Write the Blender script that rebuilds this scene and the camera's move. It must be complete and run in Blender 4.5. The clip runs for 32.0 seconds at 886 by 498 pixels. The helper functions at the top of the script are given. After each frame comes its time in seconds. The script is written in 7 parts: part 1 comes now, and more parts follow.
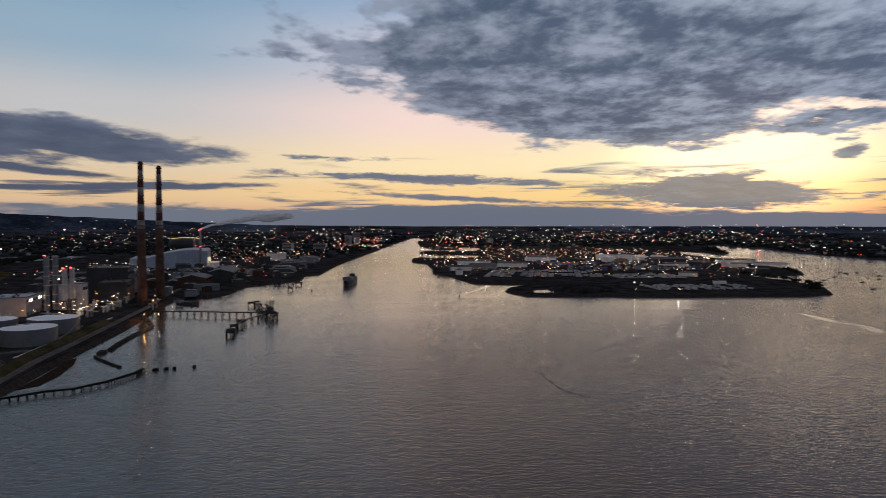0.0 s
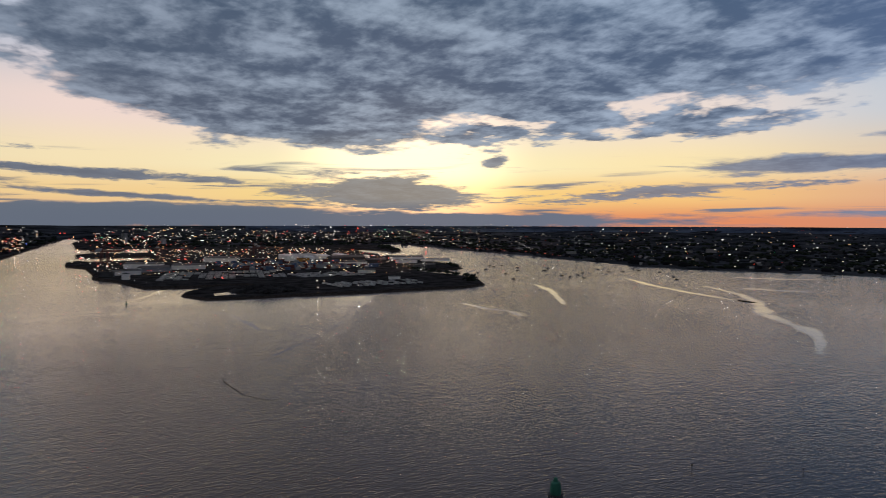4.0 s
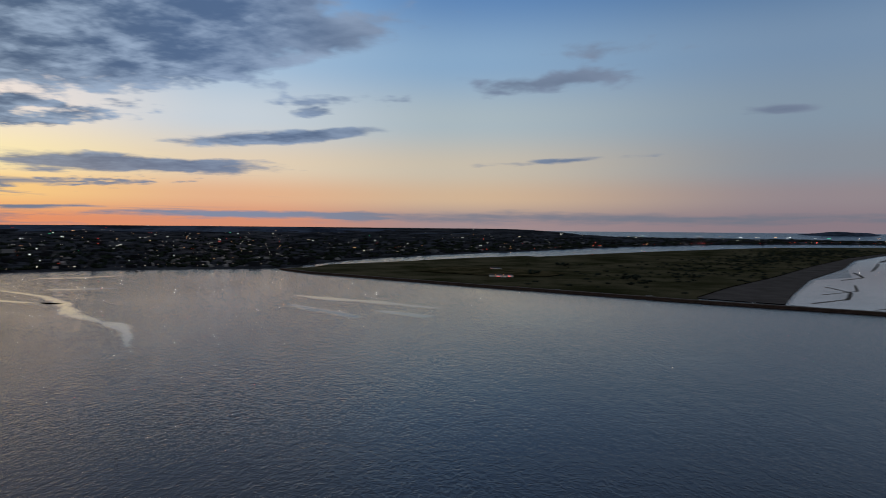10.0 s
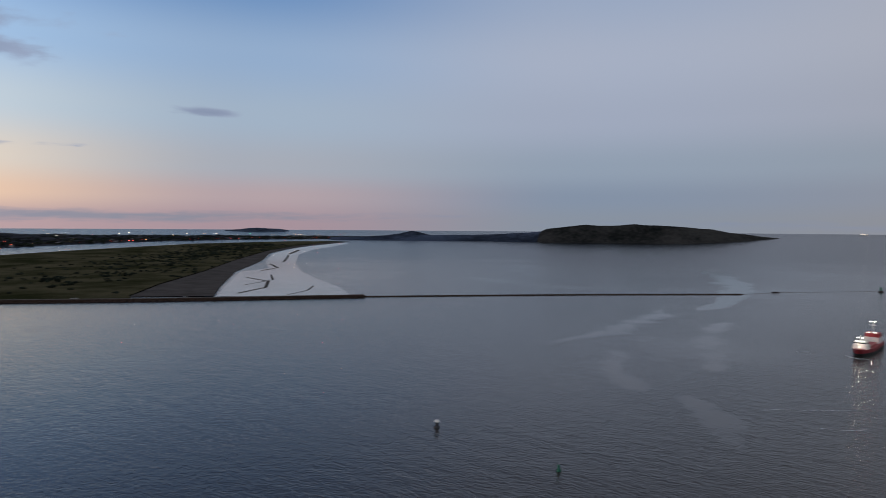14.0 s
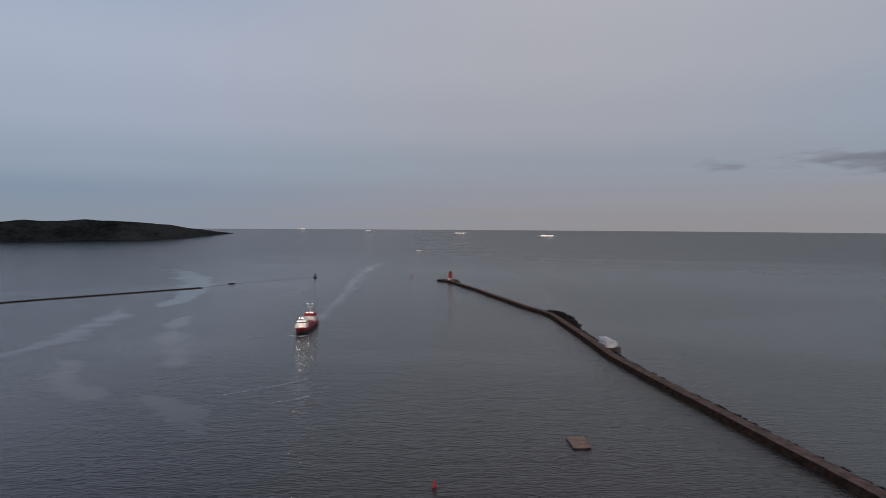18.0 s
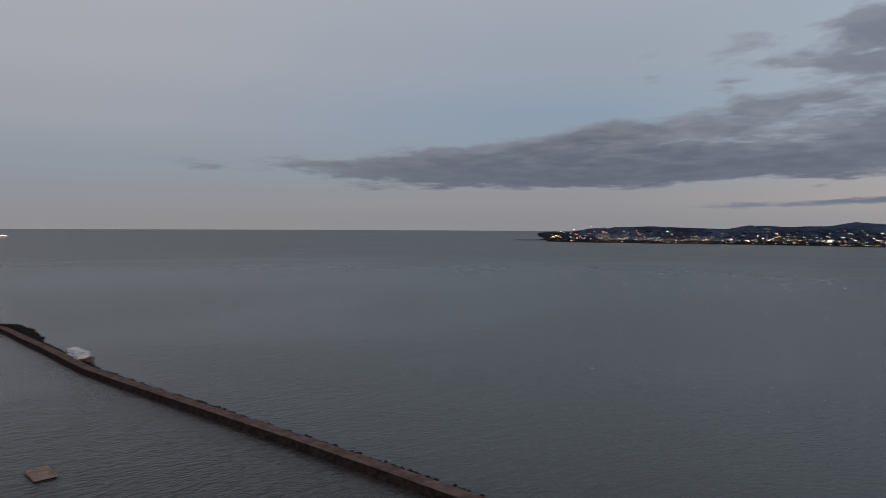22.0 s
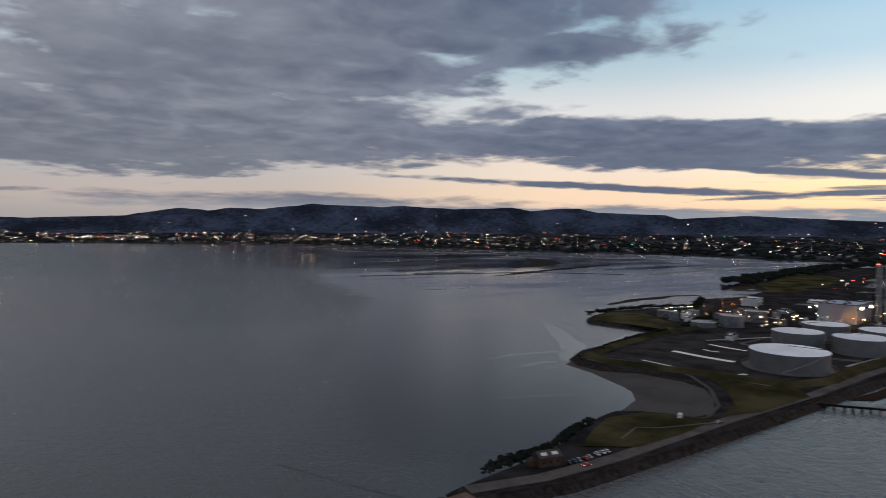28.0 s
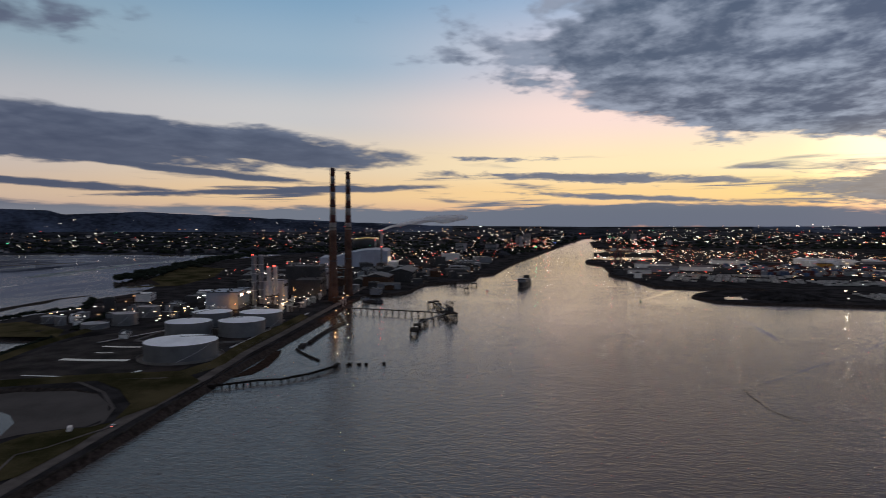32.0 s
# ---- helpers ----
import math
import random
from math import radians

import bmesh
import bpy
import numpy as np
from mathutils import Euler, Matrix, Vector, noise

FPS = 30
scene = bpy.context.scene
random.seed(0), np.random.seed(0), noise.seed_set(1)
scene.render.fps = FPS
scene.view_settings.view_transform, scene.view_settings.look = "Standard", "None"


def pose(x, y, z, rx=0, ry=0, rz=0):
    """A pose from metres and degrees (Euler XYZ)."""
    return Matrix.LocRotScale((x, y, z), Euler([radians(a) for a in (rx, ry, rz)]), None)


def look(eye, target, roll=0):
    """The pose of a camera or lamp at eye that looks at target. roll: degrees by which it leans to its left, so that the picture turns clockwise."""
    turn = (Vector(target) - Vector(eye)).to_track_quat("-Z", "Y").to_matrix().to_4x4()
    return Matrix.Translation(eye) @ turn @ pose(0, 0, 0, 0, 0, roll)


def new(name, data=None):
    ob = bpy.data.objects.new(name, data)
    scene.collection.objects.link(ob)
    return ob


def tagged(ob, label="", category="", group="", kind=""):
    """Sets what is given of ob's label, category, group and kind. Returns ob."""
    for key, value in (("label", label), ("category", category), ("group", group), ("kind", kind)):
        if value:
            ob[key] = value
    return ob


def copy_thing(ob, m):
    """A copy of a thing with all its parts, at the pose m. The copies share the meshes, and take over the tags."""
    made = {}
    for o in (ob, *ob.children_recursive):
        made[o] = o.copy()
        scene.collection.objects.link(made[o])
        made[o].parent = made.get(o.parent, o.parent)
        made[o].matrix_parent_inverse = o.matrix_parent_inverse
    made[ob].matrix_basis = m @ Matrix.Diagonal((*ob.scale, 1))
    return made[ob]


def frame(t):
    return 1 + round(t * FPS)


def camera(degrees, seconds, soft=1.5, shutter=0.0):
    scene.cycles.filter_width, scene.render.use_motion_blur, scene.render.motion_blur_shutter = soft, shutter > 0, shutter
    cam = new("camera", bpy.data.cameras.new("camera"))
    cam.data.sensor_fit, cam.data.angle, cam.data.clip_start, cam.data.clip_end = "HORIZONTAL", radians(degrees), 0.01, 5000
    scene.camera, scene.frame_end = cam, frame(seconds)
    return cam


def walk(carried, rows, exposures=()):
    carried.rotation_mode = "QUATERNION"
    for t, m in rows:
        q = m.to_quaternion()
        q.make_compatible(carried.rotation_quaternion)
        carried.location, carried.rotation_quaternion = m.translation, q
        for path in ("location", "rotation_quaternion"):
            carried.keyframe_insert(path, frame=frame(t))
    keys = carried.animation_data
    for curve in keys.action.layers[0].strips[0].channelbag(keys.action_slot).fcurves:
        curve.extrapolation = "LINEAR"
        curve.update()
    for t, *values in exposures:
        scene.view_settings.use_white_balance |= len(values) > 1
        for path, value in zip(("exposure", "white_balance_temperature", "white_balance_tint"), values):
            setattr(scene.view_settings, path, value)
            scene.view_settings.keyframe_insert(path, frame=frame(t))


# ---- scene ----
cam = camera(68.32, 32.0, soft=0.8, shutter=0.5)
PATH = [
    (0, (0.17, 0.05, 123.96), (-99.328, 9.305, 120.101), 0.15),
    (0.5, (-0.42, 0.18, 123.97), (-99.108, 15.882, 120.127), 0.15),
    (1, (-1.28, 0.38, 123.97), (-98.902, 21.727, 120.136), 0.17),
    (1.5, (-2.31, 0.62, 123.97), (-98.801, 26.614, 120.163), 0.22),
    (2, (-3.42, 0.87, 123.98), (-98.338, 32.108, 120.168), 0.23),
    (2.5, (-4.49, 1.12, 123.99), (-97.377, 37.979, 120.225), 0.26),
    (3, (-5.45, 1.32, 124.00), (-95.709, 44.200, 120.179), 0.22),
    (3.5, (-6.18, 1.46, 124.02), (-93.450, 50.141, 120.223), 0.26),
    (5.5, (-5.89, 1.41, 124.17), (-78.377, 70.205, 120.472), 0.30),
    (6, (-5.29, 1.30, 124.23), (-72.327, 75.406, 120.536), 0.28),
    (6.5, (-4.64, 1.11, 124.29), (-65.137, 80.656, 120.658), 0.25),
    (7, (-4.04, 0.85, 124.34), (-57.852, 85.055, 120.745), 0.19),
    (7.5, (-3.56, 0.48, 124.39), (-50.386, 88.769, 120.792), 0.15),
    (8, (-3.29, 0.01, 124.43), (-42.691, 91.849, 120.804), 0.11),
    (8.5, (-3.23, -0.64, 124.47), (-34.790, 94.178, 120.794), 0.13),
    (9, (-3.30, -1.48, 124.49), (-26.073, 95.826, 120.877), 0.21),
    (9.5, (-3.46, -2.45, 124.51), (-16.132, 96.684, 120.947), 0.33),
    (10, (-3.68, -3.48, 124.53), (-5.810, 96.439, 121.087), 0.41),
    (10.5, (-3.92, -4.52, 124.55), (4.447, 95.073, 121.131), 0.44),
    (11, (-4.16, -5.50, 124.57), (14.566, 92.675, 121.218), 0.47),
    (11.5, (-4.34, -6.37, 124.60), (24.456, 89.340, 121.289), 0.45),
    (12, (-4.46, -7.05, 124.65), (33.791, 85.283, 121.318), 0.46),
    (12.5, (-4.48, -7.57, 124.70), (42.868, 80.442, 121.336), 0.48),
    (13, (-4.45, -7.98, 124.77), (51.671, 74.711, 121.411), 0.48),
    (13.5, (-4.39, -8.31, 124.84), (59.955, 68.163, 121.422), 0.45),
    (14, (-4.32, -8.56, 124.92), (67.352, 61.098, 121.539), 0.42),
    (14.5, (-4.24, -8.76, 125.00), (74.082, 53.312, 121.579), 0.40),
    (16.5, (-4.42, -9.37, 125.23), (91.920, 17.212, 121.820), 0.37),
    (17, (-4.67, -9.39, 125.26), (93.820, 7.587, 121.770), 0.37),
    (17.5, (-4.97, -9.35, 125.28), (94.670, -1.598, 121.743), 0.37),
    (18, (-5.29, -9.30, 125.30), (94.641, -10.735, 121.761), 0.35),
    (18.5, (-5.60, -9.28, 125.31), (93.777, -19.890, 121.763), 0.32),
    (19, (-5.86, -9.34, 125.33), (92.109, -29.074, 121.794), 0.29),
    (19.5, (-6.05, -9.51, 125.35), (89.694, -38.156, 121.737), 0.25),
    (20, (-6.13, -9.85, 125.38), (86.487, -47.394, 121.765), 0.21),
    (20.5, (-6.07, -10.41, 125.42), (82.495, -56.704, 121.873), 0.24),
    (21, (-5.91, -11.19, 125.47), (77.869, -65.677, 121.993), 0.32),
    (21.5, (-5.67, -12.10, 125.52), (72.510, -74.361, 122.068), 0.31),
    (22, (-5.38, -13.08, 125.57), (66.346, -82.672, 122.112), 0.28),
    (22.5, (-5.09, -14.05, 125.62), (59.505, -90.310, 122.181), 0.26),
    (23, (-4.81, -14.93, 125.68), (52.109, -97.073, 122.219), 0.26),
    (23.5, (-4.60, -15.65, 125.73), (43.777, -103.097, 122.242), 0.23),
    (24, (-4.47, -16.13, 125.78), (34.088, -108.328, 122.277), 0.26),
    (24.5, (-4.41, -16.36, 125.83), (23.134, -112.426, 122.261), 0.28),
    (25, (-4.37, -16.41, 125.88), (11.569, -115.072, 122.352), 0.33),
    (25.5, (-4.37, -16.33, 125.94), (-0.134, -116.178, 122.455), 0.38),
    (27.5, (-4.76, -15.41, 126.13), (-45.848, -106.513, 122.620), 0.41),
    (28, (-4.98, -15.25, 126.17), (-56.136, -101.100, 122.590), 0.40),
    (28.5, (-5.31, -15.12, 126.20), (-65.852, -94.628, 122.563), 0.34),
    (29, (-5.76, -14.98, 126.23), (-74.774, -87.246, 122.523), 0.31),
    (29.5, (-6.27, -14.83, 126.25), (-82.932, -78.936, 122.575), 0.21),
    (30, (-6.83, -14.68, 126.27), (-90.251, -69.691, 122.542), 0.14),
    (30.5, (-7.37, -14.54, 126.29), (-96.393, -59.946, 122.575), 0.11),
    (31, (-7.88, -14.41, 126.30), (-101.319, -49.840, 122.583), 0.09),
    (31.5, (-8.30, -14.30, 126.32), (-104.904, -39.875, 122.559), 0.08),
    (32, (-8.60, -14.22, 126.33), (-107.201, -30.451, 122.453), 0.02),
]
walk(cam, [(t, look(eye, target, roll)) for t, eye, target, roll in PATH],
     [(0, -0.1, 6500, 15), (3, -0.14, 6350, 12), (6, -0.18, 6350, 10), (8, -0.13, 6250, 8), (10, -0.1, 6250, 8), (12, 0.06, 6400, 10), (14, 0.5, 6500, 12), (16, 0.55, 6500, 12), (19, 0.5, 6500, 11),
      (22, 0.46, 6500, 10), (25, 0.58, 6500, 10), (28, 0.64, 6850, 12), (29, 0.5, 6800, 13), (30, 0.32, 6650, 14), (31, 0.1, 6500, 15), (32, -0.02, 6500, 15)])

# ---- the evening sky: clear gradient by bearing and height, and the cloud banks in it ----
EYE_H, MID_X, MID_Y = 125.0, -5.0, -10.0


def lin(h):
    c = [int(h[i:i + 2], 16) / 255 for i in (0, 2, 4)]
    return tuple(v / 12.92 if v <= 0.04045 else ((v + 0.055) / 1.055) ** 2.4 for v in c) + (1.0,)


class Tree:
    """Short hand for node trees."""

    def __init__(self, tree):
        self.t = tree

    def put(self, a, socket):
        if isinstance(a, bpy.types.NodeSocket):
            self.t.links.new(a, socket)
        else:
            socket.default_value = a

    def node(self, kind, **sets):
        n = self.t.nodes.new(kind)
        for k, v in sets.items():
            setattr(n, k, v)
        return n

    def m(self, op, a, b=None, c=None, clamp=False):
        n = self.node("ShaderNodeMath", operation=op, use_clamp=clamp)
        for i, v in enumerate((a, b, c)):
            if v is not None:
                self.put(v, n.inputs[i])
        return n.outputs[0]

    def v(self, op, a, b=None):
        n = self.node("ShaderNodeVectorMath", operation=op)
        self.put(a, n.inputs[0])
        if b is not None:
            self.put(b, n.inputs[3] if op == "SCALE" else n.inputs[1])
        return n.outputs["Value"] if op in ("DOT_PRODUCT", "LENGTH") else n.outputs[0]

    def mix(self, f, a, b):
        n = self.node("ShaderNodeMix", data_type="RGBA")
        self.put(f, n.inputs[0]), self.put(a, n.inputs[6]), self.put(b, n.inputs[7])
        return n.outputs[2]

    def ramp(self, f, stops, mode="LINEAR"):
        n = self.node("ShaderNodeValToRGB")
        n.color_ramp.interpolation = mode
        el = n.color_ramp.elements
        while len(el) < len(stops):
            el.new(0.5)
        for e, (p, c) in zip(el, stops):
            e.position, e.color = p, c
        self.put(f, n.inputs[0])
        return n.outputs[0]

    def smooth(self, f, lo, hi, a=0.0, b=1.0):
        n = self.node("ShaderNodeMapRange", interpolation_type="SMOOTHSTEP")
        for i, v in enumerate((f, lo, hi, a, b)):
            self.put(v, n.inputs[i])
        return n.outputs[0]

    def noise(self, vec, scale, detail=4.0, rough=0.55, warp=0.0):
        n = self.node("ShaderNodeTexNoise")
        self.put(vec, n.inputs["Vector"])
        n.inputs["Scale"].default_value, n.inputs["Detail"].default_value = scale, detail
        n.inputs["Roughness"].default_value, n.inputs["Distortion"].default_value = rough, warp
        return n.outputs["Fac"]

    def stretch(self, vec, sx, sy, sz, turn=0.0):
        n = self.node("ShaderNodeMapping")
        self.put(vec, n.inputs[0])
        n.inputs["Scale"].default_value = (sx, sy, sz)
        n.inputs["Rotation"].default_value = (0, 0, radians(turn))
        return n.outputs[0]


BEARINGS = (0, 29, 57.5, 100.5, 144, 192, 224, 248.5, 275, 300, 321.5, 340.5)
SKY = {  # height above the horizon in degrees: colour at each bearing
    0.3: "a89090 a49098 808a96 8e8c8e 949498 a29e9e ccb0a4 d0ac94 d8a080 ea9f68 e08c60 d0886a",
    2.5: "d8b898 b0a0a4 7c8a9c 8e9098 9a9a9e b8aeaa e2cab0 eccc9c f2cf92 fad884 f4c47c dcaa84",
    5.0: "d0c2ae a4aab4 8896a6 8e96a0 94a0ac b2b2b4 dccfc2 e6d4b4 f6e2b4 fdf2c0 f8e2ac dcc6aa",
    9.0: "b0bcc2 9eb0c2 96a0b2 9c9fa8 94a4b6 b4bec6 cccfd2 cacccb f0d8cc f6e2cc ecdacc c0c6cc",
    14.0: "8eacca 90aac8 9ca6b8 a4a6ae a0aab8 acbac6 a0bac8 9ab6c8 c4c5cf dcd0d6 d0ccd8 9cb4cc",
    20.0: "6288b8 668cba 8e9eb6 a8aab2 a8b0bc 9cb0c2 80a8c2 7aa3c0 8caac6 b0c2d2 a4bed8 7aa2cc",
    42.0: "202c44 222e44 343e50 686c74 84888c 868a8c 80868a a09898 b0a4a4 9c8886 74707c 2e3a50",
    75.0: "4c5870 525e74 70788a 94969e a8aab0 aaacb0 aaa8b0 a8a2aa a49ca8 a49ca8 9e9caa 9096a8",
}
CLOUDS = [  # bearing, height, half width, half height, slope (all degrees), weight, ragged
    (308, 21, 49, 12, 0, 3.0, 0.72), (289, 11, 19, 4.4, -3, 1.9, 0.55), (327, 14, 27, 4.4, 4, 1.7, 0.85), (303, 13.5, 10, 3.2, 0, 1.5, 0.2),
    (297, 2.9, 10, 1.9, 0, 1.2, 0.55), (307.3, 5.5, 1.3, 0.7, 10, 0.9, 0.75), (274.5, 3.9, 14.5, 0.55, -2, 0.8, 0.7),
    (265.5, 5.7, 6, 0.35, 0, 0.5, 0.8), (277, 2.2, 14, 0.35, -3, 0.7, 0.5), (268, 0.5, 43, 1.25, 0, 1.2, 0.12), (302, 0.3, 29, 1.0, 0, 1.0, 0.15),
    (240.5, 7, 20, 1.8, -4.5, 1.4, 0.4), (238, 4.5, 16, 0.5, -5, 0.8, 0.4), (247, 2.8, 16, 0.4, 2, 0.8, 0.4),
    (333.5, 4.8, 11.5, 0.9, 1, 1.1, 0.4), (346, 7.6, 9, 0.7, 5, 1.0, 0.5), (321, 2.8, 14, 0.7, 3, 0.6, 0.9),
    (8.5, 12.4, 8.2, 1.1, 4, 0.65, 0.9), (9.2, 5.7, 7.7, 0.28, 3, 0.6, 0.5), (26.3, 9.3, 3.1, 0.5, -3, 0.6, 0.6), (11, 15.3, 6, 1.2, 0, 0.3, 0.8),
    (148, 5.2, 36, 1.9, 0.5, 1.5, 0.3), (146, 6.9, 21, 1.9, 8, 0.8, 0.5), (185, 7.6, 38, 4.0, 1, 1.2, 0.5), (192, 13.5, 36, 6.2, 2, 0.95, 0.85),
    (226, 6.7, 25, 2.4, -3, 1.2, 0.45), (220, 14.3, 10, 2.3, 0, 0.8, 0.6), (207, 18.5, 24, 5, 0, 1.3, 0.6), (202, 12.5, 13, 3.4, 0, 1.4, 0.3), (211, 16.0, 9, 2.4, 0, 1.6, 0.2), (300, 10.6, 10, 2.4, 3, 2.2, 0.2), (317, 13.0, 18, 3.0, 3, 2.4, 0.25),
    (168, 2.1, 15, 0.3, 2, 0.6, 0.4), (224, 3.4, 20, 0.4, -3, 0.8, 0.4), (220, 1.1, 30, 0.85, 0, 0.8, 0.12),
    (200, 1.9, 26, 0.9, 0, 0.5, 0.2), (14, 0.75, 43, 0.7, 0, 0.42, 0.15), (345, 0.85, 20, 0.5, 0, 0.6, 0.25), (86, 0.2, 48, 0.8, 0, 0.25, 0.1),
]
BRIGHT = (1.0, 0.73, 0.80, 0.74, 0.65, 0.72, 0.80, 0.98, 1.12, 1.14, 1.16, 1.18)  # of the whole sky, by bearing
CLOUD_DARK = "5d6a80 74829c 7480a0 6c7078 5c6270 586072 3e4c66 3a4962 47566a 46566c 445872 4c6080"
CLOUD_LIT = "8896ae 98a4ba 98a4bc 94969e 989ca6 8c94a2 747f94 6c798e 8c98a8 96a4b4 98a8bc 92a2ba"
CLOUD_MID = "74829c 8490a8 7a86a0 787c86 666c7c 646c7c 47556e 44536b 666d7b 8e8880 807e86 687288"
CLOUD_LOW = "80808c 868a98 7886a0 8a8e98 8c94a4 8c94a2 808894 6a7684 5c6a7a 5c6a7a 667284 7a849a"

world = bpy.data.worlds.new("evening_sky")
scene.world = world
world.use_nodes = True
world.node_tree.nodes.clear()
W = Tree(world.node_tree)
way = W.v("NORMALIZE", W.node("ShaderNodeTexCoord").outputs["Generated"])
sep = W.node("ShaderNodeSeparateXYZ")
W.put(way, sep.inputs[0])
height = W.m("MULTIPLY", W.m("ARCSINE", sep.outputs[2]), 57.2958)
bearing = W.m("FRACT", W.m("ADD", W.m("DIVIDE", W.m("ARCTAN2", sep.outputs[0], sep.outputs[1]), 2 * math.pi), 1.0))


def by_bearing(hexes):
    stops = [(b / 360, tuple(c * k for c in lin(h)[:3]) + (1.0,)) for b, h, k in zip(BEARINGS, hexes.split(), BRIGHT)]
    return W.ramp(bearing, stops + [(1.0, stops[0][1])], "EASE")


clear, below = None, None
for h, hexes in SKY.items():
    here = by_bearing(hexes)
    clear = here if clear is None else W.mix(W.smooth(height, below, h), clear, here)
    below = h
air = W.node("ShaderNodeTexSky", sky_type="NISHITA", sun_disc=False, sun_elevation=radians(2.0), sun_rotation=radians(300.5))
clear = W.mix(W.smooth(height, 50, 90, 0.0, 0.35), clear, W.v("SCALE", air.outputs[0], 0.1))

# the afterglow where the sun has set
hub = [math.sin(radians(299.5)) * math.cos(radians(4.5)), math.cos(radians(299.5)) * math.cos(radians(4.5)), math.sin(radians(4.5))]
ember = W.smooth(W.v("DOT_PRODUCT", way, hub), math.cos(radians(13)), 1.0)
ember = W.m("MULTIPLY", ember, W.m("MULTIPLY", ember, W.smooth(height, 16, 7)))
clear = W.v("ADD", clear, W.v("SCALE", (1.0, 0.66, 0.40), W.m("MULTIPLY", ember, 0.7)))
depth = W.m("ADD", W.m("MAXIMUM", sep.outputs[2], 0.0), 0.11)
flat = W.node("ShaderNodeCombineXYZ")
W.put(W.m("DIVIDE", sep.outputs[0], depth), flat.inputs[0]), W.put(W.m("DIVIDE", sep.outputs[1], depth), flat.inputs[1])
shape = W.noise(flat.outputs[0], 1.6, 7.0, 0.6, 0.4)
puffs = W.noise(flat.outputs[0], 4.2, 4.0, 0.5, 0.3)
rag = W.m("ADD", W.m("MULTIPLY", W.m("SUBTRACT", shape, 0.5), 1.7), W.m("MULTIPLY", W.m("SUBTRACT", puffs, 0.5), 1.5))
northwest = W.m("MULTIPLY", W.smooth(bearing, 0.68, 0.76), W.smooth(bearing, 1.0, 0.93))
cells = W.noise(W.stretch(flat.outputs[0], 1.0, 1.25, 1.0, 30), 13.0, 5.0, 0.6, 0.2)
cells = W.m("MULTIPLY", W.m("SUBTRACT", cells, 0.5), northwest)
rag = W.m("ADD", rag, W.m("MULTIPLY", cells, 0.7))
drift = W.node("ShaderNodeTexNoise")
W.put(flat.outputs[0], drift.inputs["Vector"])
drift.inputs["Scale"].default_value, drift.inputs["Detail"].default_value, drift.inputs["Roughness"].default_value = 0.9, 5.0, 0.6
blow = W.node("ShaderNodeSeparateXYZ")
W.put(W.v("SUBTRACT", drift.outputs["Color"], (0.5, 0.5, 0.5)), blow.inputs[0])
cover = None
for b, h, wide, high, slope, weight, ragged in CLOUDS:
    a, s = radians(b), radians(slope)
    u = W.m("MULTIPLY", W.m("ARCTAN2", W.v("DOT_PRODUCT", way, (math.cos(a), -math.sin(a), 0)), W.v("DOT_PRODUCT", way, (math.sin(a), math.cos(a), 0))), 57.2958)
    w = W.m("SUBTRACT", W.m("SUBTRACT", height, h), W.m("MULTIPLY", u, math.tan(s)))
    du = W.m("ADD", W.m("DIVIDE", u, wide), W.m("MULTIPLY", blow.outputs[0], 1.2))
    dw = W.m("ADD", W.m("DIVIDE", w, high), W.m("MULTIPLY", blow.outputs[1], 2.2))
    far_off = W.m("SQRT", W.m("ADD", W.m("MULTIPLY", du, du), W.m("MULTIPLY", dw, dw)))
    one = W.m("ADD", W.m("MULTIPLY", W.m("SUBTRACT", 1.0, far_off), weight), W.m("MULTIPLY", rag, ragged))
    cover = one if cover is None else W.m("MAXIMUM", cover, one)
# thin streaks low in the west
low = W.node("ShaderNodeCombineXYZ")
W.put(W.m("MULTIPLY", bearing, 20.0), low.inputs[0]), W.put(W.m("MULTIPLY", height, 0.9), low.inputs[1])
streak = W.noise(low.outputs[0], 1.3, 5.0, 0.55, 0.6)
west = W.m("MULTIPLY", W.smooth(bearing, 0.61, 0.71), W.smooth(bearing, 0.975, 0.905))
band = W.m("MULTIPLY", W.smooth(height, 0.4, 1.2), W.smooth(height, 7.0, 3.5))
cover = W.m("MAXIMUM", cover, W.m("MULTIPLY", W.m("MULTIPLY", W.smooth(streak, 0.50, 0.72), 0.55), W.m("MULTIPLY", west, band)))
thick = W.smooth(cover, 0.02, 0.42)
billow = W.m("MULTIPLY", W.m("SUBTRACT", 0.5, puffs), W.m("ADD", 1.3, W.m("MULTIPLY", northwest, 1.3)))
billow = W.m("SUBTRACT", billow, W.m("MULTIPLY", cells, 1.25))
tone = W.smooth(W.m("ADD", W.m("MULTIPLY", W.m("MINIMUM", cover, 0.75), 0.55), billow), -0.35, 0.85)
cloud = W.mix(tone, by_bearing(CLOUD_LIT), by_bearing(CLOUD_DARK))
cloud = W.mix(W.smooth(height, 8.5, 3.5, 0.0, 0.8), cloud, by_bearing(CLOUD_MID))
cloud = W.mix(W.smooth(height, 2.4, 1.0), cloud, by_bearing(CLOUD_LOW))
back = W.node("ShaderNodeBackground")
W.put(W.mix(W.m("MULTIPLY", thick, 0.96), clear, cloud), back.inputs[0])
back.inputs[1].default_value = 1.0
W.put(back.outputs[0], W.node("ShaderNodeOutputWorld").inputs[0])

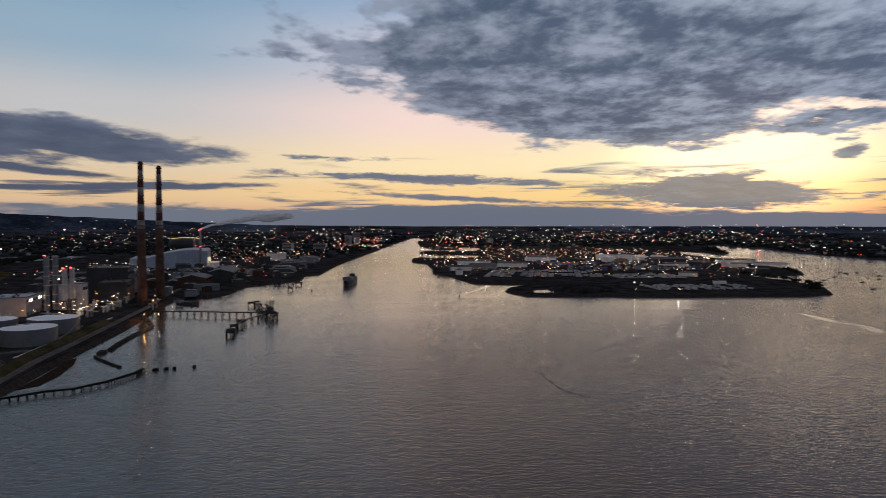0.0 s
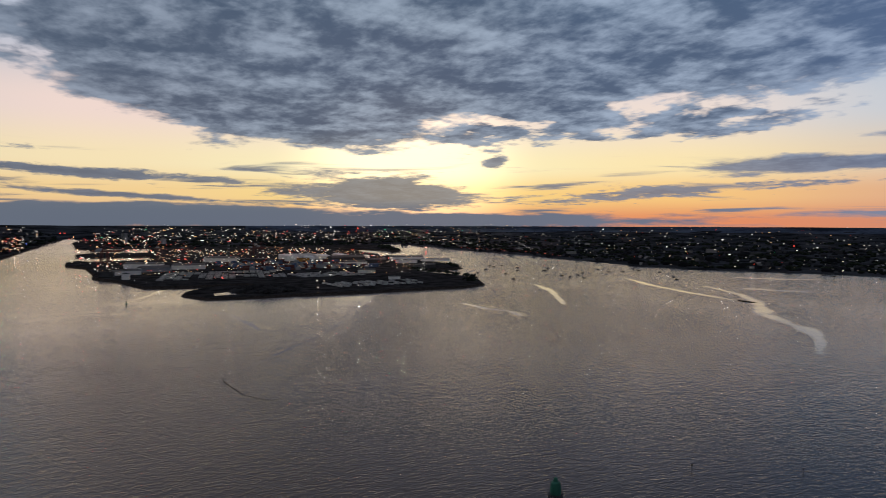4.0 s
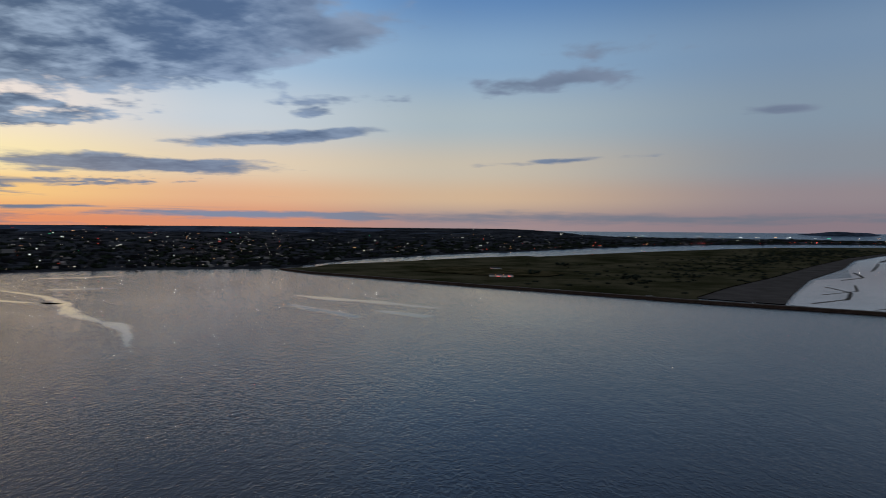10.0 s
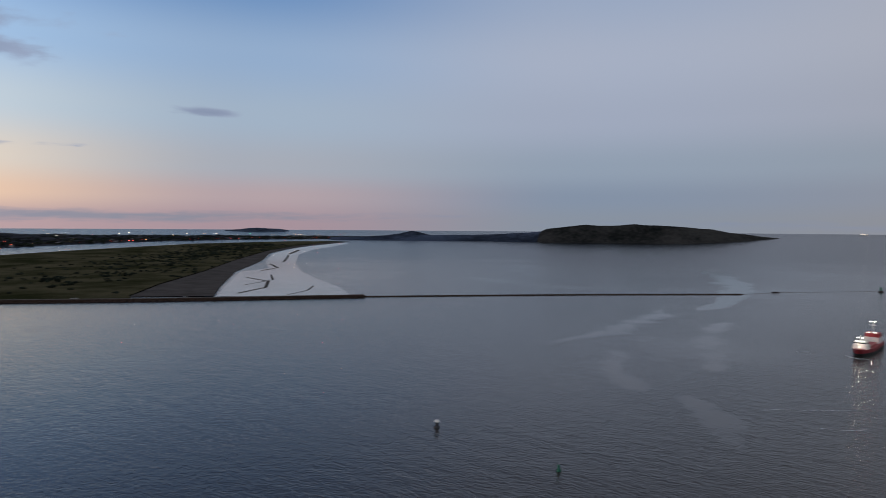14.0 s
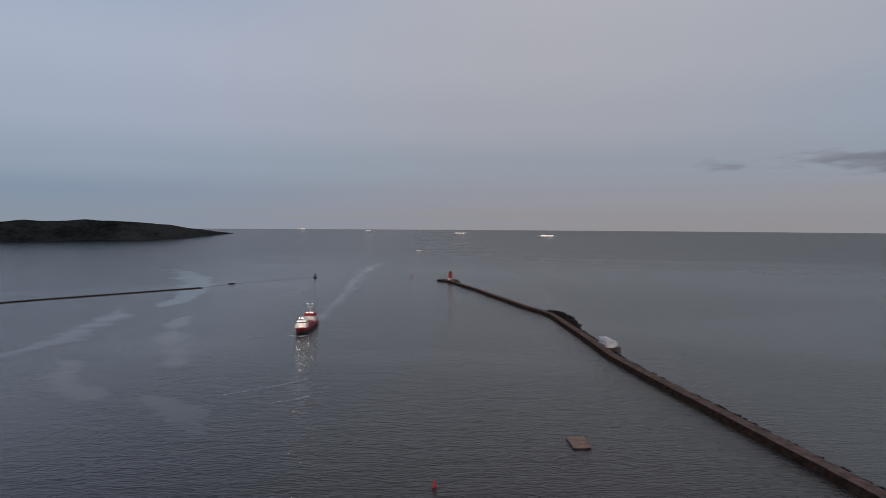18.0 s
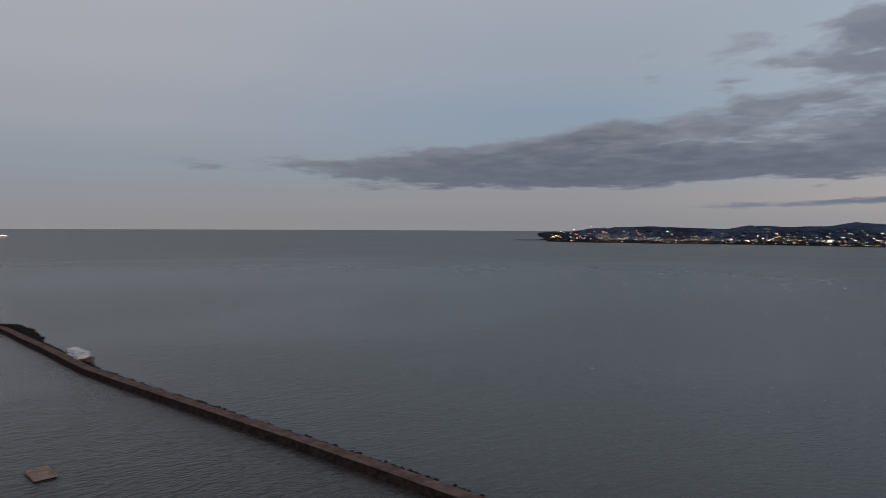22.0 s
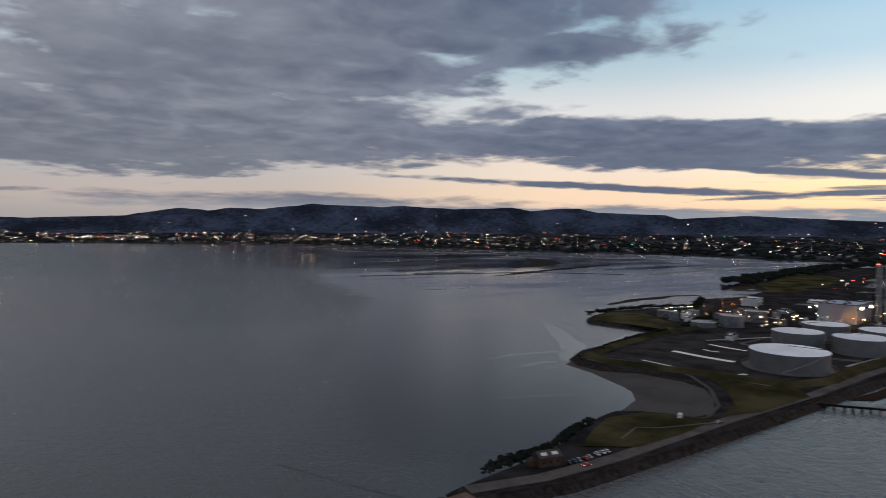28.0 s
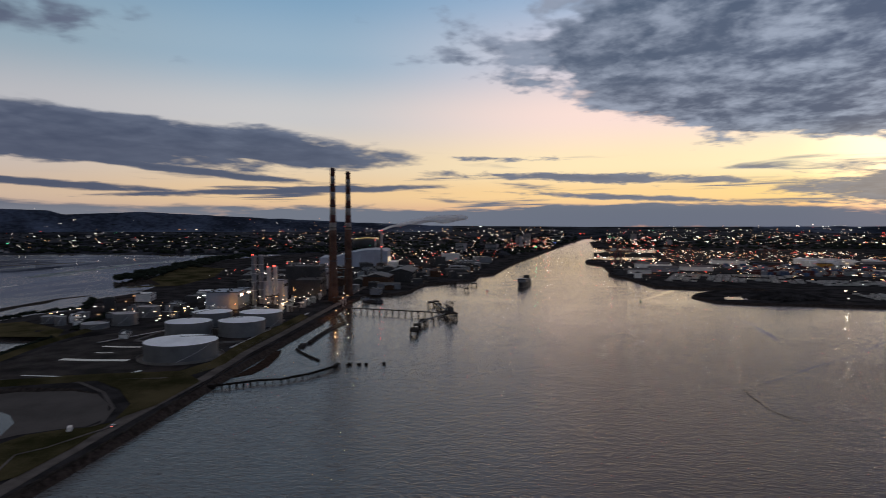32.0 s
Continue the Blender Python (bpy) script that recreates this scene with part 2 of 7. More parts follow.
sun = new("sun", bpy.data.lights.new("sun", "SUN"))
sun.data.energy, sun.data.angle, sun.data.color = 0.10, radians(60), (1.0, 0.62, 0.45)
SUN_B = radians(299.5)
sun.matrix_world = look((0, 0, 600), (-100 * math.sin(SUN_B), -100 * math.cos(SUN_B), 600 - 14))


# ---- materials ----
def material(name, colour, rough=0.7, vary=0.35, scale=0.5, fine=None, bump=0.3, metal=0.0, rise=0.05, second=None, stain=0.06, gloss=0.5):
    """A surface with variation at two scales: broad stains and fine grain."""
    mat = bpy.data.materials.new(name)
    mat.use_nodes = True
    T = Tree(mat.node_tree)
    b = mat.node_tree.nodes["Principled BSDF"]
    at = T.node("ShaderNodeNewGeometry").outputs["Position"]
    broad = T.noise(at, stain, 4.0, 0.6)
    grain = T.noise(at, fine or scale * 4, 5.0, 0.65)
    f = T.m("ADD", T.m("MULTIPLY", broad, 0.65), T.m("MULTIPLY", grain, 0.35))
    lo = tuple(c * (1 - vary) for c in colour) + (1,)
    hi = tuple(min(1, c * (1 + vary)) for c in (second or colour)) + (1,)
    c = T.mix(T.smooth(f, 0.36, 0.64), lo, hi)
    lot = T.node("ShaderNodeObjectInfo").outputs["Random"]
    hsv = T.node("ShaderNodeHueSaturation")
    T.put(c, hsv.inputs["Color"]), T.put(T.m("ADD", 0.9, T.m("MULTIPLY", lot, 0.2)), hsv.inputs["Value"])
    T.put(hsv.outputs[0], b.inputs["Base Color"])
    T.put(T.m("ADD", rough - 0.12, T.m("MULTIPLY", grain, 0.24), clamp=True), b.inputs["Roughness"])
    b.inputs["Metallic"].default_value = metal
    b.inputs["Specular IOR Level"].default_value = gloss
    n = T.node("ShaderNodeBump")
    n.inputs["Strength"].default_value, n.inputs["Distance"].default_value = bump, rise
    T.put(grain, n.inputs["Height"]), T.put(n.outputs[0], b.inputs["Normal"])
    return mat


def glow(name, colour, strength):
    mat = bpy.data.materials.new(name)
    mat.use_nodes = True
    b = mat.node_tree.nodes["Principled BSDF"]
    b.inputs["Base Color"].default_value = (*colour, 1)
    b.inputs["Emission Color"].default_value = (*colour, 1)
    b.inputs["Emission Strength"].default_value = strength
    return mat


def sea(name, shallow=False, slicks=False):
    """Rippled sea: short wind waves over a low swell, rougher past the tide line in the river mouth. shallow: turns into wet sand with pools by the attribute 'dry'. slicks: glassy by the attribute 'calm'."""
    mat = bpy.data.materials.new(name)
    mat.use_nodes = True
    T = Tree(mat.node_tree)
    b = mat.node_tree.nodes["Principled BSDF"]
    at = T.node("ShaderNodeNewGeometry").outputs["Position"]
    xyz = T.node("ShaderNodeSeparateXYZ")
    T.put(at, xyz.inputs[0])
    east, north = xyz.outputs[0], xyz.outputs[1]
    off = T.v("LENGTH", at)
    ripple = T.noise(T.stretch(at, 1.2, 0.6, 1, 35), 1.0, 2.0, 0.5, 0.3)
    chop = T.noise(T.stretch(at, 0.54, 0.25, 1, 22), 1.0, 2.0, 0.45, 0.6)
    mid = T.noise(T.stretch(at, 0.21, 0.095, 1, 15), 1.0, 2.0, 0.5, 0.5)
    swell = T.noise(T.stretch(at, 0.065, 0.022, 1, 8), 1.0, 3.0, 0.55, 0.4)
    broad = T.noise(T.stretch(at, 0.0021, 0.0012, 1, 20), 1.0, 5.0, 0.55, 1.2)
    fleck = T.noise(T.stretch(at, 0.012, 0.006, 1, -30), 1.0, 4.0, 0.6, 1.0)
    slick = T.noise(T.stretch(at, 0.0055, 0.0024, 1, -12), 1.0, 4.0, 0.55, 1.2)
    line = T.smooth(T.m("ABSOLUTE", T.m("SUBTRACT", slick, 0.5)), 0.0, 0.03, 1.0, 0.0)
    patch = T.smooth(broad, 0.45, 0.62)
    # the river's own stream lies calmer than the bay, up to the drift line
    side = T.m("ADD", T.m("MULTIPLY", T.m("ADD", east, 450.0), 0.55), T.m("MULTIPLY", T.m("SUBTRACT", north, 148.0), 0.835))
    side = T.m("ADD", side, T.m("MULTIPLY", T.m("SUBTRACT", fleck, 0.5), 90.0))
    stream = T.m("MULTIPLY", T.smooth(side, 25, -25), T.smooth(east, -300, -950))
    calm = T.m("MULTIPLY", patch, 0.35)
    calm = T.m("MAXIMUM", calm, T.m("MULTIPLY", stream, T.m("ADD", 0.80, T.m("MULTIPLY", T.m("MAXIMUM", patch, line), 0.18))))
    if slicks:
        still = T.node("ShaderNodeAttribute", attribute_name="calm").outputs["Fac"]
        torn = T.noise(T.stretch(at, 0.02, 0.02, 1, 0), 1.0, 5.0, 0.6, 0.8)
        calm = T.m("MAXIMUM", calm, T.smooth(T.m("ADD", still, T.m("MULTIPLY", T.m("SUBTRACT", torn, 0.5), 1.1)), 0.25, 0.75, 0.0, 1.12))
    south = T.m("MULTIPLY", T.smooth(north, -185, -270), T.smooth(east, -250, 350, 0.25, 1.0))
    beyond = T.m("MULTIPLY", T.smooth(off, 1250, 2300), T.smooth(east, 0, 600))
    south = T.m("ADD", T.m("MULTIPLY", south, T.m("SUBTRACT", 1.0, beyond)), T.m("MULTIPLY", T.smooth(north, 900, -1600), beyond))
    silt = T.m("MAXIMUM", south, T.m("MULTIPLY", T.smooth(east, 150, 700), T.smooth(north, 700, 100, 0.05, 0.5)))
    body = T.mix(silt, (0.044, 0.038, 0.036, 1), (0.078, 0.086, 0.075, 1))
    body = T.mix(T.m("MULTIPLY", T.m("MULTIPLY", T.smooth(side, 60, -60), T.smooth(east, 100, -150)), T.smooth(north, -285, -250)), body, (0.080, 0.070, 0.066, 1))
    body = T.mix(T.m("MULTIPLY", T.smooth(north, 250, 700), T.smooth(east, -450, 50)), body, (0.007, 0.009, 0.011, 1))
    body = T.mix(T.m("MULTIPLY", broad, 0.6), body, T.v("SCALE", body, 1.5))
    open_sea = T.smooth(east, -300, 500)
    rough = T.m("ADD", T.m("MULTIPLY", open_sea, 0.07), T.smooth(calm, 0.0, 0.9, 0.09, 0.025))
    rough = T.m("ADD", rough, T.m("MULTIPLY", T.m("MULTIPLY", T.smooth(off, 1400, 3000), T.smooth(east, -700, 100)), 0.09))
    rough = T.m("ADD", rough, T.m("MULTIPLY", south, 0.10))
    power = T.m("SUBTRACT", 1.0, T.m("MULTIPLY", calm, 0.82))
    relief = T.m("ADD", T.m("MULTIPLY", ripple, 0.12), T.m("MULTIPLY", chop, 0.46))
    relief = T.m("ADD", relief, T.m("MULTIPLY", mid, 0.42))
    relief = T.m("ADD", relief, T.m("MULTIPLY", swell, T.smooth(east, -400, 300, 0.25, 0.7)))
    relief = T.m("MULTIPLY", relief, T.m("SUBTRACT", 1.0, T.m("MULTIPLY", T.m("MULTIPLY", T.smooth(east, -200, 150), T.smooth(north, 60, 300)), 0.5)))
    if shallow:
        dry = T.node("ShaderNodeAttribute", attribute_name="dry").outputs["Fac"]
        shore = T.smooth(dry, 0.0, 0.35)
        bars = T.noise(T.stretch(at, 0.0012, 0.0046, 1, 14), 1.0, 6.0, 0.58, 1.4)
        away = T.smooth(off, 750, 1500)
        bared = T.m("MULTIPLY", T.smooth(bars, 0.57, 0.62), T.m("MULTIPLY", away, T.smooth(dry, 0.3, 0.8)))
        film = T.m("MULTIPLY", T.smooth(bars, 0.52, 0.40), T.m("ADD", 0.25, T.m("MULTIPLY", away, 0.75)))
        grit = T.noise(at, 0.05, 6.0, 0.65)
        sand = T.mix(grit, (0.050, 0.042, 0.038, 1), (0.070, 0.060, 0.054, 1))
        body = T.mix(shore, body, sand)
        # far sand coloured paler, in place of the bright sky it would mirror
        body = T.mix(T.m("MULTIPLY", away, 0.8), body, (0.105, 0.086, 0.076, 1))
        body = T.mix(bared, body, (0.030, 0.026, 0.024, 1))
        ripples = T.noise(T.stretch(at, 0.9, 0.3, 1, 60), 1.0, 4.0)
        relief = T.m("ADD", T.m("MULTIPLY", relief, T.smooth(dry, 0.0, 0.22, 1.0, 0.08)), T.m("MULTIPLY", T.m("MULTIPLY", ripples, bared), 0.12))
        wet = T.m("SUBTRACT", T.m("SUBTRACT", 0.20, T.m("MULTIPLY", away, 0.10)), T.m("MULTIPLY", film, 0.07))
        wet = T.m("ADD", wet, T.m("MULTIPLY", bared, 0.35))
        rough = T.m("ADD", T.m("MULTIPLY", rough, T.m("SUBTRACT", 1.0, shore)), T.m("MULTIPLY", wet, shore))
    T.put(body, b.inputs["Base Color"]), T.put(rough, b.inputs["Roughness"])
    b.inputs["IOR"].default_value = 1.33
    n = T.node("ShaderNodeBump")
    n.inputs["Distance"].default_value = 1.0
    T.put(power, n.inputs["Strength"]), T.put(relief, n.inputs["Height"])
    facing = n.outputs[0]
    if shallow:  # far normals leaned north-east, to mirror sky instead of the drawn-in hills
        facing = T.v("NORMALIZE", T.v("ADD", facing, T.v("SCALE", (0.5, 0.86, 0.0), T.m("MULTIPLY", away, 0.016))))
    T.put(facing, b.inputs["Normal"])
    return mat


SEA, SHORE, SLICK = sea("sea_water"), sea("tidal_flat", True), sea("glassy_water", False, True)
GRASS = material("grass", (0.042, 0.046, 0.019), 0.9, 0.45, 0.4, second=(0.068, 0.057, 0.031), stain=0.02, bump=0.6, rise=0.4, gloss=0.0)
DUNE = material("dune_grass", (0.036, 0.042, 0.018), 0.9, 0.4, 0.1, second=(0.066, 0.060, 0.036), stain=0.006, bump=0.6, rise=1.0, gloss=0.0)
LAND = material("town_ground", (0.026, 0.030, 0.037), 0.95, 0.6, 0.05, second=(0.036, 0.040, 0.047), stain=0.008, bump=0.5, rise=2.0, gloss=0.0)
YARD = material("yard_tarmac", (0.034, 0.033, 0.034), 0.85, 0.5, 0.3, stain=0.03, bump=0.3, gloss=0.0)
ROAD = material("road_tarmac", (0.1300, 0.1180, 0.1080), 0.85, 0.25, 0.6, stain=0.08, gloss=0.0)
SAND = material("beach_sand", (0.092, 0.086, 0.081), 0.85, 0.2, 0.3, stain=0.02, gloss=0.0)
WET = material("wet_sand", (0.10, 0.094, 0.09), 0.14, 0.85, 0.02, second=(0.17, 0.17, 0.175), stain=0.012, bump=0.03)
ROCK = material("rock_armour", (0.0430, 0.0360, 0.0320), 0.85, 0.5, 0.5, stain=0.3, bump=0.8, rise=0.3, gloss=0.0)
WEED = material("weedy_stone", (0.0420, 0.0290, 0.0230), 0.85, 0.5, 0.5, stain=0.3, bump=0.8, rise=0.2, gloss=0.0)
GRANITE = material("granite_paving", (0.1900, 0.1330, 0.1100), 0.85, 0.3, 0.8, stain=0.15, bump=0.5, gloss=0.0)
CONCRETE = material("concrete", (0.2400, 0.2240, 0.2080), 0.85, 0.25, 0.4, stain=0.06, gloss=0.0)
DARKCON = material("stained_concrete", (0.0468, 0.0429, 0.0396), 0.85, 0.4, 0.4, stain=0.1, gloss=0.0)
# blue tint is air haze painted into the hills' colour
HILL = material("haze_blue_hill", (0.042, 0.054, 0.080), 0.95, 0.5, 0.01, stain=0.003, bump=0.5, rise=5.0, second=(0.056, 0.074, 0.112), gloss=0.0)
TREES = material("tree_crown", (0.022, 0.028, 0.021), 0.9, 0.5, 0.3, stain=0.05, bump=0.8, rise=0.5, gloss=0.0)
BARK = material("bark", (0.07, 0.05, 0.035), 0.9, 0.3, 1.0)
WHITE = material("white_paint", (0.82, 0.79, 0.75), 0.55, 0.12, 0.3, stain=0.15)
ROOFWHITE = material("white_tank_roof", (0.82, 0.83, 0.85), 0.45, 0.1, 0.2, stain=0.05)
TANKGREY = material("grey_tank_shell", (0.1457, 0.1488, 0.1519), 0.5, 0.18, 0.2, stain=0.08)
STEEL = material("galvanised_steel", (0.42, 0.43, 0.44), 0.45, 0.2, 0.4, metal=0.6)
DARKSTEEL = material("dark_steel", (0.055, 0.056, 0.06), 0.6, 0.3, 0.4, metal=0.3)
CLAD = material("grey_cladding", (0.1900, 0.2080, 0.2350), 0.55, 0.15, 0.1, stain=0.04)
PALECLAD = material("pale_blue_cladding", (0.27, 0.31, 0.38), 0.5, 0.12, 0.1, stain=0.04)
MOOR = material("gorse_moor", (0.020, 0.025, 0.025), 0.95, 0.5, 0.01, stain=0.004, bump=0.5, rise=5.0, second=(0.038, 0.038, 0.036), gloss=0.0)
DARKCLAD = material("dark_cladding", (0.0400, 0.0400, 0.0420), 0.65, 0.25, 0.1, stain=0.04)
BRICKRED = material("red_paint", (0.50, 0.050, 0.045), 0.6, 0.25, 0.4, stain=0.15)
BANDRED = material("faded_red_band", (0.0950, 0.0280, 0.0230), 0.8, 0.3, 0.4, stain=0.1)
BANDWHITE = material("faded_white_band", (0.27, 0.25, 0.235), 0.8, 0.3, 0.4, stain=0.1)
STACK = material("weathered_chimney_concrete", (0.105, 0.064, 0.050), 0.85, 0.3, 0.3, stain=0.06, gloss=0.0)
BRICK = material("brown_brick", (0.0900, 0.0560, 0.0400), 0.85, 0.25, 1.0, stain=0.3, gloss=0.0)
SLATE = material("slate_roof", (0.0260, 0.0265, 0.0300), 0.6, 0.3, 0.6, stain=0.2)
GREEN = material("green_paint", (0.02, 0.13, 0.085), 0.6, 0.25, 0.5, stain=0.3)
BLACK = material("black_rubber", (0.02, 0.02, 0.02), 0.7, 0.2, 0.5)
TIMBER = material("wet_timber", (0.0180, 0.0150, 0.0132), 0.8, 0.4, 0.6, stain=0.2, gloss=0.0)
PLANK = material("weathered_plank", (0.42, 0.29, 0.22), 0.85, 0.3, 1.0, stain=0.4, gloss=0.0)
GLASS = material("dark_glass", (0.02, 0.025, 0.03), 0.1, 0.1, 0.5, bump=0.0)
STEAM = material("steam_plume", (0.85, 0.82, 0.83), 1.0, 0.08, 0.03, stain=0.02, bump=0.0)
steam_tree = Tree(STEAM.node_tree)
thin, front, through_it, lit, both = steam_tree.node("ShaderNodeBsdfTransparent"), steam_tree.node("ShaderNodeBsdfDiffuse"), steam_tree.node("ShaderNodeBsdfTranslucent"), steam_tree.node("ShaderNodeMixShader"), steam_tree.node("ShaderNodeMixShader")
front.inputs[0].default_value = through_it.inputs[0].default_value = (0.97, 0.97, 0.98, 1)
lit.inputs[0].default_value, both.inputs[0].default_value = 0.35, 0.8
steam_tree.put(front.outputs[0], lit.inputs[1]), steam_tree.put(through_it.outputs[0], lit.inputs[2])
steam_tree.put(thin.outputs[0], both.inputs[1]), steam_tree.put(lit.outputs[0], both.inputs[2])
steam_tree.put(both.outputs[0], STEAM.node_tree.nodes["Material Output"].inputs[0])
COLOURS = {"white": (1.0, 0.93, 0.82), "amber": (1.0, 0.46, 0.18), "red": (1.0, 0.07, 0.05), "green": (0.1, 1.0, 0.45), "blue": (0.15, 0.25, 1.0), "warm": (1.0, 0.76, 0.54)}
LAMP = {k: glow(k + "_lamp", c, 6.0 if k in ("green", "blue") else 9.0) for k, c in COLOURS.items()}


def twinkle(name, colour):
    """Town lamps of unequal strength: many faint ones, a few bright."""
    mat = glow(name, colour, 1.0)
    T = Tree(mat.node_tree)
    lot = T.node("ShaderNodeNewGeometry").outputs["Random Per Island"]
    T.put(T.m("ADD", 0.9, T.m("MULTIPLY", T.m("POWER", lot, 4.0), 14.0)), mat.node_tree.nodes["Principled BSDF"].inputs["Emission Strength"])
    return mat


TOWN_LAMP = {k: twinkle(k + "_town_lamp", c) for k, c in COLOURS.items()}


# ---- building helpers ----
def far(x, y, z):
    """Draws what lies past 2200 m in towards the eye, along its line of sight, so that the horizon stays inside the lens's reach."""
    dx, dy = x - MID_X, y - MID_Y
    r = math.hypot(dx, dy)
    if r <= 2200:
        return Vector((x, y, z))
    s = (2200 + 2600 * (r - 2200) / (r + 400)) / r
    return Vector((MID_X + dx * s, MID_Y + dy * s, EYE_H + (z - EYE_H) * s))


def polar(b, r, z=0.0):
    a = radians(b)
    return far(MID_X + r * math.sin(a), MID_Y + r * math.cos(a), z)


def between(x, table):
    return float(np.interp(x, [a for a, _ in table], [b for _, b in table]))


def mesh_of(name, verts, faces, mat, smooth=False, kind="", label="", category="", parent=None):
    me = bpy.data.meshes.new(name)
    me.from_pydata([tuple(v) for v in verts], [], faces)
    if smooth:
        me.polygons.foreach_set("use_smooth", [True] * len(me.polygons))
    for mm in (mat if isinstance(mat, (list, tuple)) else [mat]):
        me.materials.append(mm)
    ob = new(name, me)
    ob.parent = parent
    return tagged(ob, label, category, "", kind)


def part(name, bm, mat, parent=None, label="", smooth=False):
    me = bpy.data.meshes.new(name)
    if smooth:
        for f in bm.faces:
            f.smooth = True
    bm.to_mesh(me)
    bm.free()
    me.materials.append(mat)
    ob = new(name, me)
    ob.parent = parent
    if label:
        ob["label"] = label
    return ob


def thing(name, m, label, category, group=""):
    ob = new(name)
    ob.empty_display_size = 1.0
    ob.matrix_basis = m
    return tagged(ob, label, category, group)


def box(bm, x, y, z, sx, sy, sz, turn=0.0, taper=1.0):
    """A box that stands on z, tapered to the top."""
    v = bmesh.ops.create_cube(bm, size=1.0)["verts"]
    m = Matrix.Translation((x, y, z)) @ Matrix.Rotation(radians(turn), 4, "Z")
    for p in v:
        k = taper if p.co.z > 0 else 1.0
        p.co = m @ Vector((p.co.x * sx * k, p.co.y * sy * k, (p.co.z + 0.5) * sz))
    return v


def rod(bm, a, b, r1, r2=None, sides=8):
    a, b = Vector(a), Vector(b)
    m = Matrix.Translation((a + b) / 2) @ (b - a).to_track_quat("Z", "Y").to_matrix().to_4x4()
    bmesh.ops.create_cone(bm, cap_ends=True, segments=sides, radius1=r1, radius2=r1 if r2 is None else r2, depth=(b - a).length, matrix=m)


def turned(bm, rings, sides=32, x=0.0, y=0.0):
    """A round body from (radius, height) rings, closed at both ends."""
    prev = None
    for r, z in rings:
        ring = [bm.verts.new((x + r * math.cos(2 * math.pi * i / sides), y + r * math.sin(2 * math.pi * i / sides), z)) for i in range(sides)]
        if prev:
            for i in range(sides):
                bm.faces.new((prev[i], prev[(i + 1) % sides], ring[(i + 1) % sides], ring[i]))
        else:
            bm.faces.new(ring[::-1])
        prev = ring
    bm.faces.new(prev)


def gable(bm, x, y, z, sx, sy, eave, ridge, turn=0.0):
    """A roof with its ridge along x."""
    m = Matrix.Translation((x, y, z)) @ Matrix.Rotation(radians(turn), 4, "Z")
    p = [bm.verts.new(m @ Vector(c)) for c in ((-sx / 2, -sy / 2, eave), (sx / 2, -sy / 2, eave), (sx / 2, sy / 2, eave), (-sx / 2, sy / 2, eave), (-sx / 2, 0, ridge), (sx / 2, 0, ridge))]
    for f in ((0, 1, 5, 4), (2, 3, 4, 5), (1, 2, 5), (3, 0, 4), (0, 3, 2, 1)):
        bm.faces.new([p[i] for i in f])


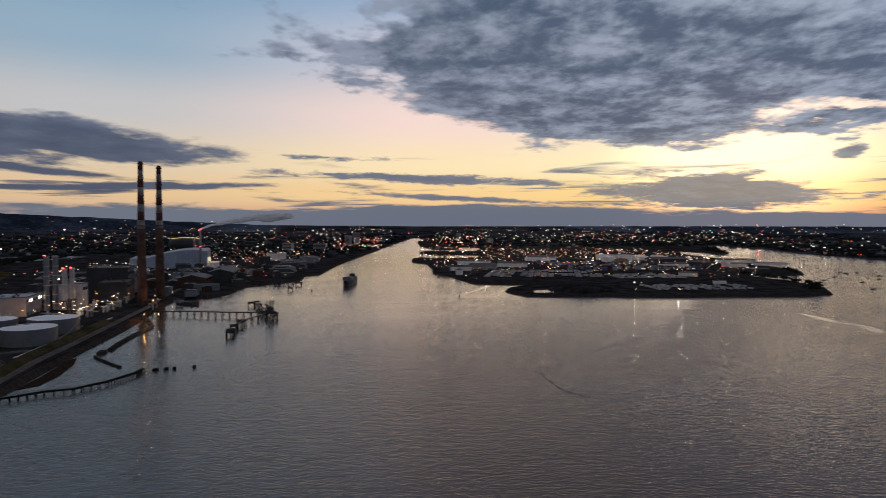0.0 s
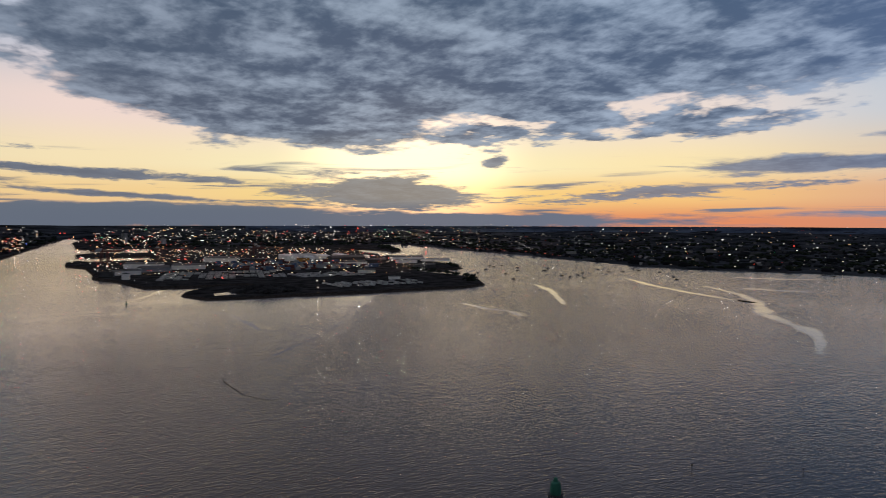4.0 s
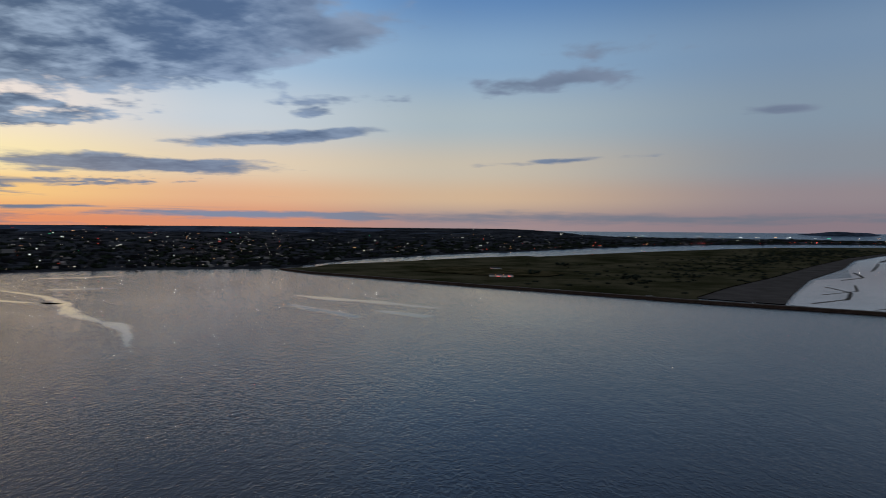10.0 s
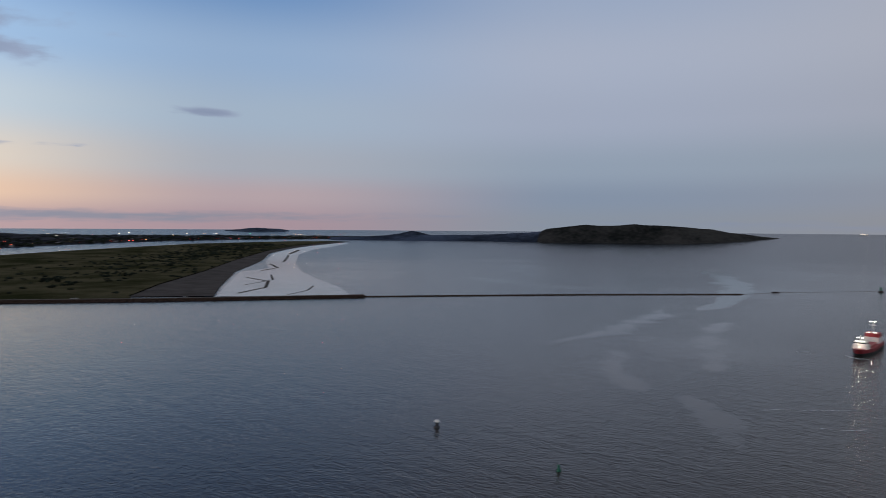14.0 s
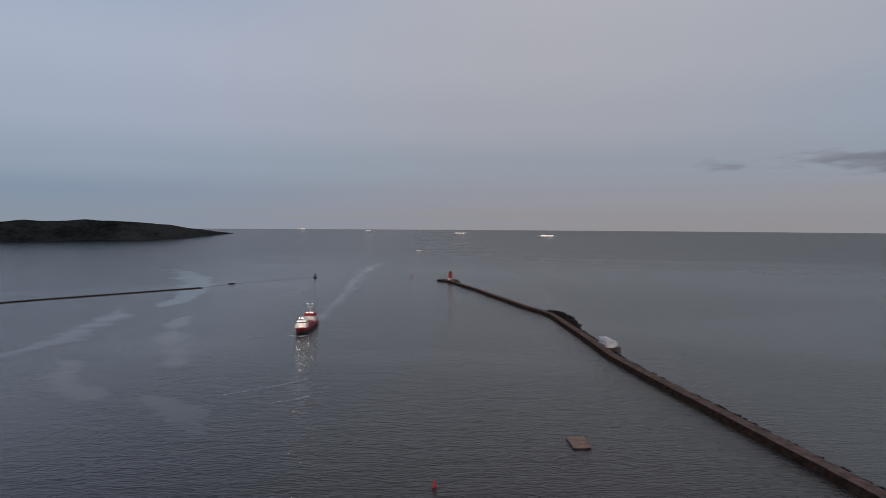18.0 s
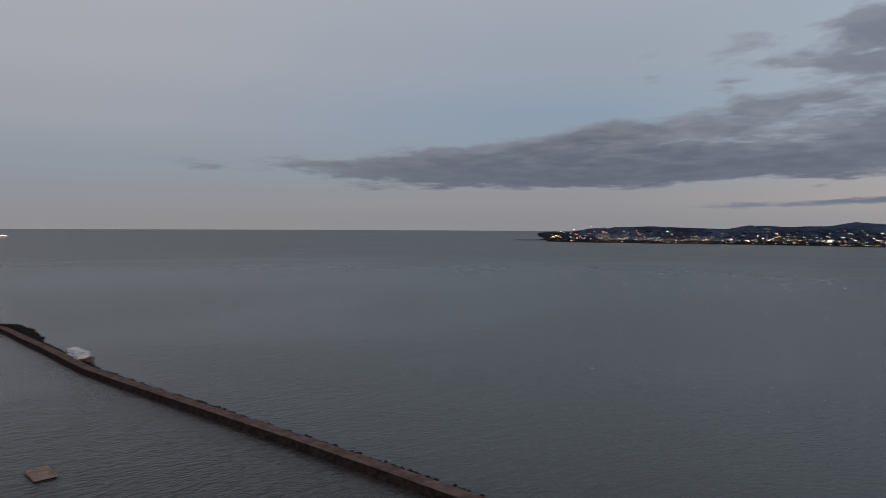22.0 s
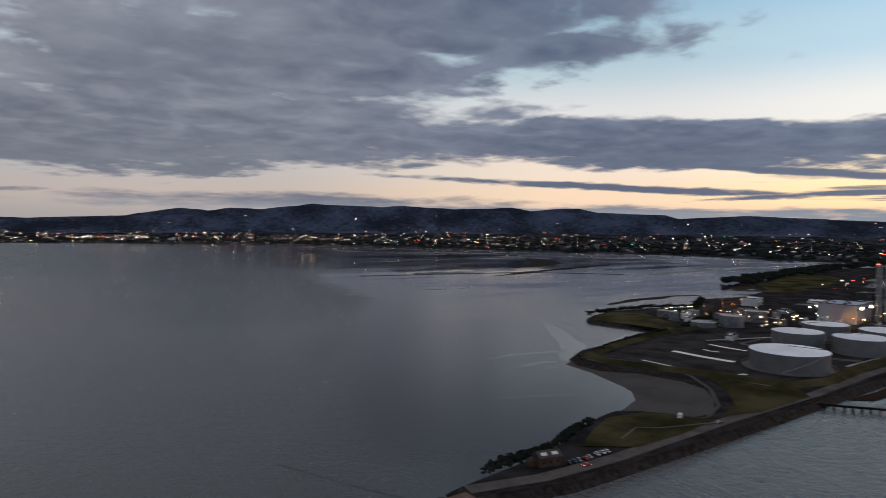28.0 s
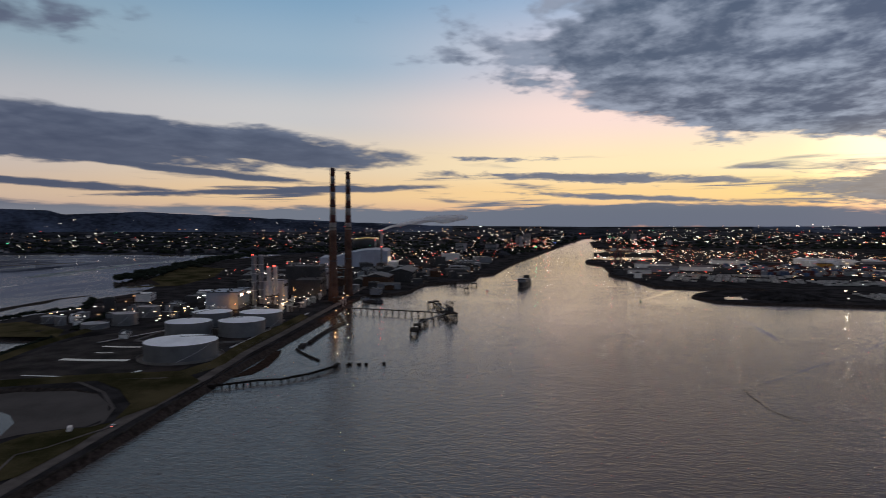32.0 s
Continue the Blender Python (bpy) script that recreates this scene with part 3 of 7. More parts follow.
def sheet(name, outline, mat, z=0.0, longest=160.0, skirt=0.0, edge=None, relief=0.0, kind="structure", label="", category=""):
    """A piece of ground inside an outline, cut fine enough to follow far(), with a sloping bank of the width skirt down into the water."""
    bm = bmesh.new()
    loop = [bm.verts.new((x, y, 0)) for x, y in outline]
    face = bm.faces.new(loop)
    face.normal_update()
    if face.normal.z < 0:
        face.normal_flip()
    bmesh.ops.triangulate(bm, faces=bm.faces[:])
    for _ in range(9):
        long = [e for e in bm.edges if e.calc_length() > longest]
        if not long:
            break
        bmesh.ops.subdivide_edges(bm, edges=long, cuts=1)
        bmesh.ops.triangulate(bm, faces=[f for f in bm.faces if len(f.verts) > 3])
    rim = [e for e in bm.edges if e.is_boundary]
    for v in bm.verts:
        v.co.z = z + (0 if v.is_boundary else relief * (noise.noise(v.co * 0.011) + 0.5 * noise.noise(v.co * 0.035)))
    bm.faces.ensure_lookup_table()
    count = len(bm.faces)
    if skirt:
        got = bmesh.ops.extrude_edge_only(bm, edges=rim)["geom"]
        low = [v for v in got if isinstance(v, bmesh.types.BMVert)]
        away = {}
        for v in low:
            out = Vector((0, 0, 0))
            for e in v.link_edges:
                if e.is_boundary:
                    d = e.other_vert(v).co - v.co
                    for f in e.link_faces:
                        c = f.calc_center_median() - v.co
                        n = Vector((d.y, -d.x, 0)).normalized()
                        out += n
            away[v] = out
        cent = {}
        for v in low:
            up = max((e.other_vert(v) for e in v.link_edges if not e.is_boundary), key=lambda q: q.co.z)
            inner = [f.calc_center_median() for f in up.link_faces if all(abs(q.co.z - v.co.z) < 50 for q in f.verts) and v not in f.verts]
            ends = [e.other_vert(up).co for e in up.link_edges if e.other_vert(up) is not v and e.other_vert(up) not in away]
            cent[v] = (up, inner)
        for v in low:
            up, inner = cent[v]
            ed = [e.other_vert(v).co - v.co for e in v.link_edges if e.is_boundary]
            if not inner or not ed:
                continue
            mid = sum(inner, Vector()) / len(inner) - v.co
            n = Vector()
            for d in ed:
                q = Vector((d.y, -d.x, 0)).normalized()
                loc = min((f for f in up.link_faces if v not in f.verts), key=lambda f: ((f.calc_center_median() - v.co) - d / 2).length)
                n += -q if q.dot(loc.calc_center_median() - (v.co + d / 2)) > 0 else q
            if n.length > 1e-6:
                v.co += n.normalized() * skirt * random.uniform(0.75, 1.25)
            v.co.z = -1.0
    bm.faces.ensure_lookup_table()
    for i, f in enumerate(bm.faces):
        f.material_index = 1 if i >= count else 0
    bmesh.ops.recalc_face_normals(bm, faces=bm.faces[:])
    for v in bm.verts:
        v.co = far(*v.co)
    me = bpy.data.meshes.new(name)
    bm.to_mesh(me)
    bm.free()
    me.materials.append(mat), me.materials.append(edge or ROCK)
    return tagged(new(name, me), label, category, "", kind)


def ribbon(name, line, wide, z, mat, kind="structure", label="", category="", thick=0.0, parent=None):
    """A strip along a line of points (x, y), thick metres deep."""
    v, f = [], []
    n = len(line)
    for i, (x, y) in enumerate(line):
        ax, ay = line[max(i - 1, 0)]
        bx, by = line[min(i + 1, n - 1)]
        d = math.hypot(bx - ax, by - ay)
        nx, ny = -(by - ay) / d * wide / 2, (bx - ax) / d * wide / 2
        zz = z(x, y) if callable(z) else z
        v += [far(x + nx, y + ny, zz), far(x - nx, y - ny, zz), far(x + nx, y + ny, zz - thick), far(x - nx, y - ny, zz - thick)]
        if i:
            a, b = 4 * (i - 1), 4 * i
            f.append((a + 1, b + 1, b, a))
            if thick:
                f += [(a, b, b + 2, a + 2), (a + 1, a + 3, b + 3, b + 1), (a + 2, b + 2, b + 3, a + 3)]
    if thick:
        e = 4 * (n - 1)
        f += [(0, 2, 3, 1), (e, e + 1, e + 3, e + 2)]
    return mesh_of(name, v, f, mat, kind=kind, label=label, category=category, parent=parent)


def along(line, step):
    """Points and headings at even steps along a line."""
    out = []
    for (ax, ay), (bx, by) in zip(line, line[1:]):
        d = math.hypot(bx - ax, by - ay)
        for i in range(max(1, round(d / step))):
            k = i / max(1, round(d / step))
            out.append((ax + (bx - ax) * k, ay + (by - ay) * k, math.degrees(math.atan2(by - ay, bx - ax))))
    return out


def inside(x, y, outline):
    hit = False
    for (ax, ay), (bx, by) in zip(outline, outline[1:] + outline[:1]):
        if (ay > y) != (by > y) and x < (bx - ax) * (y - ay) / (by - ay) + ax:
            hit = not hit
    return hit


ICO_V = [Vector(v).normalized() for v in ((0, 1, 1.618), (0, -1, 1.618), (0, 1, -1.618), (0, -1, -1.618), (1, 1.618, 0), (-1, 1.618, 0), (1, -1.618, 0), (-1, -1.618, 0), (1.618, 0, 1), (-1.618, 0, 1), (1.618, 0, -1), (-1.618, 0, -1))]
ICO_F = [(0, 1, 8), (0, 8, 4), (0, 4, 5), (0, 5, 9), (0, 9, 1), (1, 9, 7), (1, 7, 6), (1, 6, 8), (8, 6, 10), (8, 10, 4), (4, 10, 2), (4, 2, 5), (5, 2, 11), (5, 11, 9), (9, 11, 7), (7, 11, 3), (7, 3, 6), (6, 3, 10), (10, 3, 2), (2, 3, 11)]


class Heap:
    """Many small bodies gathered into one mesh."""

    def __init__(self):
        self.v, self.f = [], []

    def ball(self, c, r, squash=1.0, rough=0.0):
        n = len(self.v)
        for p in ICO_V:
            k = r * (1 + random.uniform(-rough, rough))
            self.v.append((c[0] + p.x * k, c[1] + p.y * k, c[2] + p.z * k * squash))
        self.f += [(a + n, b + n, c2 + n) for a, b, c2 in ICO_F]

    def house(self, x, y, z, sx, sy, h, ridge, turn):
        n = len(self.v)
        c, s = math.cos(radians(turn)), math.sin(radians(turn))
        for px, py, pz in ((-1, -1, 0), (1, -1, 0), (1, 1, 0), (-1, 1, 0), (-1, -1, h), (1, -1, h), (1, 1, h), (-1, 1, h), (-1, 0, h + ridge), (1, 0, h + ridge)):
            qx, qy = px * sx / 2, py * sy / 2
            self.v.append(far(x + qx * c - qy * s, y + qx * s + qy * c, z + pz))
        self.f += [tuple(i + n for i in q) for q in ((0, 1, 5, 4), (1, 2, 6, 5), (2, 3, 7, 6), (3, 0, 4, 7), (4, 5, 9, 8), (6, 7, 8, 9), (5, 6, 9), (7, 4, 8))]

    def make(self, name, mat, label, category):
        return mesh_of(name, self.v, self.f, mat, kind="stuff", label=label, category=category)


# ---- the sea and the land ----
def disc():
    rings = [0.5] + list(np.arange(120, 2200, 120)) + list(np.geomspace(2200, 21000, 34))
    n = 192
    v = [polar(360 * i / n, r) for r in rings for i in range(n)]
    f = [(k * n + i, (k + 1) * n + i, (k + 1) * n + (i + 1) % n, k * n + (i + 1) % n) for k in range(len(rings) - 1) for i in range(n)]
    f.append(tuple(range(n))[::-1])
    ob = mesh_of("water", v, [q[::-1] for q in f], SEA, smooth=True, kind="structure", label="rippled grey evening sea with calm slicks", category="sea")
    return ob


disc()

COAST = [(142.4, 9500), (143.3, 5780), (152.4, 5360), (159, 5400), (169.5, 5200), (179.5, 4830), (196.9, 4270), (206.6, 3870), (216.4, 3300), (230.4, 3140), (238.6, 2850), (244.8, 2810), (255, 2550),
         (256.5, 2300), (265.6, 2300), (268.9, 2740), (270.8, 3780), (272.0, 4900), (272.7, 5600), (273.6, 5700), (274, 4400), (276.5, 3500), (286.5, 3500), (295.8, 3860), (298.5, 4290), (300.2, 3920), (302.5, 3570), (304.2, 3200), (307, 2965), (309.6, 2765), (312.7, 2460), (316.1, 2280),
         (320, 2070), (323.9, 1990), (333, 1985), (340.3, 1955), (344.9, 1960), (352, 2480), (359.5, 2950), (366.8, 3470), (373.3, 4250), (382.8, 5500), (390.3, 6200), (402, 6830)]
OUTER = [(142, 12000), (159, 21000), (364.5, 21000), (370.5, 9800), (374, 8100), (402, 7650)]


def lift(b, r):
    """The height of the mainland: a low shelf that climbs inland, higher to the south."""
    inland = max(0.0, r - between(b, COAST))
    return 3.0 + inland * 0.002 * between(b, [(142, 2.0), (232, 3.0), (273, 1.0), (331, 2.4), (402, 0.8)]) + 6 * noise.noise(Vector((b * 0.3, r * 0.001, 0))) * min(1, inland / 1500)


def mainland():
    bs = np.arange(142.4, 402.01, 0.45)
    n, rows = len(bs), 26
    v = []
    for k in range(-1, rows):
        for b in bs:
            lo, hi = between(b, COAST), between(b, OUTER)
            jag = 25 * noise.noise(Vector((b * 1.7, 0, 3)))
            r = (lo + jag - 6) if k < 0 else (lo + jag) * (hi / (lo + jag)) ** (k / (rows - 1))
            v.append(polar(b, r, -1.0 if k < 0 else lift(b, r)))
    f = [(k * n + i, k * n + i + 1, (k + 1) * n + i + 1, (k + 1) * n + i) for k in range(rows) for i in range(n - 1)]
    return mesh_of("ground", v, f, LAND, smooth=True, kind="structure", label="dark low mainland under a spread of town", category="ground")


mainland()


RANGES = []


def ground(b, r):
    """The height of the land with its hills."""
    best = lift(b, r)
    for profile, near, top in RANGES:
        if profile[0][0] <= b <= profile[-1][0] and near < r < top:
            low, u = lift(b, near), (r - near) / (top - near)
            best = max(best, low + (EYE_H + top * math.tan(radians(between(b, profile))) - low) * u ** 1.3)
    return best


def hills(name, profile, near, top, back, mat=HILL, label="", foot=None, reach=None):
    """A range of hills: its skyline is given as height angle by bearing."""
    if foot is None:
        RANGES.append((profile, near, top))
    bs = np.arange(profile[0][0], profile[-1][0] + 0.01, 0.22)
    n, rows = len(bs), 9
    v = []
    for k in range(rows):
        u = k / (rows - 1)
        for b in bs:
            near, top = (between(b, reach), between(b, reach) + 1100) if reach else (near, top)
            r = near + (top - near) * u * (1 + 0.04 * noise.noise(Vector((b * 0.5, u * 3, 1))))
            crest = EYE_H + top * math.tan(radians(between(b, profile) + 0.05 * noise.noise(Vector((b * 0.8, 0, 7))) + 0.02 * noise.noise(Vector((b * 3, 0, 5)))))
            low = foot if foot is not None else lift(b, near)
            z = low + (crest - low) * (u ** 1.3) * (1 + 0.12 * noise.noise(Vector((b * 0.6, u * 4, 0))) * (1 - u))
            v.append(polar(b, r, z))
    for b in bs:
        v.append(polar(b, max(back, between(b, reach) + 1700) if reach else back, -20))
    f = [(k * n + i, k * n + i + 1, (k + 1) * n + i + 1, (k + 1) * n + i) for k in range(rows) for i in range(n - 1)]
    return mesh_of(name, v, f, mat, smooth=True, kind="structure", label=label, category="hills")


hills("hills_south", [(173, 0.1), (178.3, 0.4), (183.3, 0.6), (186, 0.7), (189, 0.8), (192.8, 1.4), (195.1, 1.3), (199.5, 1.8), (205, 1.6), (207.3, 1.7), (211.7, 1.45), (214.8, 1.35), (218.4, 1.3), (222, 1.2), (224, 1.2), (229.5, 1.0), (230.5, 0.7), (235.7, 0.95), (244.9, 0.5), (253.9, 0.1), (261.5, -0.2)], 8200, 13000, 15000, label="long dark mountain range inland, tinted blue for haze")
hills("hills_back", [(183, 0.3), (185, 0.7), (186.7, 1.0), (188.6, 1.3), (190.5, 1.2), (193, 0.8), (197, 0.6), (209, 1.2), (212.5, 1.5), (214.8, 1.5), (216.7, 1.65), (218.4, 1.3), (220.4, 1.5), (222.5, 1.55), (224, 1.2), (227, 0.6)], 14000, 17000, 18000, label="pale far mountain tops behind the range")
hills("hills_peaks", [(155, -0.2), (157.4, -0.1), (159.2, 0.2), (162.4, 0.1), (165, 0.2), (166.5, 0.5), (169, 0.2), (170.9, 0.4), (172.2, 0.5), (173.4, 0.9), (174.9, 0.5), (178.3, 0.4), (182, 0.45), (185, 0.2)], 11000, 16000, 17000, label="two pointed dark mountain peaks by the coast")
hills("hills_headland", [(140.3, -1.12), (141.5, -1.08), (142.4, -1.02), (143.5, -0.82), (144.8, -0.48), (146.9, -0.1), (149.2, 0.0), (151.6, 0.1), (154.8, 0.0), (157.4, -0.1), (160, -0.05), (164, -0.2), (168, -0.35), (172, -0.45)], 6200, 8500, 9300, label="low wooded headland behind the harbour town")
hills("hills_howth", [(54.0, -0.75), (54.4, -0.3), (54.8, -0.1), (57.8, 0.25), (60.2, 0.2), (62.2, 0.33), (65.9, 0.15), (68.3, -0.08), (70.4, -0.42), (71.6, -0.55), (72.6, -0.66), (73.3, -0.72), (73.9, -0.84)], 5300, 6400, 7400, MOOR, foot=-5, label="dark gorse headland across the bay", reach=[(54, 5300), (66, 5600), (69, 6300), (71, 7300), (72.5, 8600), (74, 9300)])
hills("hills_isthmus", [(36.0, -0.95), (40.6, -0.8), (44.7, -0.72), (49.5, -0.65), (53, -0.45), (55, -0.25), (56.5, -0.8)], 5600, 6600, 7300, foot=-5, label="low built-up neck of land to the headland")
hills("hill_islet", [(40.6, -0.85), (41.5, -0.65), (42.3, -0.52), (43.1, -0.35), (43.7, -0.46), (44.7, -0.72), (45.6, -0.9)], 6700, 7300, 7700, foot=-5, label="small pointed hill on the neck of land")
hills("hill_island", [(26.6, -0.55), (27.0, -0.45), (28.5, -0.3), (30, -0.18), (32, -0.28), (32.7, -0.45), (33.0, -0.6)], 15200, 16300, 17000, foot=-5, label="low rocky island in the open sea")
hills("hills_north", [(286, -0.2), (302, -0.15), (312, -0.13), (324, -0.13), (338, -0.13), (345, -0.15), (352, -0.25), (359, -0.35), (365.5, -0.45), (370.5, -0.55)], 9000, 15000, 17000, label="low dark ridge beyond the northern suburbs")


def slick(line, wide, strength=1.0, name="water_slick", label="glassy calm streak on the rippled water"):
    """A streak of calm water that fades out to its edges."""
    pts, v, f, calm = fine(line, 18), [], [], []
    n = len(pts)
    for i, (x, y) in enumerate(pts):
        (ax, ay), (bx, by) = pts[max(i - 1, 0)], pts[min(i + 1, n - 1)]
        d = math.hypot(bx - ax, by - ay)
        w = wide * (0.6 + 0.9 * abs(noise.noise(Vector((x * 0.012, y * 0.012, 2))))) * (0.35 + 0.65 * math.sin(math.pi * (i + 0.5) / n))
        for o, c in ((-1, 0), (-0.45, 0.7), (0, 1), (0.45, 0.7), (1, 0)):
            v.append(far(x - (by - ay) / d * w * o, y + (bx - ax) / d * w * o, 0.04))
            calm.append(c * strength * (0 if i in (0, n - 1) else 1))
        if i:
            f += [(5 * i - 5 + j, 5 * i - 4 + j, 5 * i + 1 + j, 5 * i + j) for j in range(4)]
    ob = mesh_of(name, v, f, SLICK, smooth=True, kind="structure", label=label, category="water")
    ob.data.attributes.new("calm", "FLOAT", "POINT").data.foreach_set("value", calm)
    return ob


def fine(line, step=14.0):
    return [(x, y) for x, y, _ in along(line, step)] + [line[-1]]


for line, wide in (([(-1063, 1191), (-917, 1101), (-780, 1040), (-675, 1005), (-620, 995)], 22), ([(-862, 1193), (-706, 1091), (-616, 998), (-530, 875), (-464, 822), (-417, 784), (-379, 730), (-333, 638)], 26),
                   ([(-790, 1205), (-720, 1222), (-650, 1260)], 40), ([(-960, 1440), (-872, 1487), (-800, 1570)], 45), ([(-276, 1031), (-221, 964), (-176, 926), (-132, 868)], 36), ([(-300, 1160), (-207, 1093), (-146, 1067), (-83, 1022), (-15, 974)], 30),
                   ([(-130, 960), (-74, 917), (-30, 880)], 28), ([(-1059, 903), (-930, 838), (-752, 705)], 16), ([(-961, 210), (-903, 236), (-794, 233), (-736, 227)], 12), ([(-1071, 107), (-1197, 172), (-1362, 244), (-1684, 332)], 20),
                   ([(-868, 584), (-778, 575), (-740, 590), (-682, 563)], 16), ([(976, 405), (1105, 412), (1396, 491), (1702, 637), (1918, 800)], 70)):
    slick(line, wide, 0.85)
for line, wide in (([(1010, 470), (880, 420), (700, 395), (560, 400)], 40), ([(900, 330), (760, 300), (640, 240), (560, 215)], 46), ([(600, 330), (520, 290), (450, 220)], 40), ([(480, 210), (430, 160), (370, 120)], 30)):
    slick(line, wide, 0.6)
slick([(-546, 142), (-572, 169), (-621, 212), (-680, 270), (-796, 360), (-962, 467), (-1049, 543)], 9, 0.7)
slick([(840, 142), (1102, 149), (1410, 165), (1839, 181), (2353, 149), (3140, 62)], 46, 0.62, "ship_wake", "smooth pale wake behind the ships")
slick([(3200, 60), (4755, -203), (6184, -794)], 60, 0.9, "ship_wake", "smooth pale wake of the far ferry")

# ---- tidal flats, river banks, port and island ----
TIDE = [(-130, -300), (-105, -350), (-228, -639), (-330, -850), (-441, -1067), (-510, -1627), (-972, -2451), (-960, -3000), (-850, -4250)]
FLAT = TIDE + [(-1250, -4560), (-1900, -3850), (-2080, -2950), (-2420, -2250), (-2560, -1700), (-2820, -1180), (-2450, -980), (-1430, -780), (-790, -580), (-380, -320), (-150, -268)]
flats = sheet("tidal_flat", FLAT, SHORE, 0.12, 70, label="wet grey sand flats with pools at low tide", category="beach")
dry = flats.data.attributes.new("dry", "FLOAT", "POINT")


def off_line(x, y, line):
    best = 1e9
    for (ax, ay), (bx, by) in zip(line, line[1:]):
        k = max(0, min(1, ((x - ax) * (bx - ax) + (y - ay) * (by - ay)) / ((bx - ax) ** 2 + (by - ay) ** 2)))
        best = min(best, math.hypot(x - ax - k * (bx - ax), y - ay - k * (by - ay)))
    return best


TIDE_DRAWN = [tuple(far(x, y, 0))[:2] for x, y in TIDE]
dry.data.foreach_set("value", [min(1.0, off_line(v.co.x, v.co.y, TIDE_DRAWN) / 330) for v in flats.data.vertices])

for line, wide in (([(-650, -1499), (-800, -1480), (-1115, -1431), (-1300, -1250)], 26), ([(-900, -1900), (-1250, -1850), (-1600, -1700), (-1900, -1500)], 30), ([(-1150, -2300), (-1500, -2200), (-1900, -1950)], 34)):
    ribbon("sand_bar", fine(line, 40), wide, 0.2, SAND, label="dark sand bar bared by the tide", category="beach")
POOL = material("tidal_water_film", (0.030, 0.027, 0.026), 0.045, 0.2, 0.2, bump=0.01)
film = Tree(POOL.node_tree)
film_out = POOL.node_tree.nodes["Principled BSDF"].inputs["Normal"]
# pool normals lean north-east too, so the water reflects sky above the hills
film.put(film.v("NORMALIZE", film.v("ADD", film_out.links[0].from_socket, (0.007, 0.012, 0.0))), film_out)
SHEEN = material("wet_sand_film", (0.058, 0.051, 0.048), 0.17, 0.25, 0.2, bump=0.02)


def pool(name, line, wide, label, mat=POOL, z=0.2):
    """A tongue of standing water or bare sand with a wavering, tapering outline."""
    pts, v, f = fine(line, 14), [], []
    n = len(pts)
    for i, (x, y) in enumerate(pts):
        (ax, ay), (bx, by) = pts[max(i - 1, 0)], pts[min(i + 1, n - 1)]
        d = math.hypot(bx - ax, by - ay)
        w = wide * (0.05 + 0.95 * math.sin(math.pi * (i + 0.2) / (n - 0.6)) ** 0.6) / 2
        l, r = (w * (0.75 + 0.7 * noise.noise(Vector((x * 0.02, y * 0.02, k)))) for k in (3, 9))
        v += [far(x - (by - ay) / d * l, y + (bx - ax) / d * l, z), far(x + (by - ay) / d * r, y - (bx - ax) / d * r, z)]
        if i:
            f.append((2 * i - 2, 2 * i - 1, 2 * i + 1, 2 * i))
    return mesh_of(name, v, f, mat, kind="structure", label=label, category="beach" if mat is DARKCON else "pool")


for line, wide in (([(-548, -672), (-538, -641), (-498, -570), (-456, -518), (-414, -477)], 34), ([(-450, -517), (-422, -520), (-384, -525), (-345, -519)], 12), ([(-362, -478), (-386, -484), (-407, -481)], 9),
                   ([(-372, -462), (-395, -459)], 6), ([(-430, -1368), (-542, -1361), (-666, -1333), (-866, -1287), (-1083, -1237)], 26), ([(-969, -2400), (-1300, -2330), (-1764, -2300)], 300), ([(-560, -1540), (-766, -1560), (-1258, -1730), (-1760, -2020)], 190),
                   ([(-1180, -1310), (-1337, -1382), (-1574, -1408), (-1900, -1450)], 90), ([(-1180, -1080), (-1373, -1137), (-1495, -1078), (-1700, -1090)], 60), ([(-1130, -830), (-1210, -880), (-1344, -945)], 22), ([(-1183, -800), (-1260, -840), (-1350, -850)], 18),
                   ([(-272, -402), (-313, -392), (-343, -378)], 10), ([(-640, -720), (-760, -760), (-900, -740)], 16), ([(-640, -590), (-600, -560), (-520, -528), (-470, -505)], 10)):
    near = math.hypot(*line[0]) < 1000
    pool("tidal_pool", line, wide, "pale film of water lying on the wet sand" if near else "shallow pool of standing water on the sand flats", SHEEN if near else POOL)
for line, wide in (([(-771, -781), (-858, -808), (-972, -820), (-1036, -809)], 30), ([(-942, -1348), (-1143, -1438), (-1369, -1506)], 46), ([(-1186, -1590), (-1392, -1700), (-1547, -1900), (-1600, -2040)], 150), ([(-1240, -1480), (-1347, -1512), (-1601, -1600)], 60)):
    pool("mud_bar", line, wide, "long dark bar of bare wet mud on the flats", DARKCON, 0.28)
NORTH_BANK = [(-166, -256), (-215, -251), (-316, -258), (-483, -274), (-580, -284), (-651, -290), (-758, -298), (-912, -315), (-970, -325)]
SOUTH_SHORE = [(-843, -670), (-779, -698), (-691, -696), (-640, -677), (-608, -649), (-616, -611), (-645, -560), (-637, -530), (-615, -539), (-566, -536), (-492, -506), (-452, -496), (-428, -478), (-415, -457), (-418, -432), (-434, -406), (-438, -364), (-428, -335), (-405, -310), (-377, -289), (-358, -290), (-350, -303), (-337, -318), (-323, -325), (-307, -321), (-277, -308), (-256, -295), (-224, -283), (-199, -277), (-166, -269)]
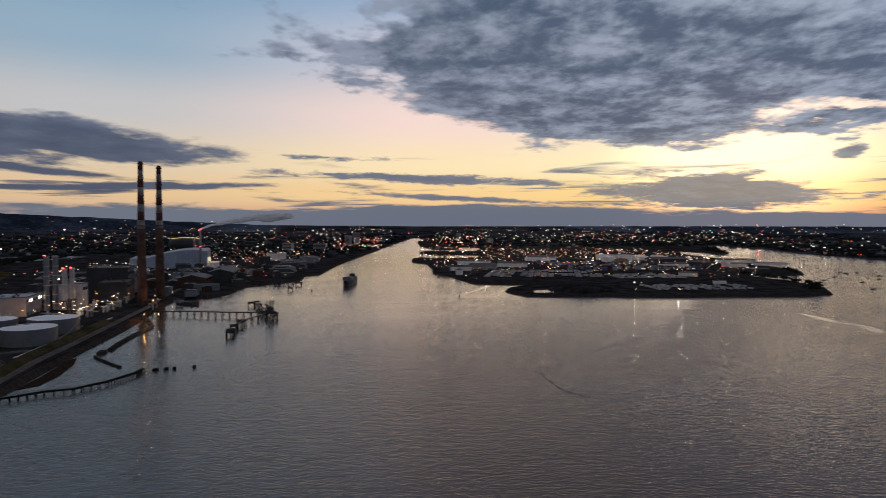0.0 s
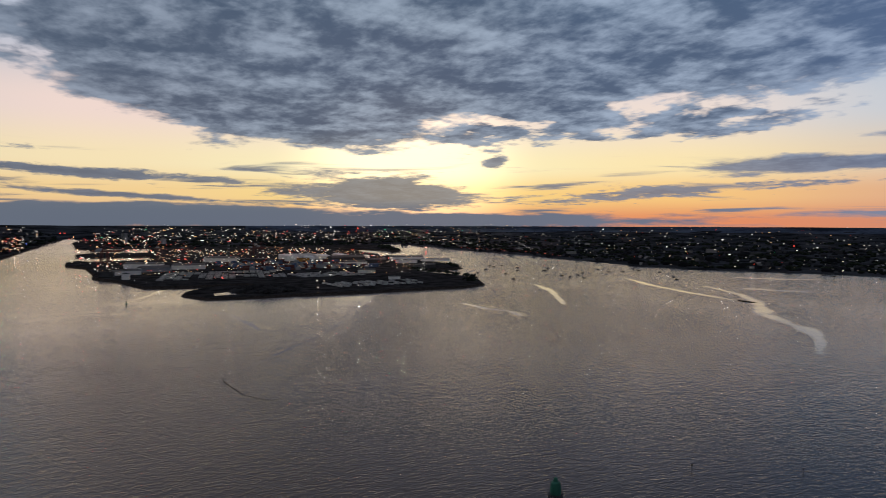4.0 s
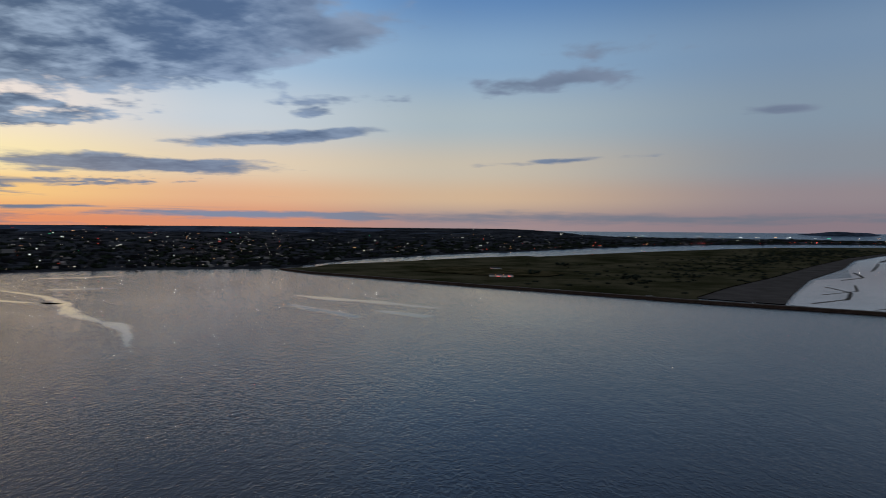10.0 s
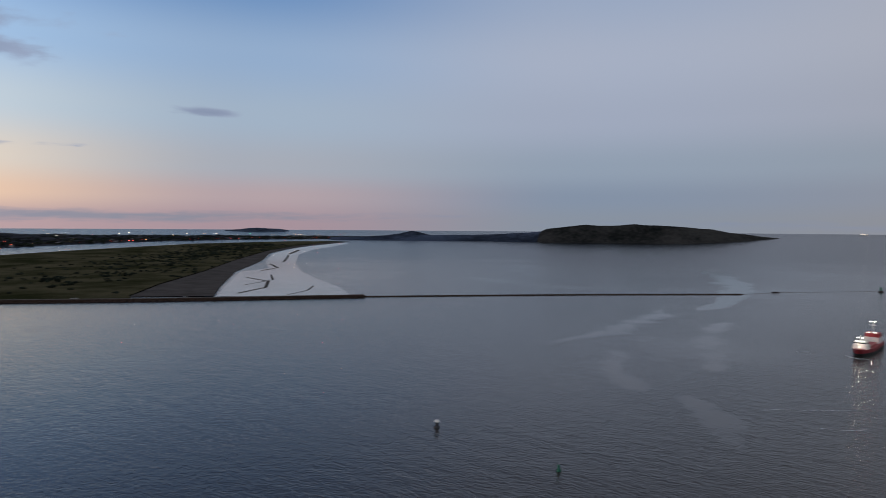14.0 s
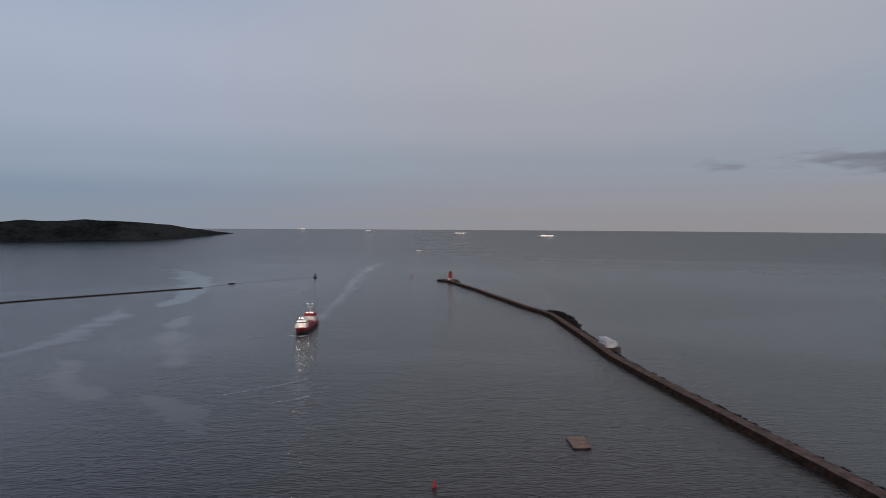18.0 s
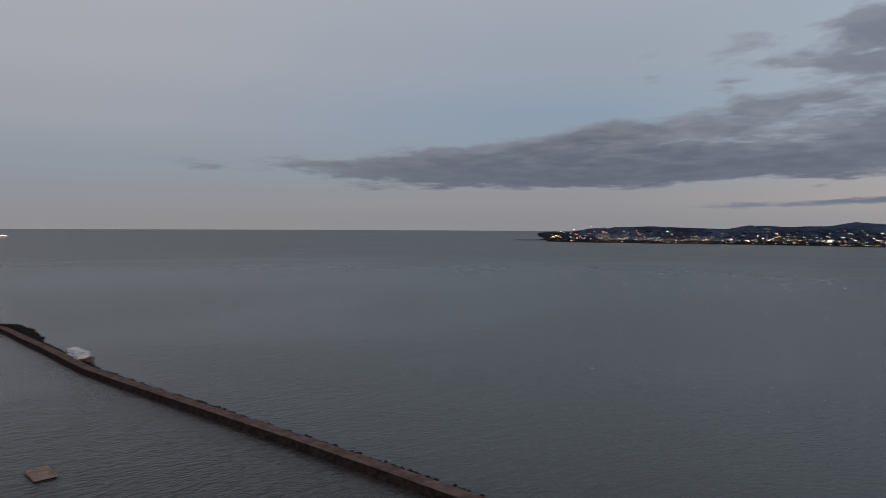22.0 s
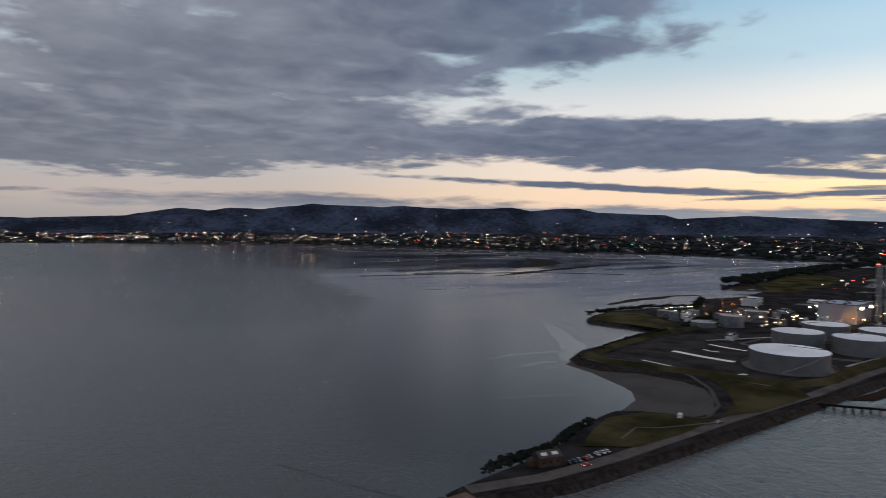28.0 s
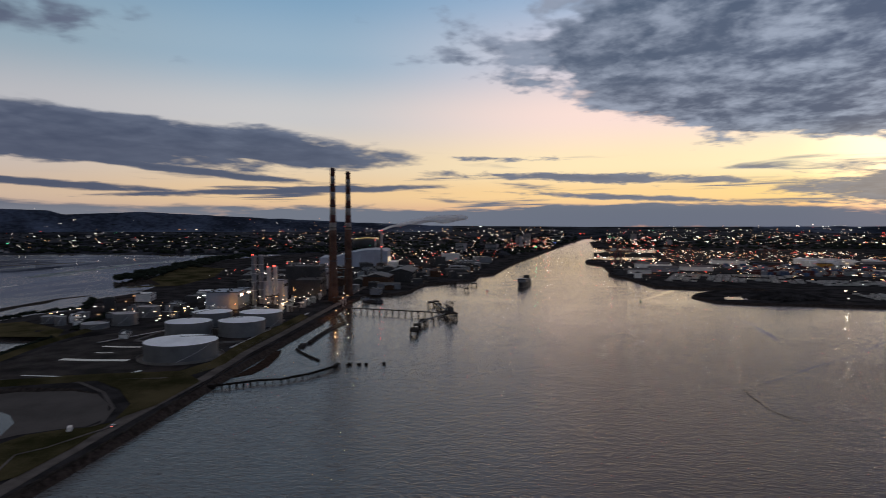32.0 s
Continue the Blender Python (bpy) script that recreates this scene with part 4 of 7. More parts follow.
RIVER_SIDE = [(-1010, -330), (-1105, -330), (-1130, -285), (-1175, -269), (-1299, -270), (-1394, -209), (-1433, -179), (-1556, -187), (-1605, -153), (-1719, -149), (-2003, -131), (-2667, -61), (-3691, 43), (-4804, 159), (-5200, 220)]
WEST_END = [(-5113, -277), (-2458, -1035), (-2178, -1080), (-1920, -1143), (-1537, -978), (-1314, -885), (-1199, -783), (-1056, -732), (-943, -740)]
sheet("ground_south", NORTH_BANK + RIVER_SIDE + WEST_END + SOUTH_SHORE, YARD, 4.0, 120, 7.0, ROCK, 0.0, label="industrial peninsula of yards behind rock banks", category="ground")
PORT = [(-1325, 262), (-1343, 191), (-1517, 163), (-1625, 129), (-1751, 139), (-2001, 139), (-2096, 99), (-2267, 108), (-2340, 138), (-2271, 174), (-2323, 349), (-2585, 389), (-2604, 154), (-2814, 167), (-2927, 236), (-2853, 411), (-3396, 524), (-3527, 347), (-3199, 259), (-3528, 209), (-4444, 245), (-4855, 303), (-4314, 845), (-3671, 1611), (-3361, 1694), (-3240, 1733), (-2689, 1487), (-2662, 1456), (-2957, 1371),
        (-2524, 1214), (-2119, 1178), (-1800, 1120), (-1598, 1079), (-1532, 1042), (-1507, 990), (-1518, 886), (-1430, 857), (-1321, 873), (-1181, 848), (-1092, 797), (-1062, 733), (-1072, 499), (-1084, 398), (-1242, 390), (-1318, 378)]
sheet("ground_port", PORT, YARD, 4.0, 120, 6.0, ROCK, label="flat port land of tarmac quays and yards", category="ground")
sheet("ground_islet", [(-1084, 403), (-1089, 305), (-1103, 248), (-1173, 227), (-1224, 244), (-1284, 291), (-1305, 337), (-1272, 396)], YARD, 3.0, 60, 7.0, ROCK, label="low spoil islet beside the port quay", category="ground")
sheet("pool_islet", [(-1126, 267), (-1162, 274), (-1181, 310), (-1155, 339), (-1130, 318)], SHORE, 3.05, 60, label="shallow pool on the spoil islet", category="pool")

BULL_WALL = [(-497, 1826), (-398, 1706), (-204, 1551), (-7, 1399), (241, 1217), (417, 1087), (513, 1027), (726, 894)]
BULL_FAR = [(726, 894), (908, 760), (1062, 640), (1190, 530), (1285, 448)]
LAGOON = [(-482, 1860), (-264, 1979), (-0, 2306), (153, 2500), (345, 2712), (750, 3128), (1049, 3418), (1952, 4184), (2884, 4445)]
GRASS_EDGE = [(3278, 4253), (2965, 4090), (2233, 3427), (1677, 2827), (1165, 2169), (810, 1679), (556, 1357), (422, 1159), (404, 1097)]
sheet("ground_island", LAGOON + GRASS_EDGE + BULL_WALL[:-2][::-1], DUNE, 3.0, 110, 0.0, relief=1.6, label="long sand island of dune grass and golf links", category="island")
sheet("beach_island", GRASS_EDGE[:-1] + [(535, 1075), (640, 1255), (865, 1615), (1195, 2045), (1555, 2592), (1918, 3020), (2320, 3425), (3120, 4085)], SAND, 1.2, 110, label="pale dry sand along the dune edge", category="beach")
sheet("wet_beach", [(540, 1072), (646, 1250), (875, 1608), (1010, 1690), (1203, 2035), (1564, 2580), (1927, 3005), (2327, 3405), (3109, 4065), (2838, 3689), (1959, 2846), (1584, 2408), (1212, 1858), (1001, 1506), (882, 1257), (805, 1070), (709, 905)], WET, 0.3, 110, label="shining wet sand left by the tide", category="beach")
for line, wide in (([(590, 1095), (690, 1165), (770, 1290), (790, 1420)], 7), ([(690, 1245), (800, 1320), (880, 1460)], 5), ([(930, 1600), (1040, 1690), (1130, 1880)], 8), ([(1230, 1960), (1390, 2190), (1540, 2420)], 8), ([(1600, 2500), (1900, 2880)], 16), ([(640, 1010), (720, 1060), (780, 1130)], 4)):
    ribbon("drain_channel", fine(line, 30), wide, 0.42, SAND, label="dark drained channel across the wet beach", category="beach")
sheet("links_green", [(-133, 1769), (47, 1627), (220, 1590), (289, 1714), (166, 1873), (-15, 1953)], GRASS, 5.2, 60, relief=0.6, label="mown green golf links on the island", category="grass")
sheet("salt_marsh", [(-442, 1899), (-265, 2010), (-0, 2331), (152, 2527), (345, 2747), (280, 2808), (41, 2600), (-166, 2340), (-416, 2074)], DUNE, 0.6, 90, label="salt marsh flats behind the sand island", category="marsh")


def walled(name, line, wide, z, top, label, slope=5.0, foot=WEED, lee=None):
    """A sea wall: paved top, and battered stone sides down into the water."""
    v, f = [], []
    n = len(line)
    lee = slope if lee is None else lee
    for i, (x, y) in enumerate(line):
        (ax, ay), (bx, by) = line[max(i - 1, 0)], line[min(i + 1, n - 1)]
        d = math.hypot(bx - ax, by - ay)
        nx, ny = -(by - ay) / d, (bx - ax) / d
        for o, h in ((-wide / 2 - slope, -1.0), (-wide / 2 - slope * 0.3, z * 0.55), (-wide / 2, z), (wide / 2, z), (wide / 2 + lee * 0.4, z * 0.5), (wide / 2 + lee, -1.0)):
            k = 1 + 0.06 * noise.noise(Vector((x * 0.1, y * 0.1, o)))
            v.append(far(x + nx * o * k, y + ny * o * k, h))
        if i:
            for j in range(5):
                f.append((6 * (i - 1) + j, 6 * (i - 1) + j + 1, 6 * i + j + 1, 6 * i + j))
    e = 6 * (n - 1)
    f += [(0, 1, 2, 3, 4, 5), (e + 5, e + 4, e + 3, e + 2, e + 1, e)]
    ob = mesh_of(name, v, f, [top, foot], kind="structure", label=label, category="sea wall")
    for i, p in enumerate(ob.data.polygons):
        p.material_index = 0 if i % 5 == 2 and i < 5 * (n - 1) else 1
    bm = bmesh.new()
    bm.from_mesh(ob.data)
    bmesh.ops.recalc_face_normals(bm, faces=bm.faces[:])
    bm.to_mesh(ob.data)
    bm.free()
    return ob


GREAT = [(-166, -259), (211, -222), (247, -219), (320, -211.5), (437, -198), (536, -186.5), (606, -180), (726, -179), (810, -176.5), (893, -175), (935, -166), (976, -153), (1259, -91), (1440, -46), (1466, -42)]
great_wall = walled("great_wall", fine(GREAT), 8.2, 4.2, GRANITE, "long granite sea wall with a brown paved top", 7.0, lee=2.6)
bull_wall = walled("bull_wall", fine(BULL_WALL), 11.0, 4.2, ROAD, "straight stone causeway along the sand island", 6.0)
ribbon("drowned_wall", [(1285, 448), (1374, 416), (1470, 350), (1560, 285)], 1.6, 0.12, WEED, label="drowned end of the breakwater awash at low tide", category="breakwater", thick=1.2)
slab_end = ribbon("wall_stump", [(1368, 420), (1380, 412)], 5.0, 1.6, WEED, kind="", label="dark stump of the breakwater above the water", category="breakwater", thick=2.6)
bull_end = walled("bull_wall_end", fine(BULL_FAR, 25), 4.0, 1.6, WEED, "low weed-covered breakwater running out to sea", 3.0)

rocks = Heap()
for line, side, lo, hi in ((fine(GREAT), -1, 6.5, 12), (fine(GREAT), -1, 6, 9), (fine(BULL_WALL), 1, 8, 12)):
    for x, y, t in along(line, 2.3):
        for _ in range(2):
            o = random.uniform(lo, hi) * (side if side < 0 else 1)
            a = radians(t + 90)
            rocks.ball((x + math.cos(a) * o + random.uniform(-1, 1), y + math.sin(a) * o, random.uniform(0.2, 1.2)), random.uniform(0.6, 1.5), 0.7, 0.3)
for x, y, t in along([(950, -180), (922, -190), (880, -192), (835, -189), (800, -186)], 1.2):
    for _ in range(4):
        rocks.ball((x + random.uniform(-7, 7), y + random.uniform(-7, 5), random.uniform(0.2, 2.4)), random.uniform(0.8, 2.0), 0.7, 0.3)
for line in (SOUTH_SHORE[5:], NORTH_BANK):
    for x, y, t in along(line, 3.0):
        for _ in range(3):
            a = radians(t + 90)
            o = random.uniform(0.5, 6)
            rocks.ball((x + math.cos(a) * o, y + math.sin(a) * o, 3.6 - o * 0.62), random.uniform(0.6, 1.4), 0.75, 0.3)
rocks.make("rock_armour", ROCK, "dark weedy boulders along the sea walls", "rocks")

# grass, paths and road on the near peninsula
sheet("grass_headland", [(-255, -283), (-280, -301), (-308, -316), (-337, -312), (-349, -299), (-355, -287), (-367, -279), (-323, -270), (-281, -267)], GRASS, 4.5, 20, 0.0, relief=0.5, label="green grass headland above the strand", category="grass")
sheet("grass_neck", [(-372, -281), (-406, -294), (-440, -327), (-464, -366), (-470, -402), (-484, -372), (-492, -302), (-473, -281), (-406, -275)], GRASS, 4.5, 20, relief=0.6, label="rough grass behind the small beach", category="grass")
def strand(name, upper, lower, mat, label):
    """A beach that slopes from its upper edge down into the water."""
    v, f = [], []
    for (ax, ay), (bx, by) in zip(upper, lower):
        for k in (0, 0.25, 0.5, 0.75, 1):
            v.append((ax + (bx - ax) * k, ay + (by - ay) * k, 4.2 * (1 - k) ** 2 + 0.1))
    for i in range(len(upper) - 1):
        f += [(5 * i + j, 5 * i + j + 1, 5 * i + 6 + j, 5 * i + 5 + j) for j in range(4)]
    return mesh_of(name, v, f, mat, smooth=True, kind="structure", label=label, category="beach")


strand("bay_beach", [(-327, -302), (-342, -287), (-366, -284), (-396, -298), (-432, -332), (-456, -370), (-462, -402), (-452, -444), (-436, -482)], [(-316, -324), (-344, -337), (-367, -349), (-382, -366), (-388, -380), (-391, -394), (-396, -412), (-402, -435), (-404, -466)], SAND, "small curved grey sand beach")
sheet("grass_point", [(-631, -538), (-618, -610), (-612, -649), (-641, -672), (-683, -690), (-723, -662), (-674, -564)], GRASS, 4.4, 20, relief=0.5, label="grassed point behind the tank yard", category="grass")
sheet("grass_park", [(-1116, -818), (-1202, -783), (-1313, -880), (-1537, -970), (-1739, -1050), (-1657, -885), (-1394, -772), (-1189, -734)], GRASS, 4.6, 60, relief=1.0, label="open green park beside the strand", category="grass")


def bank(name, line, wide, high, z, mat, label):
    """A grassed bund with a rounded crest."""
    v, f = [], []
    n = len(line)
    for i, (x, y) in enumerate(line):
        (ax, ay), (bx, by) = line[max(i - 1, 0)], line[min(i + 1, n - 1)]
        d = math.hypot(bx - ax, by - ay)
        nx, ny = -(by - ay) / d, (bx - ax) / d
        for o, h in ((-0.5, 0), (-0.2, 0.85), (0, 1), (0.2, 0.85), (0.5, 0)):
            k = 1 + 0.15 * noise.noise(Vector((x * 0.05, y * 0.05, 0)))
            v.append((x + nx * wide * o, y + ny * wide * o, z + h * high * k))
        if i:
            f += [(5 * i - 5 + j, 5 * i - 4 + j, 5 * i + 1 + j, 5 * i + j) for j in range(4)]
    e = 5 * (n - 1)
    f += [(0, 1, 2, 3, 4), (e + 4, e + 3, e + 2, e + 1, e)]
    return mesh_of(name, v, f, mat, smooth=True, kind="structure", label=label, category="bank")


BUND = [(-434, -470), (-435, -434), (-474, -357), (-491, -308), (-532, -301), (-615, -316), (-697, -322), (-821, -335)]
bank("bund_bank", fine(BUND, 10), 17, 3.4, 3.9, GRASS, "grassy bund round the tank yard")
bank("bund_south", fine([(-434, -470), (-495, -496), (-569, -518), (-615, -527), (-672, -534)], 10), 13, 3.0, 3.9, GRASS, "grassy bund along the strand side")
YARD_DARK = material("bund_floor", (0.036, 0.031, 0.029), 0.8, 0.6, 0.2, stain=0.04, gloss=0.02)
PUDDLE = material("standing_water", (0.03, 0.03, 0.03), 0.06, 0.2, 0.2, bump=0.02)
sheet("yard_bund", [(-446, -464), (-449, -435), (-487, -359), (-504, -317), (-616, -332), (-698, -338), (-761, -348), (-756, -428), (-688, -482), (-629, -511), (-568, -504)], YARD_DARK, 4.06, 40, label="dark bare floor inside the bund", category="yard")
for i, (ax, ay, bx, by, w) in enumerate(((-592, -454, -594, -414, 5), (-529, -449, -535, -386, 8), (-468, -434, -476, -358, 3), (-472, -356, -500, -350, 4), (-562, -439, -564, -423, 3))):
    ribbon("puddle", fine([(ax, ay), ((ax + bx) / 2 + 2, (ay + by) / 2), (bx, by)], 6), w, 4.12, PUDDLE, label="long shallow puddle on the yard floor", category="puddle")
ROAD_LINE = [(-168, -265), (-208, -259), (-259, -261), (-316, -268), (-375, -275), (-422, -279), (-486, -284), (-583, -298), (-681, -306), (-820, -320), (-963, -333), (-1070, -353), (-1275, -373), (-1581, -340), (-1994, -304), (-2408, -307)]
ribbon("road", fine(ROAD_LINE, 15), 9.0, 4.25, ROAD, label="narrow grey shore road beside the wall", category="road", thick=0.4)
ribbon("parapet", fine([(-177, -254), (-217, -247), (-315, -256), (-480, -276), (-579, -288), (-758, -301), (-911, -316)], 12), 0.6, 4.9, DARKCON, label="low concrete parapet along the quay edge", category="wall", thick=1.2)
ribbon("path", fine([(-282, -280), (-306, -291), (-319, -283), (-344, -277), (-362, -272)], 5), 1.1, 5.1, ROAD, label="worn path over the grass headland", category="path", thick=0.4)
ribbon("track", fine([(-443, -481), (-427, -459), (-430, -431), (-456, -388), (-476, -333), (-481, -295)], 8), 4.0, 4.3, ROAD, label="gravel track below the grass bund", category="track", thick=0.3)
ribbon("bull_road", fine(BULL_WALL, 20), 6.0, 4.32, ROAD, label="tarmac road along the causeway", category="road", thick=0.1)


# ---- trees, hedges and towns ----
def leafy(heap, x, y, z, r, h):
    """A crown of many small uneven clumps."""
    for _ in range(9):
        a, k = random.uniform(0, 6.28), math.sqrt(random.random())
        heap.ball(far(x + math.cos(a) * r * k, y + math.sin(a) * r * k, z + h * (0.35 + 0.6 * random.random() * (1.1 - 0.5 * k))), r * random.uniform(0.22, 0.42), 0.85, 0.35)


hedge = Heap()
for line, wide, tall, step in (([(-450, -476), (-495, -502), (-570, -528), (-632, -541)], 5, 4, 4), ([(-642, -687), (-694, -699), (-776, -701), (-844, -673), (-949, -739)], 8, 6, 5),
                               ([(-673, -549), (-725, -572), (-799, -597)], 7, 5, 5), ([(-190, -281), (-226, -287), (-242, -291)], 5, 4, 1.1), ([(-247, -294), (-269, -307), (-296, -318)], 4, 3, 1.2)):
    for x, y, t in along(line, step):
        leafy(hedge, x + random.uniform(-wide, wide) / 2, y + random.uniform(-wide, wide) / 2, 3.2, random.uniform(2.8, 4.6) * wide / 6, tall * random.uniform(0.7, 1.2))
hedge.make("hedge_row", TREES, "dark scrub and hedges along the strand", "bushes")
wood = Heap()
for _ in range(330):
    k = random.random()
    x, y = -1282 - 1160 * k + random.uniform(-40, 40), -926 - 195 * min(1, k * 1.6) + random.uniform(-25, 45)
    leafy(wood, x, y, 4, random.uniform(7, 12), random.uniform(8, 15))
for line, wide in (([(-1518, 891), (-1429, 867), (-1321, 877), (-1187, 846), (-1112, 792)], 22), ([(-2668, 1476), (-2954, 1572), (-3238, 1718)], 60), ([(-1527, 1031), (-1652, 1080)], 15)):
    for x, y, t in along(line, 9):
        leafy(wood, x + random.uniform(-wide, wide) / 2, y - random.uniform(0, wide), 4, random.uniform(5, 8), random.uniform(6, 11))
wood.make("wood_shore", TREES, "dark belts of shelter trees by the shore", "trees")
gorse = Heap()
for _ in range(900):
    k = random.random() ** 0.7
    x, y = 291 + 1884 * k + random.gauss(0, 130), 1417 + 2324 * k + random.gauss(0, 170)
    if inside(x, y, LAGOON + GRASS_EDGE + BULL_WALL[:-2][::-1]):
        leafy(gorse, x, y, 2.5, random.uniform(3, 9), random.uniform(2, 4))
for x, y in ((324, 2027), (336, 2020), (311, 2032), (187, 1665), (202, 1670), (384, 1503), (400, 1514), (412, 1502), (552, 1580), (578, 1582)):
    leafy(gorse, x, y, 3, 10, 13)
gorse.make("gorse_scrub", TREES, "dark gorse clumps over the dune grass", "bushes")

towns, gardens, lights = Heap(), Heap(), {k: Heap() for k in LAMP}


def lamp_at(kind, x, y, z, size):
    """A lamp as large as its glare: size in thousandths of its distance."""
    p = far(x, y, z)
    lights[kind].ball(p, size * 0.00055 * (p - Vector((MID_X, MID_Y, EYE_H))).length)


def on_land(b, r):
    return MID_X + r * math.sin(radians(b)), MID_Y + r * math.cos(radians(b))


for _ in range(9500):
    b = random.uniform(143.4, 400)
    lo = between(b, COAST)
    if 272.2 < b < 274.6:
        continue
    r = lo + 25 + min(between(b, OUTER) - lo - 200, random.expovariate(1 / 1500.0))
    x, y = on_land(b, r)
    z = ground(b, r)
    if random.random() < (0.62 if 303 < b < 345 else 0.5):
        big = random.random() < 0.06
        towns.house(x, y, z - 1, random.uniform(9, 22) * (2 if big else 1), random.uniform(8, 13) * (1.6 if big else 1), random.uniform(5, 8) * (2.2 if big else 1), 0.3 if big else random.uniform(2, 3.5), random.choice((0, 20, 90, 130)) + random.uniform(-8, 8))
    else:
        for _ in range(4):
            gardens.ball(far(x + random.uniform(-14, 14), y + random.uniform(-14, 14), z + random.uniform(2, 6)), random.uniform(4, 8) * min(1.0, 4200 / r), 0.8, 0.35)
TOWN = material("town_walls", (0.07, 0.068, 0.066), 0.85, 0.7, 0.05, stain=0.02, gloss=0.0)
town_tree = Tree(TOWN.node_tree)
lot = town_tree.node("ShaderNodeNewGeometry").outputs["Random Per Island"]
town_tree.put(town_tree.ramp(lot, [(0.0, (0.015, 0.016, 0.019, 1)), (0.6, (0.028, 0.029, 0.033, 1)), (0.86, (0.06, 0.06, 0.064, 1)), (1.0, (0.34, 0.33, 0.33, 1))]), TOWN.node_tree.nodes["Principled BSDF"].inputs["Base Color"])
towns.make("town_houses", TOWN, "rows of far suburban houses and blocks", "houses")
gardens.make("town_trees", TREES, "dark garden and street trees of the suburbs", "trees")

MIXES = (("white", 46), ("warm", 26), ("amber", 18), ("red", 9), ("green", 1))
KINDS = [k for k, n in MIXES for _ in range(n)]
for b0, b1, n, spread, first in ((143.4, 166, 360, 900, 15), (166, 203, 380, 1300, 15), (203, 244, 330, 1500, 20), (244, 271, 460, 2600, 20), (274.6, 303, 560, 2600, 20), (303, 345, 400, 2400, 15), (345, 400, 100, 2000, 20)):
    for _ in range(n):
        b = random.uniform(b0, b1)
        lo = between(b, COAST)
        r = lo + first + min(random.expovariate(1 / spread), between(b, OUTER) - lo - 300)
        x, y = on_land(b, r)
        lamp_at(random.choice(KINDS), x, y, ground(b, r) + random.uniform(10, 20) * (1 + r / 8000), random.uniform(0.35, 0.85) * (1.25 if random.random() < 0.1 else 1))
for b0, b1, n, r0, kind in ((144, 175, 60, 1.015, "warm"), (150, 200, 30, 1.03, "warm"), (0, 36, 60, 1.03, "red"), (0, 36, 24, 1.05, "amber"), (304, 313, 26, 1.03, "red"), (313, 344, 40, 1.01, "warm"), (153, 183, 40, 1.01, "warm"), (183, 218, 30, 1.02, "white"), (144, 160, 16, 1.02, "amber")):
    for i in range(n):
        b = b0 + (b1 - b0) * (i + random.uniform(0, 0.8)) / n
        bb = b if b > 142 else b + 360
        x, y = on_land(bb, between(bb, COAST) * r0 + random.uniform(0, 40))
        lamp_at(kind, x, y, 9 + random.uniform(-2, 3), random.uniform(0.4, 0.75))
for _ in range(1150):  # the port
    k = random.random()
    x, y = random.uniform(-2790, -1375), random.uniform(110, 1110)
    if inside(x, y, PORT):
        lamp_at(random.choice(("white", "white", "warm", "warm", "amber", "amber", "red")), x, y, random.uniform(8, 24), random.uniform(0.4, 1.0))
for _ in range(480):  # the south bank
    x, y = random.uniform(-2720, -1215), random.uniform(-800, -190)
    if inside(x, y, NORTH_BANK + RIVER_SIDE + WEST_END + SOUTH_SHORE):
        lamp_at(random.choice(("white", "white", "warm", "amber", "red")), x, y, random.uniform(8, 16), random.uniform(0.4, 0.9))
for _ in range(260):
    x, y = random.uniform(-4980, -2800), random.choice((random.uniform(-230, 0), random.uniform(240, 680)))
    lamp_at(random.choice(("white", "amber", "red", "red", "warm")), x, y, random.uniform(6, 30), random.uniform(0.4, 0.9))
for x, y, z, kind, size in ((-3763, 172, 70, "red", 1.6), (-3775, 153, 70, "red", 1.3), (-3535, -93, 30, "red", 1.4), (-4686, 618, 32, "white", 1.5), (-4633, 650, 32, "red", 1.2), (-3224, -85, 12, "green", 1.7), (-4048, 12, 10, "blue", 1.5),
                            (-4437, 368, 40, "green", 1.2), (-4456, 399, 34, "green", 1.2), (-1249, 497, 9, "warm", 1.7), (-1241, 509, 9, "warm", 1.5), (-2747, 1661, 10, "red", 1.5), (-5653, 8193, 70, "red", 0.9), (-945, -663, 12, "amber", 2.2)):
    lamp_at(kind, x, y, z, size)
for k, heap in lights.items():
    heap.make(k + "_town_lights", TOWN_LAMP[k], f"scattered {k} lamps of the evening town", "lights")


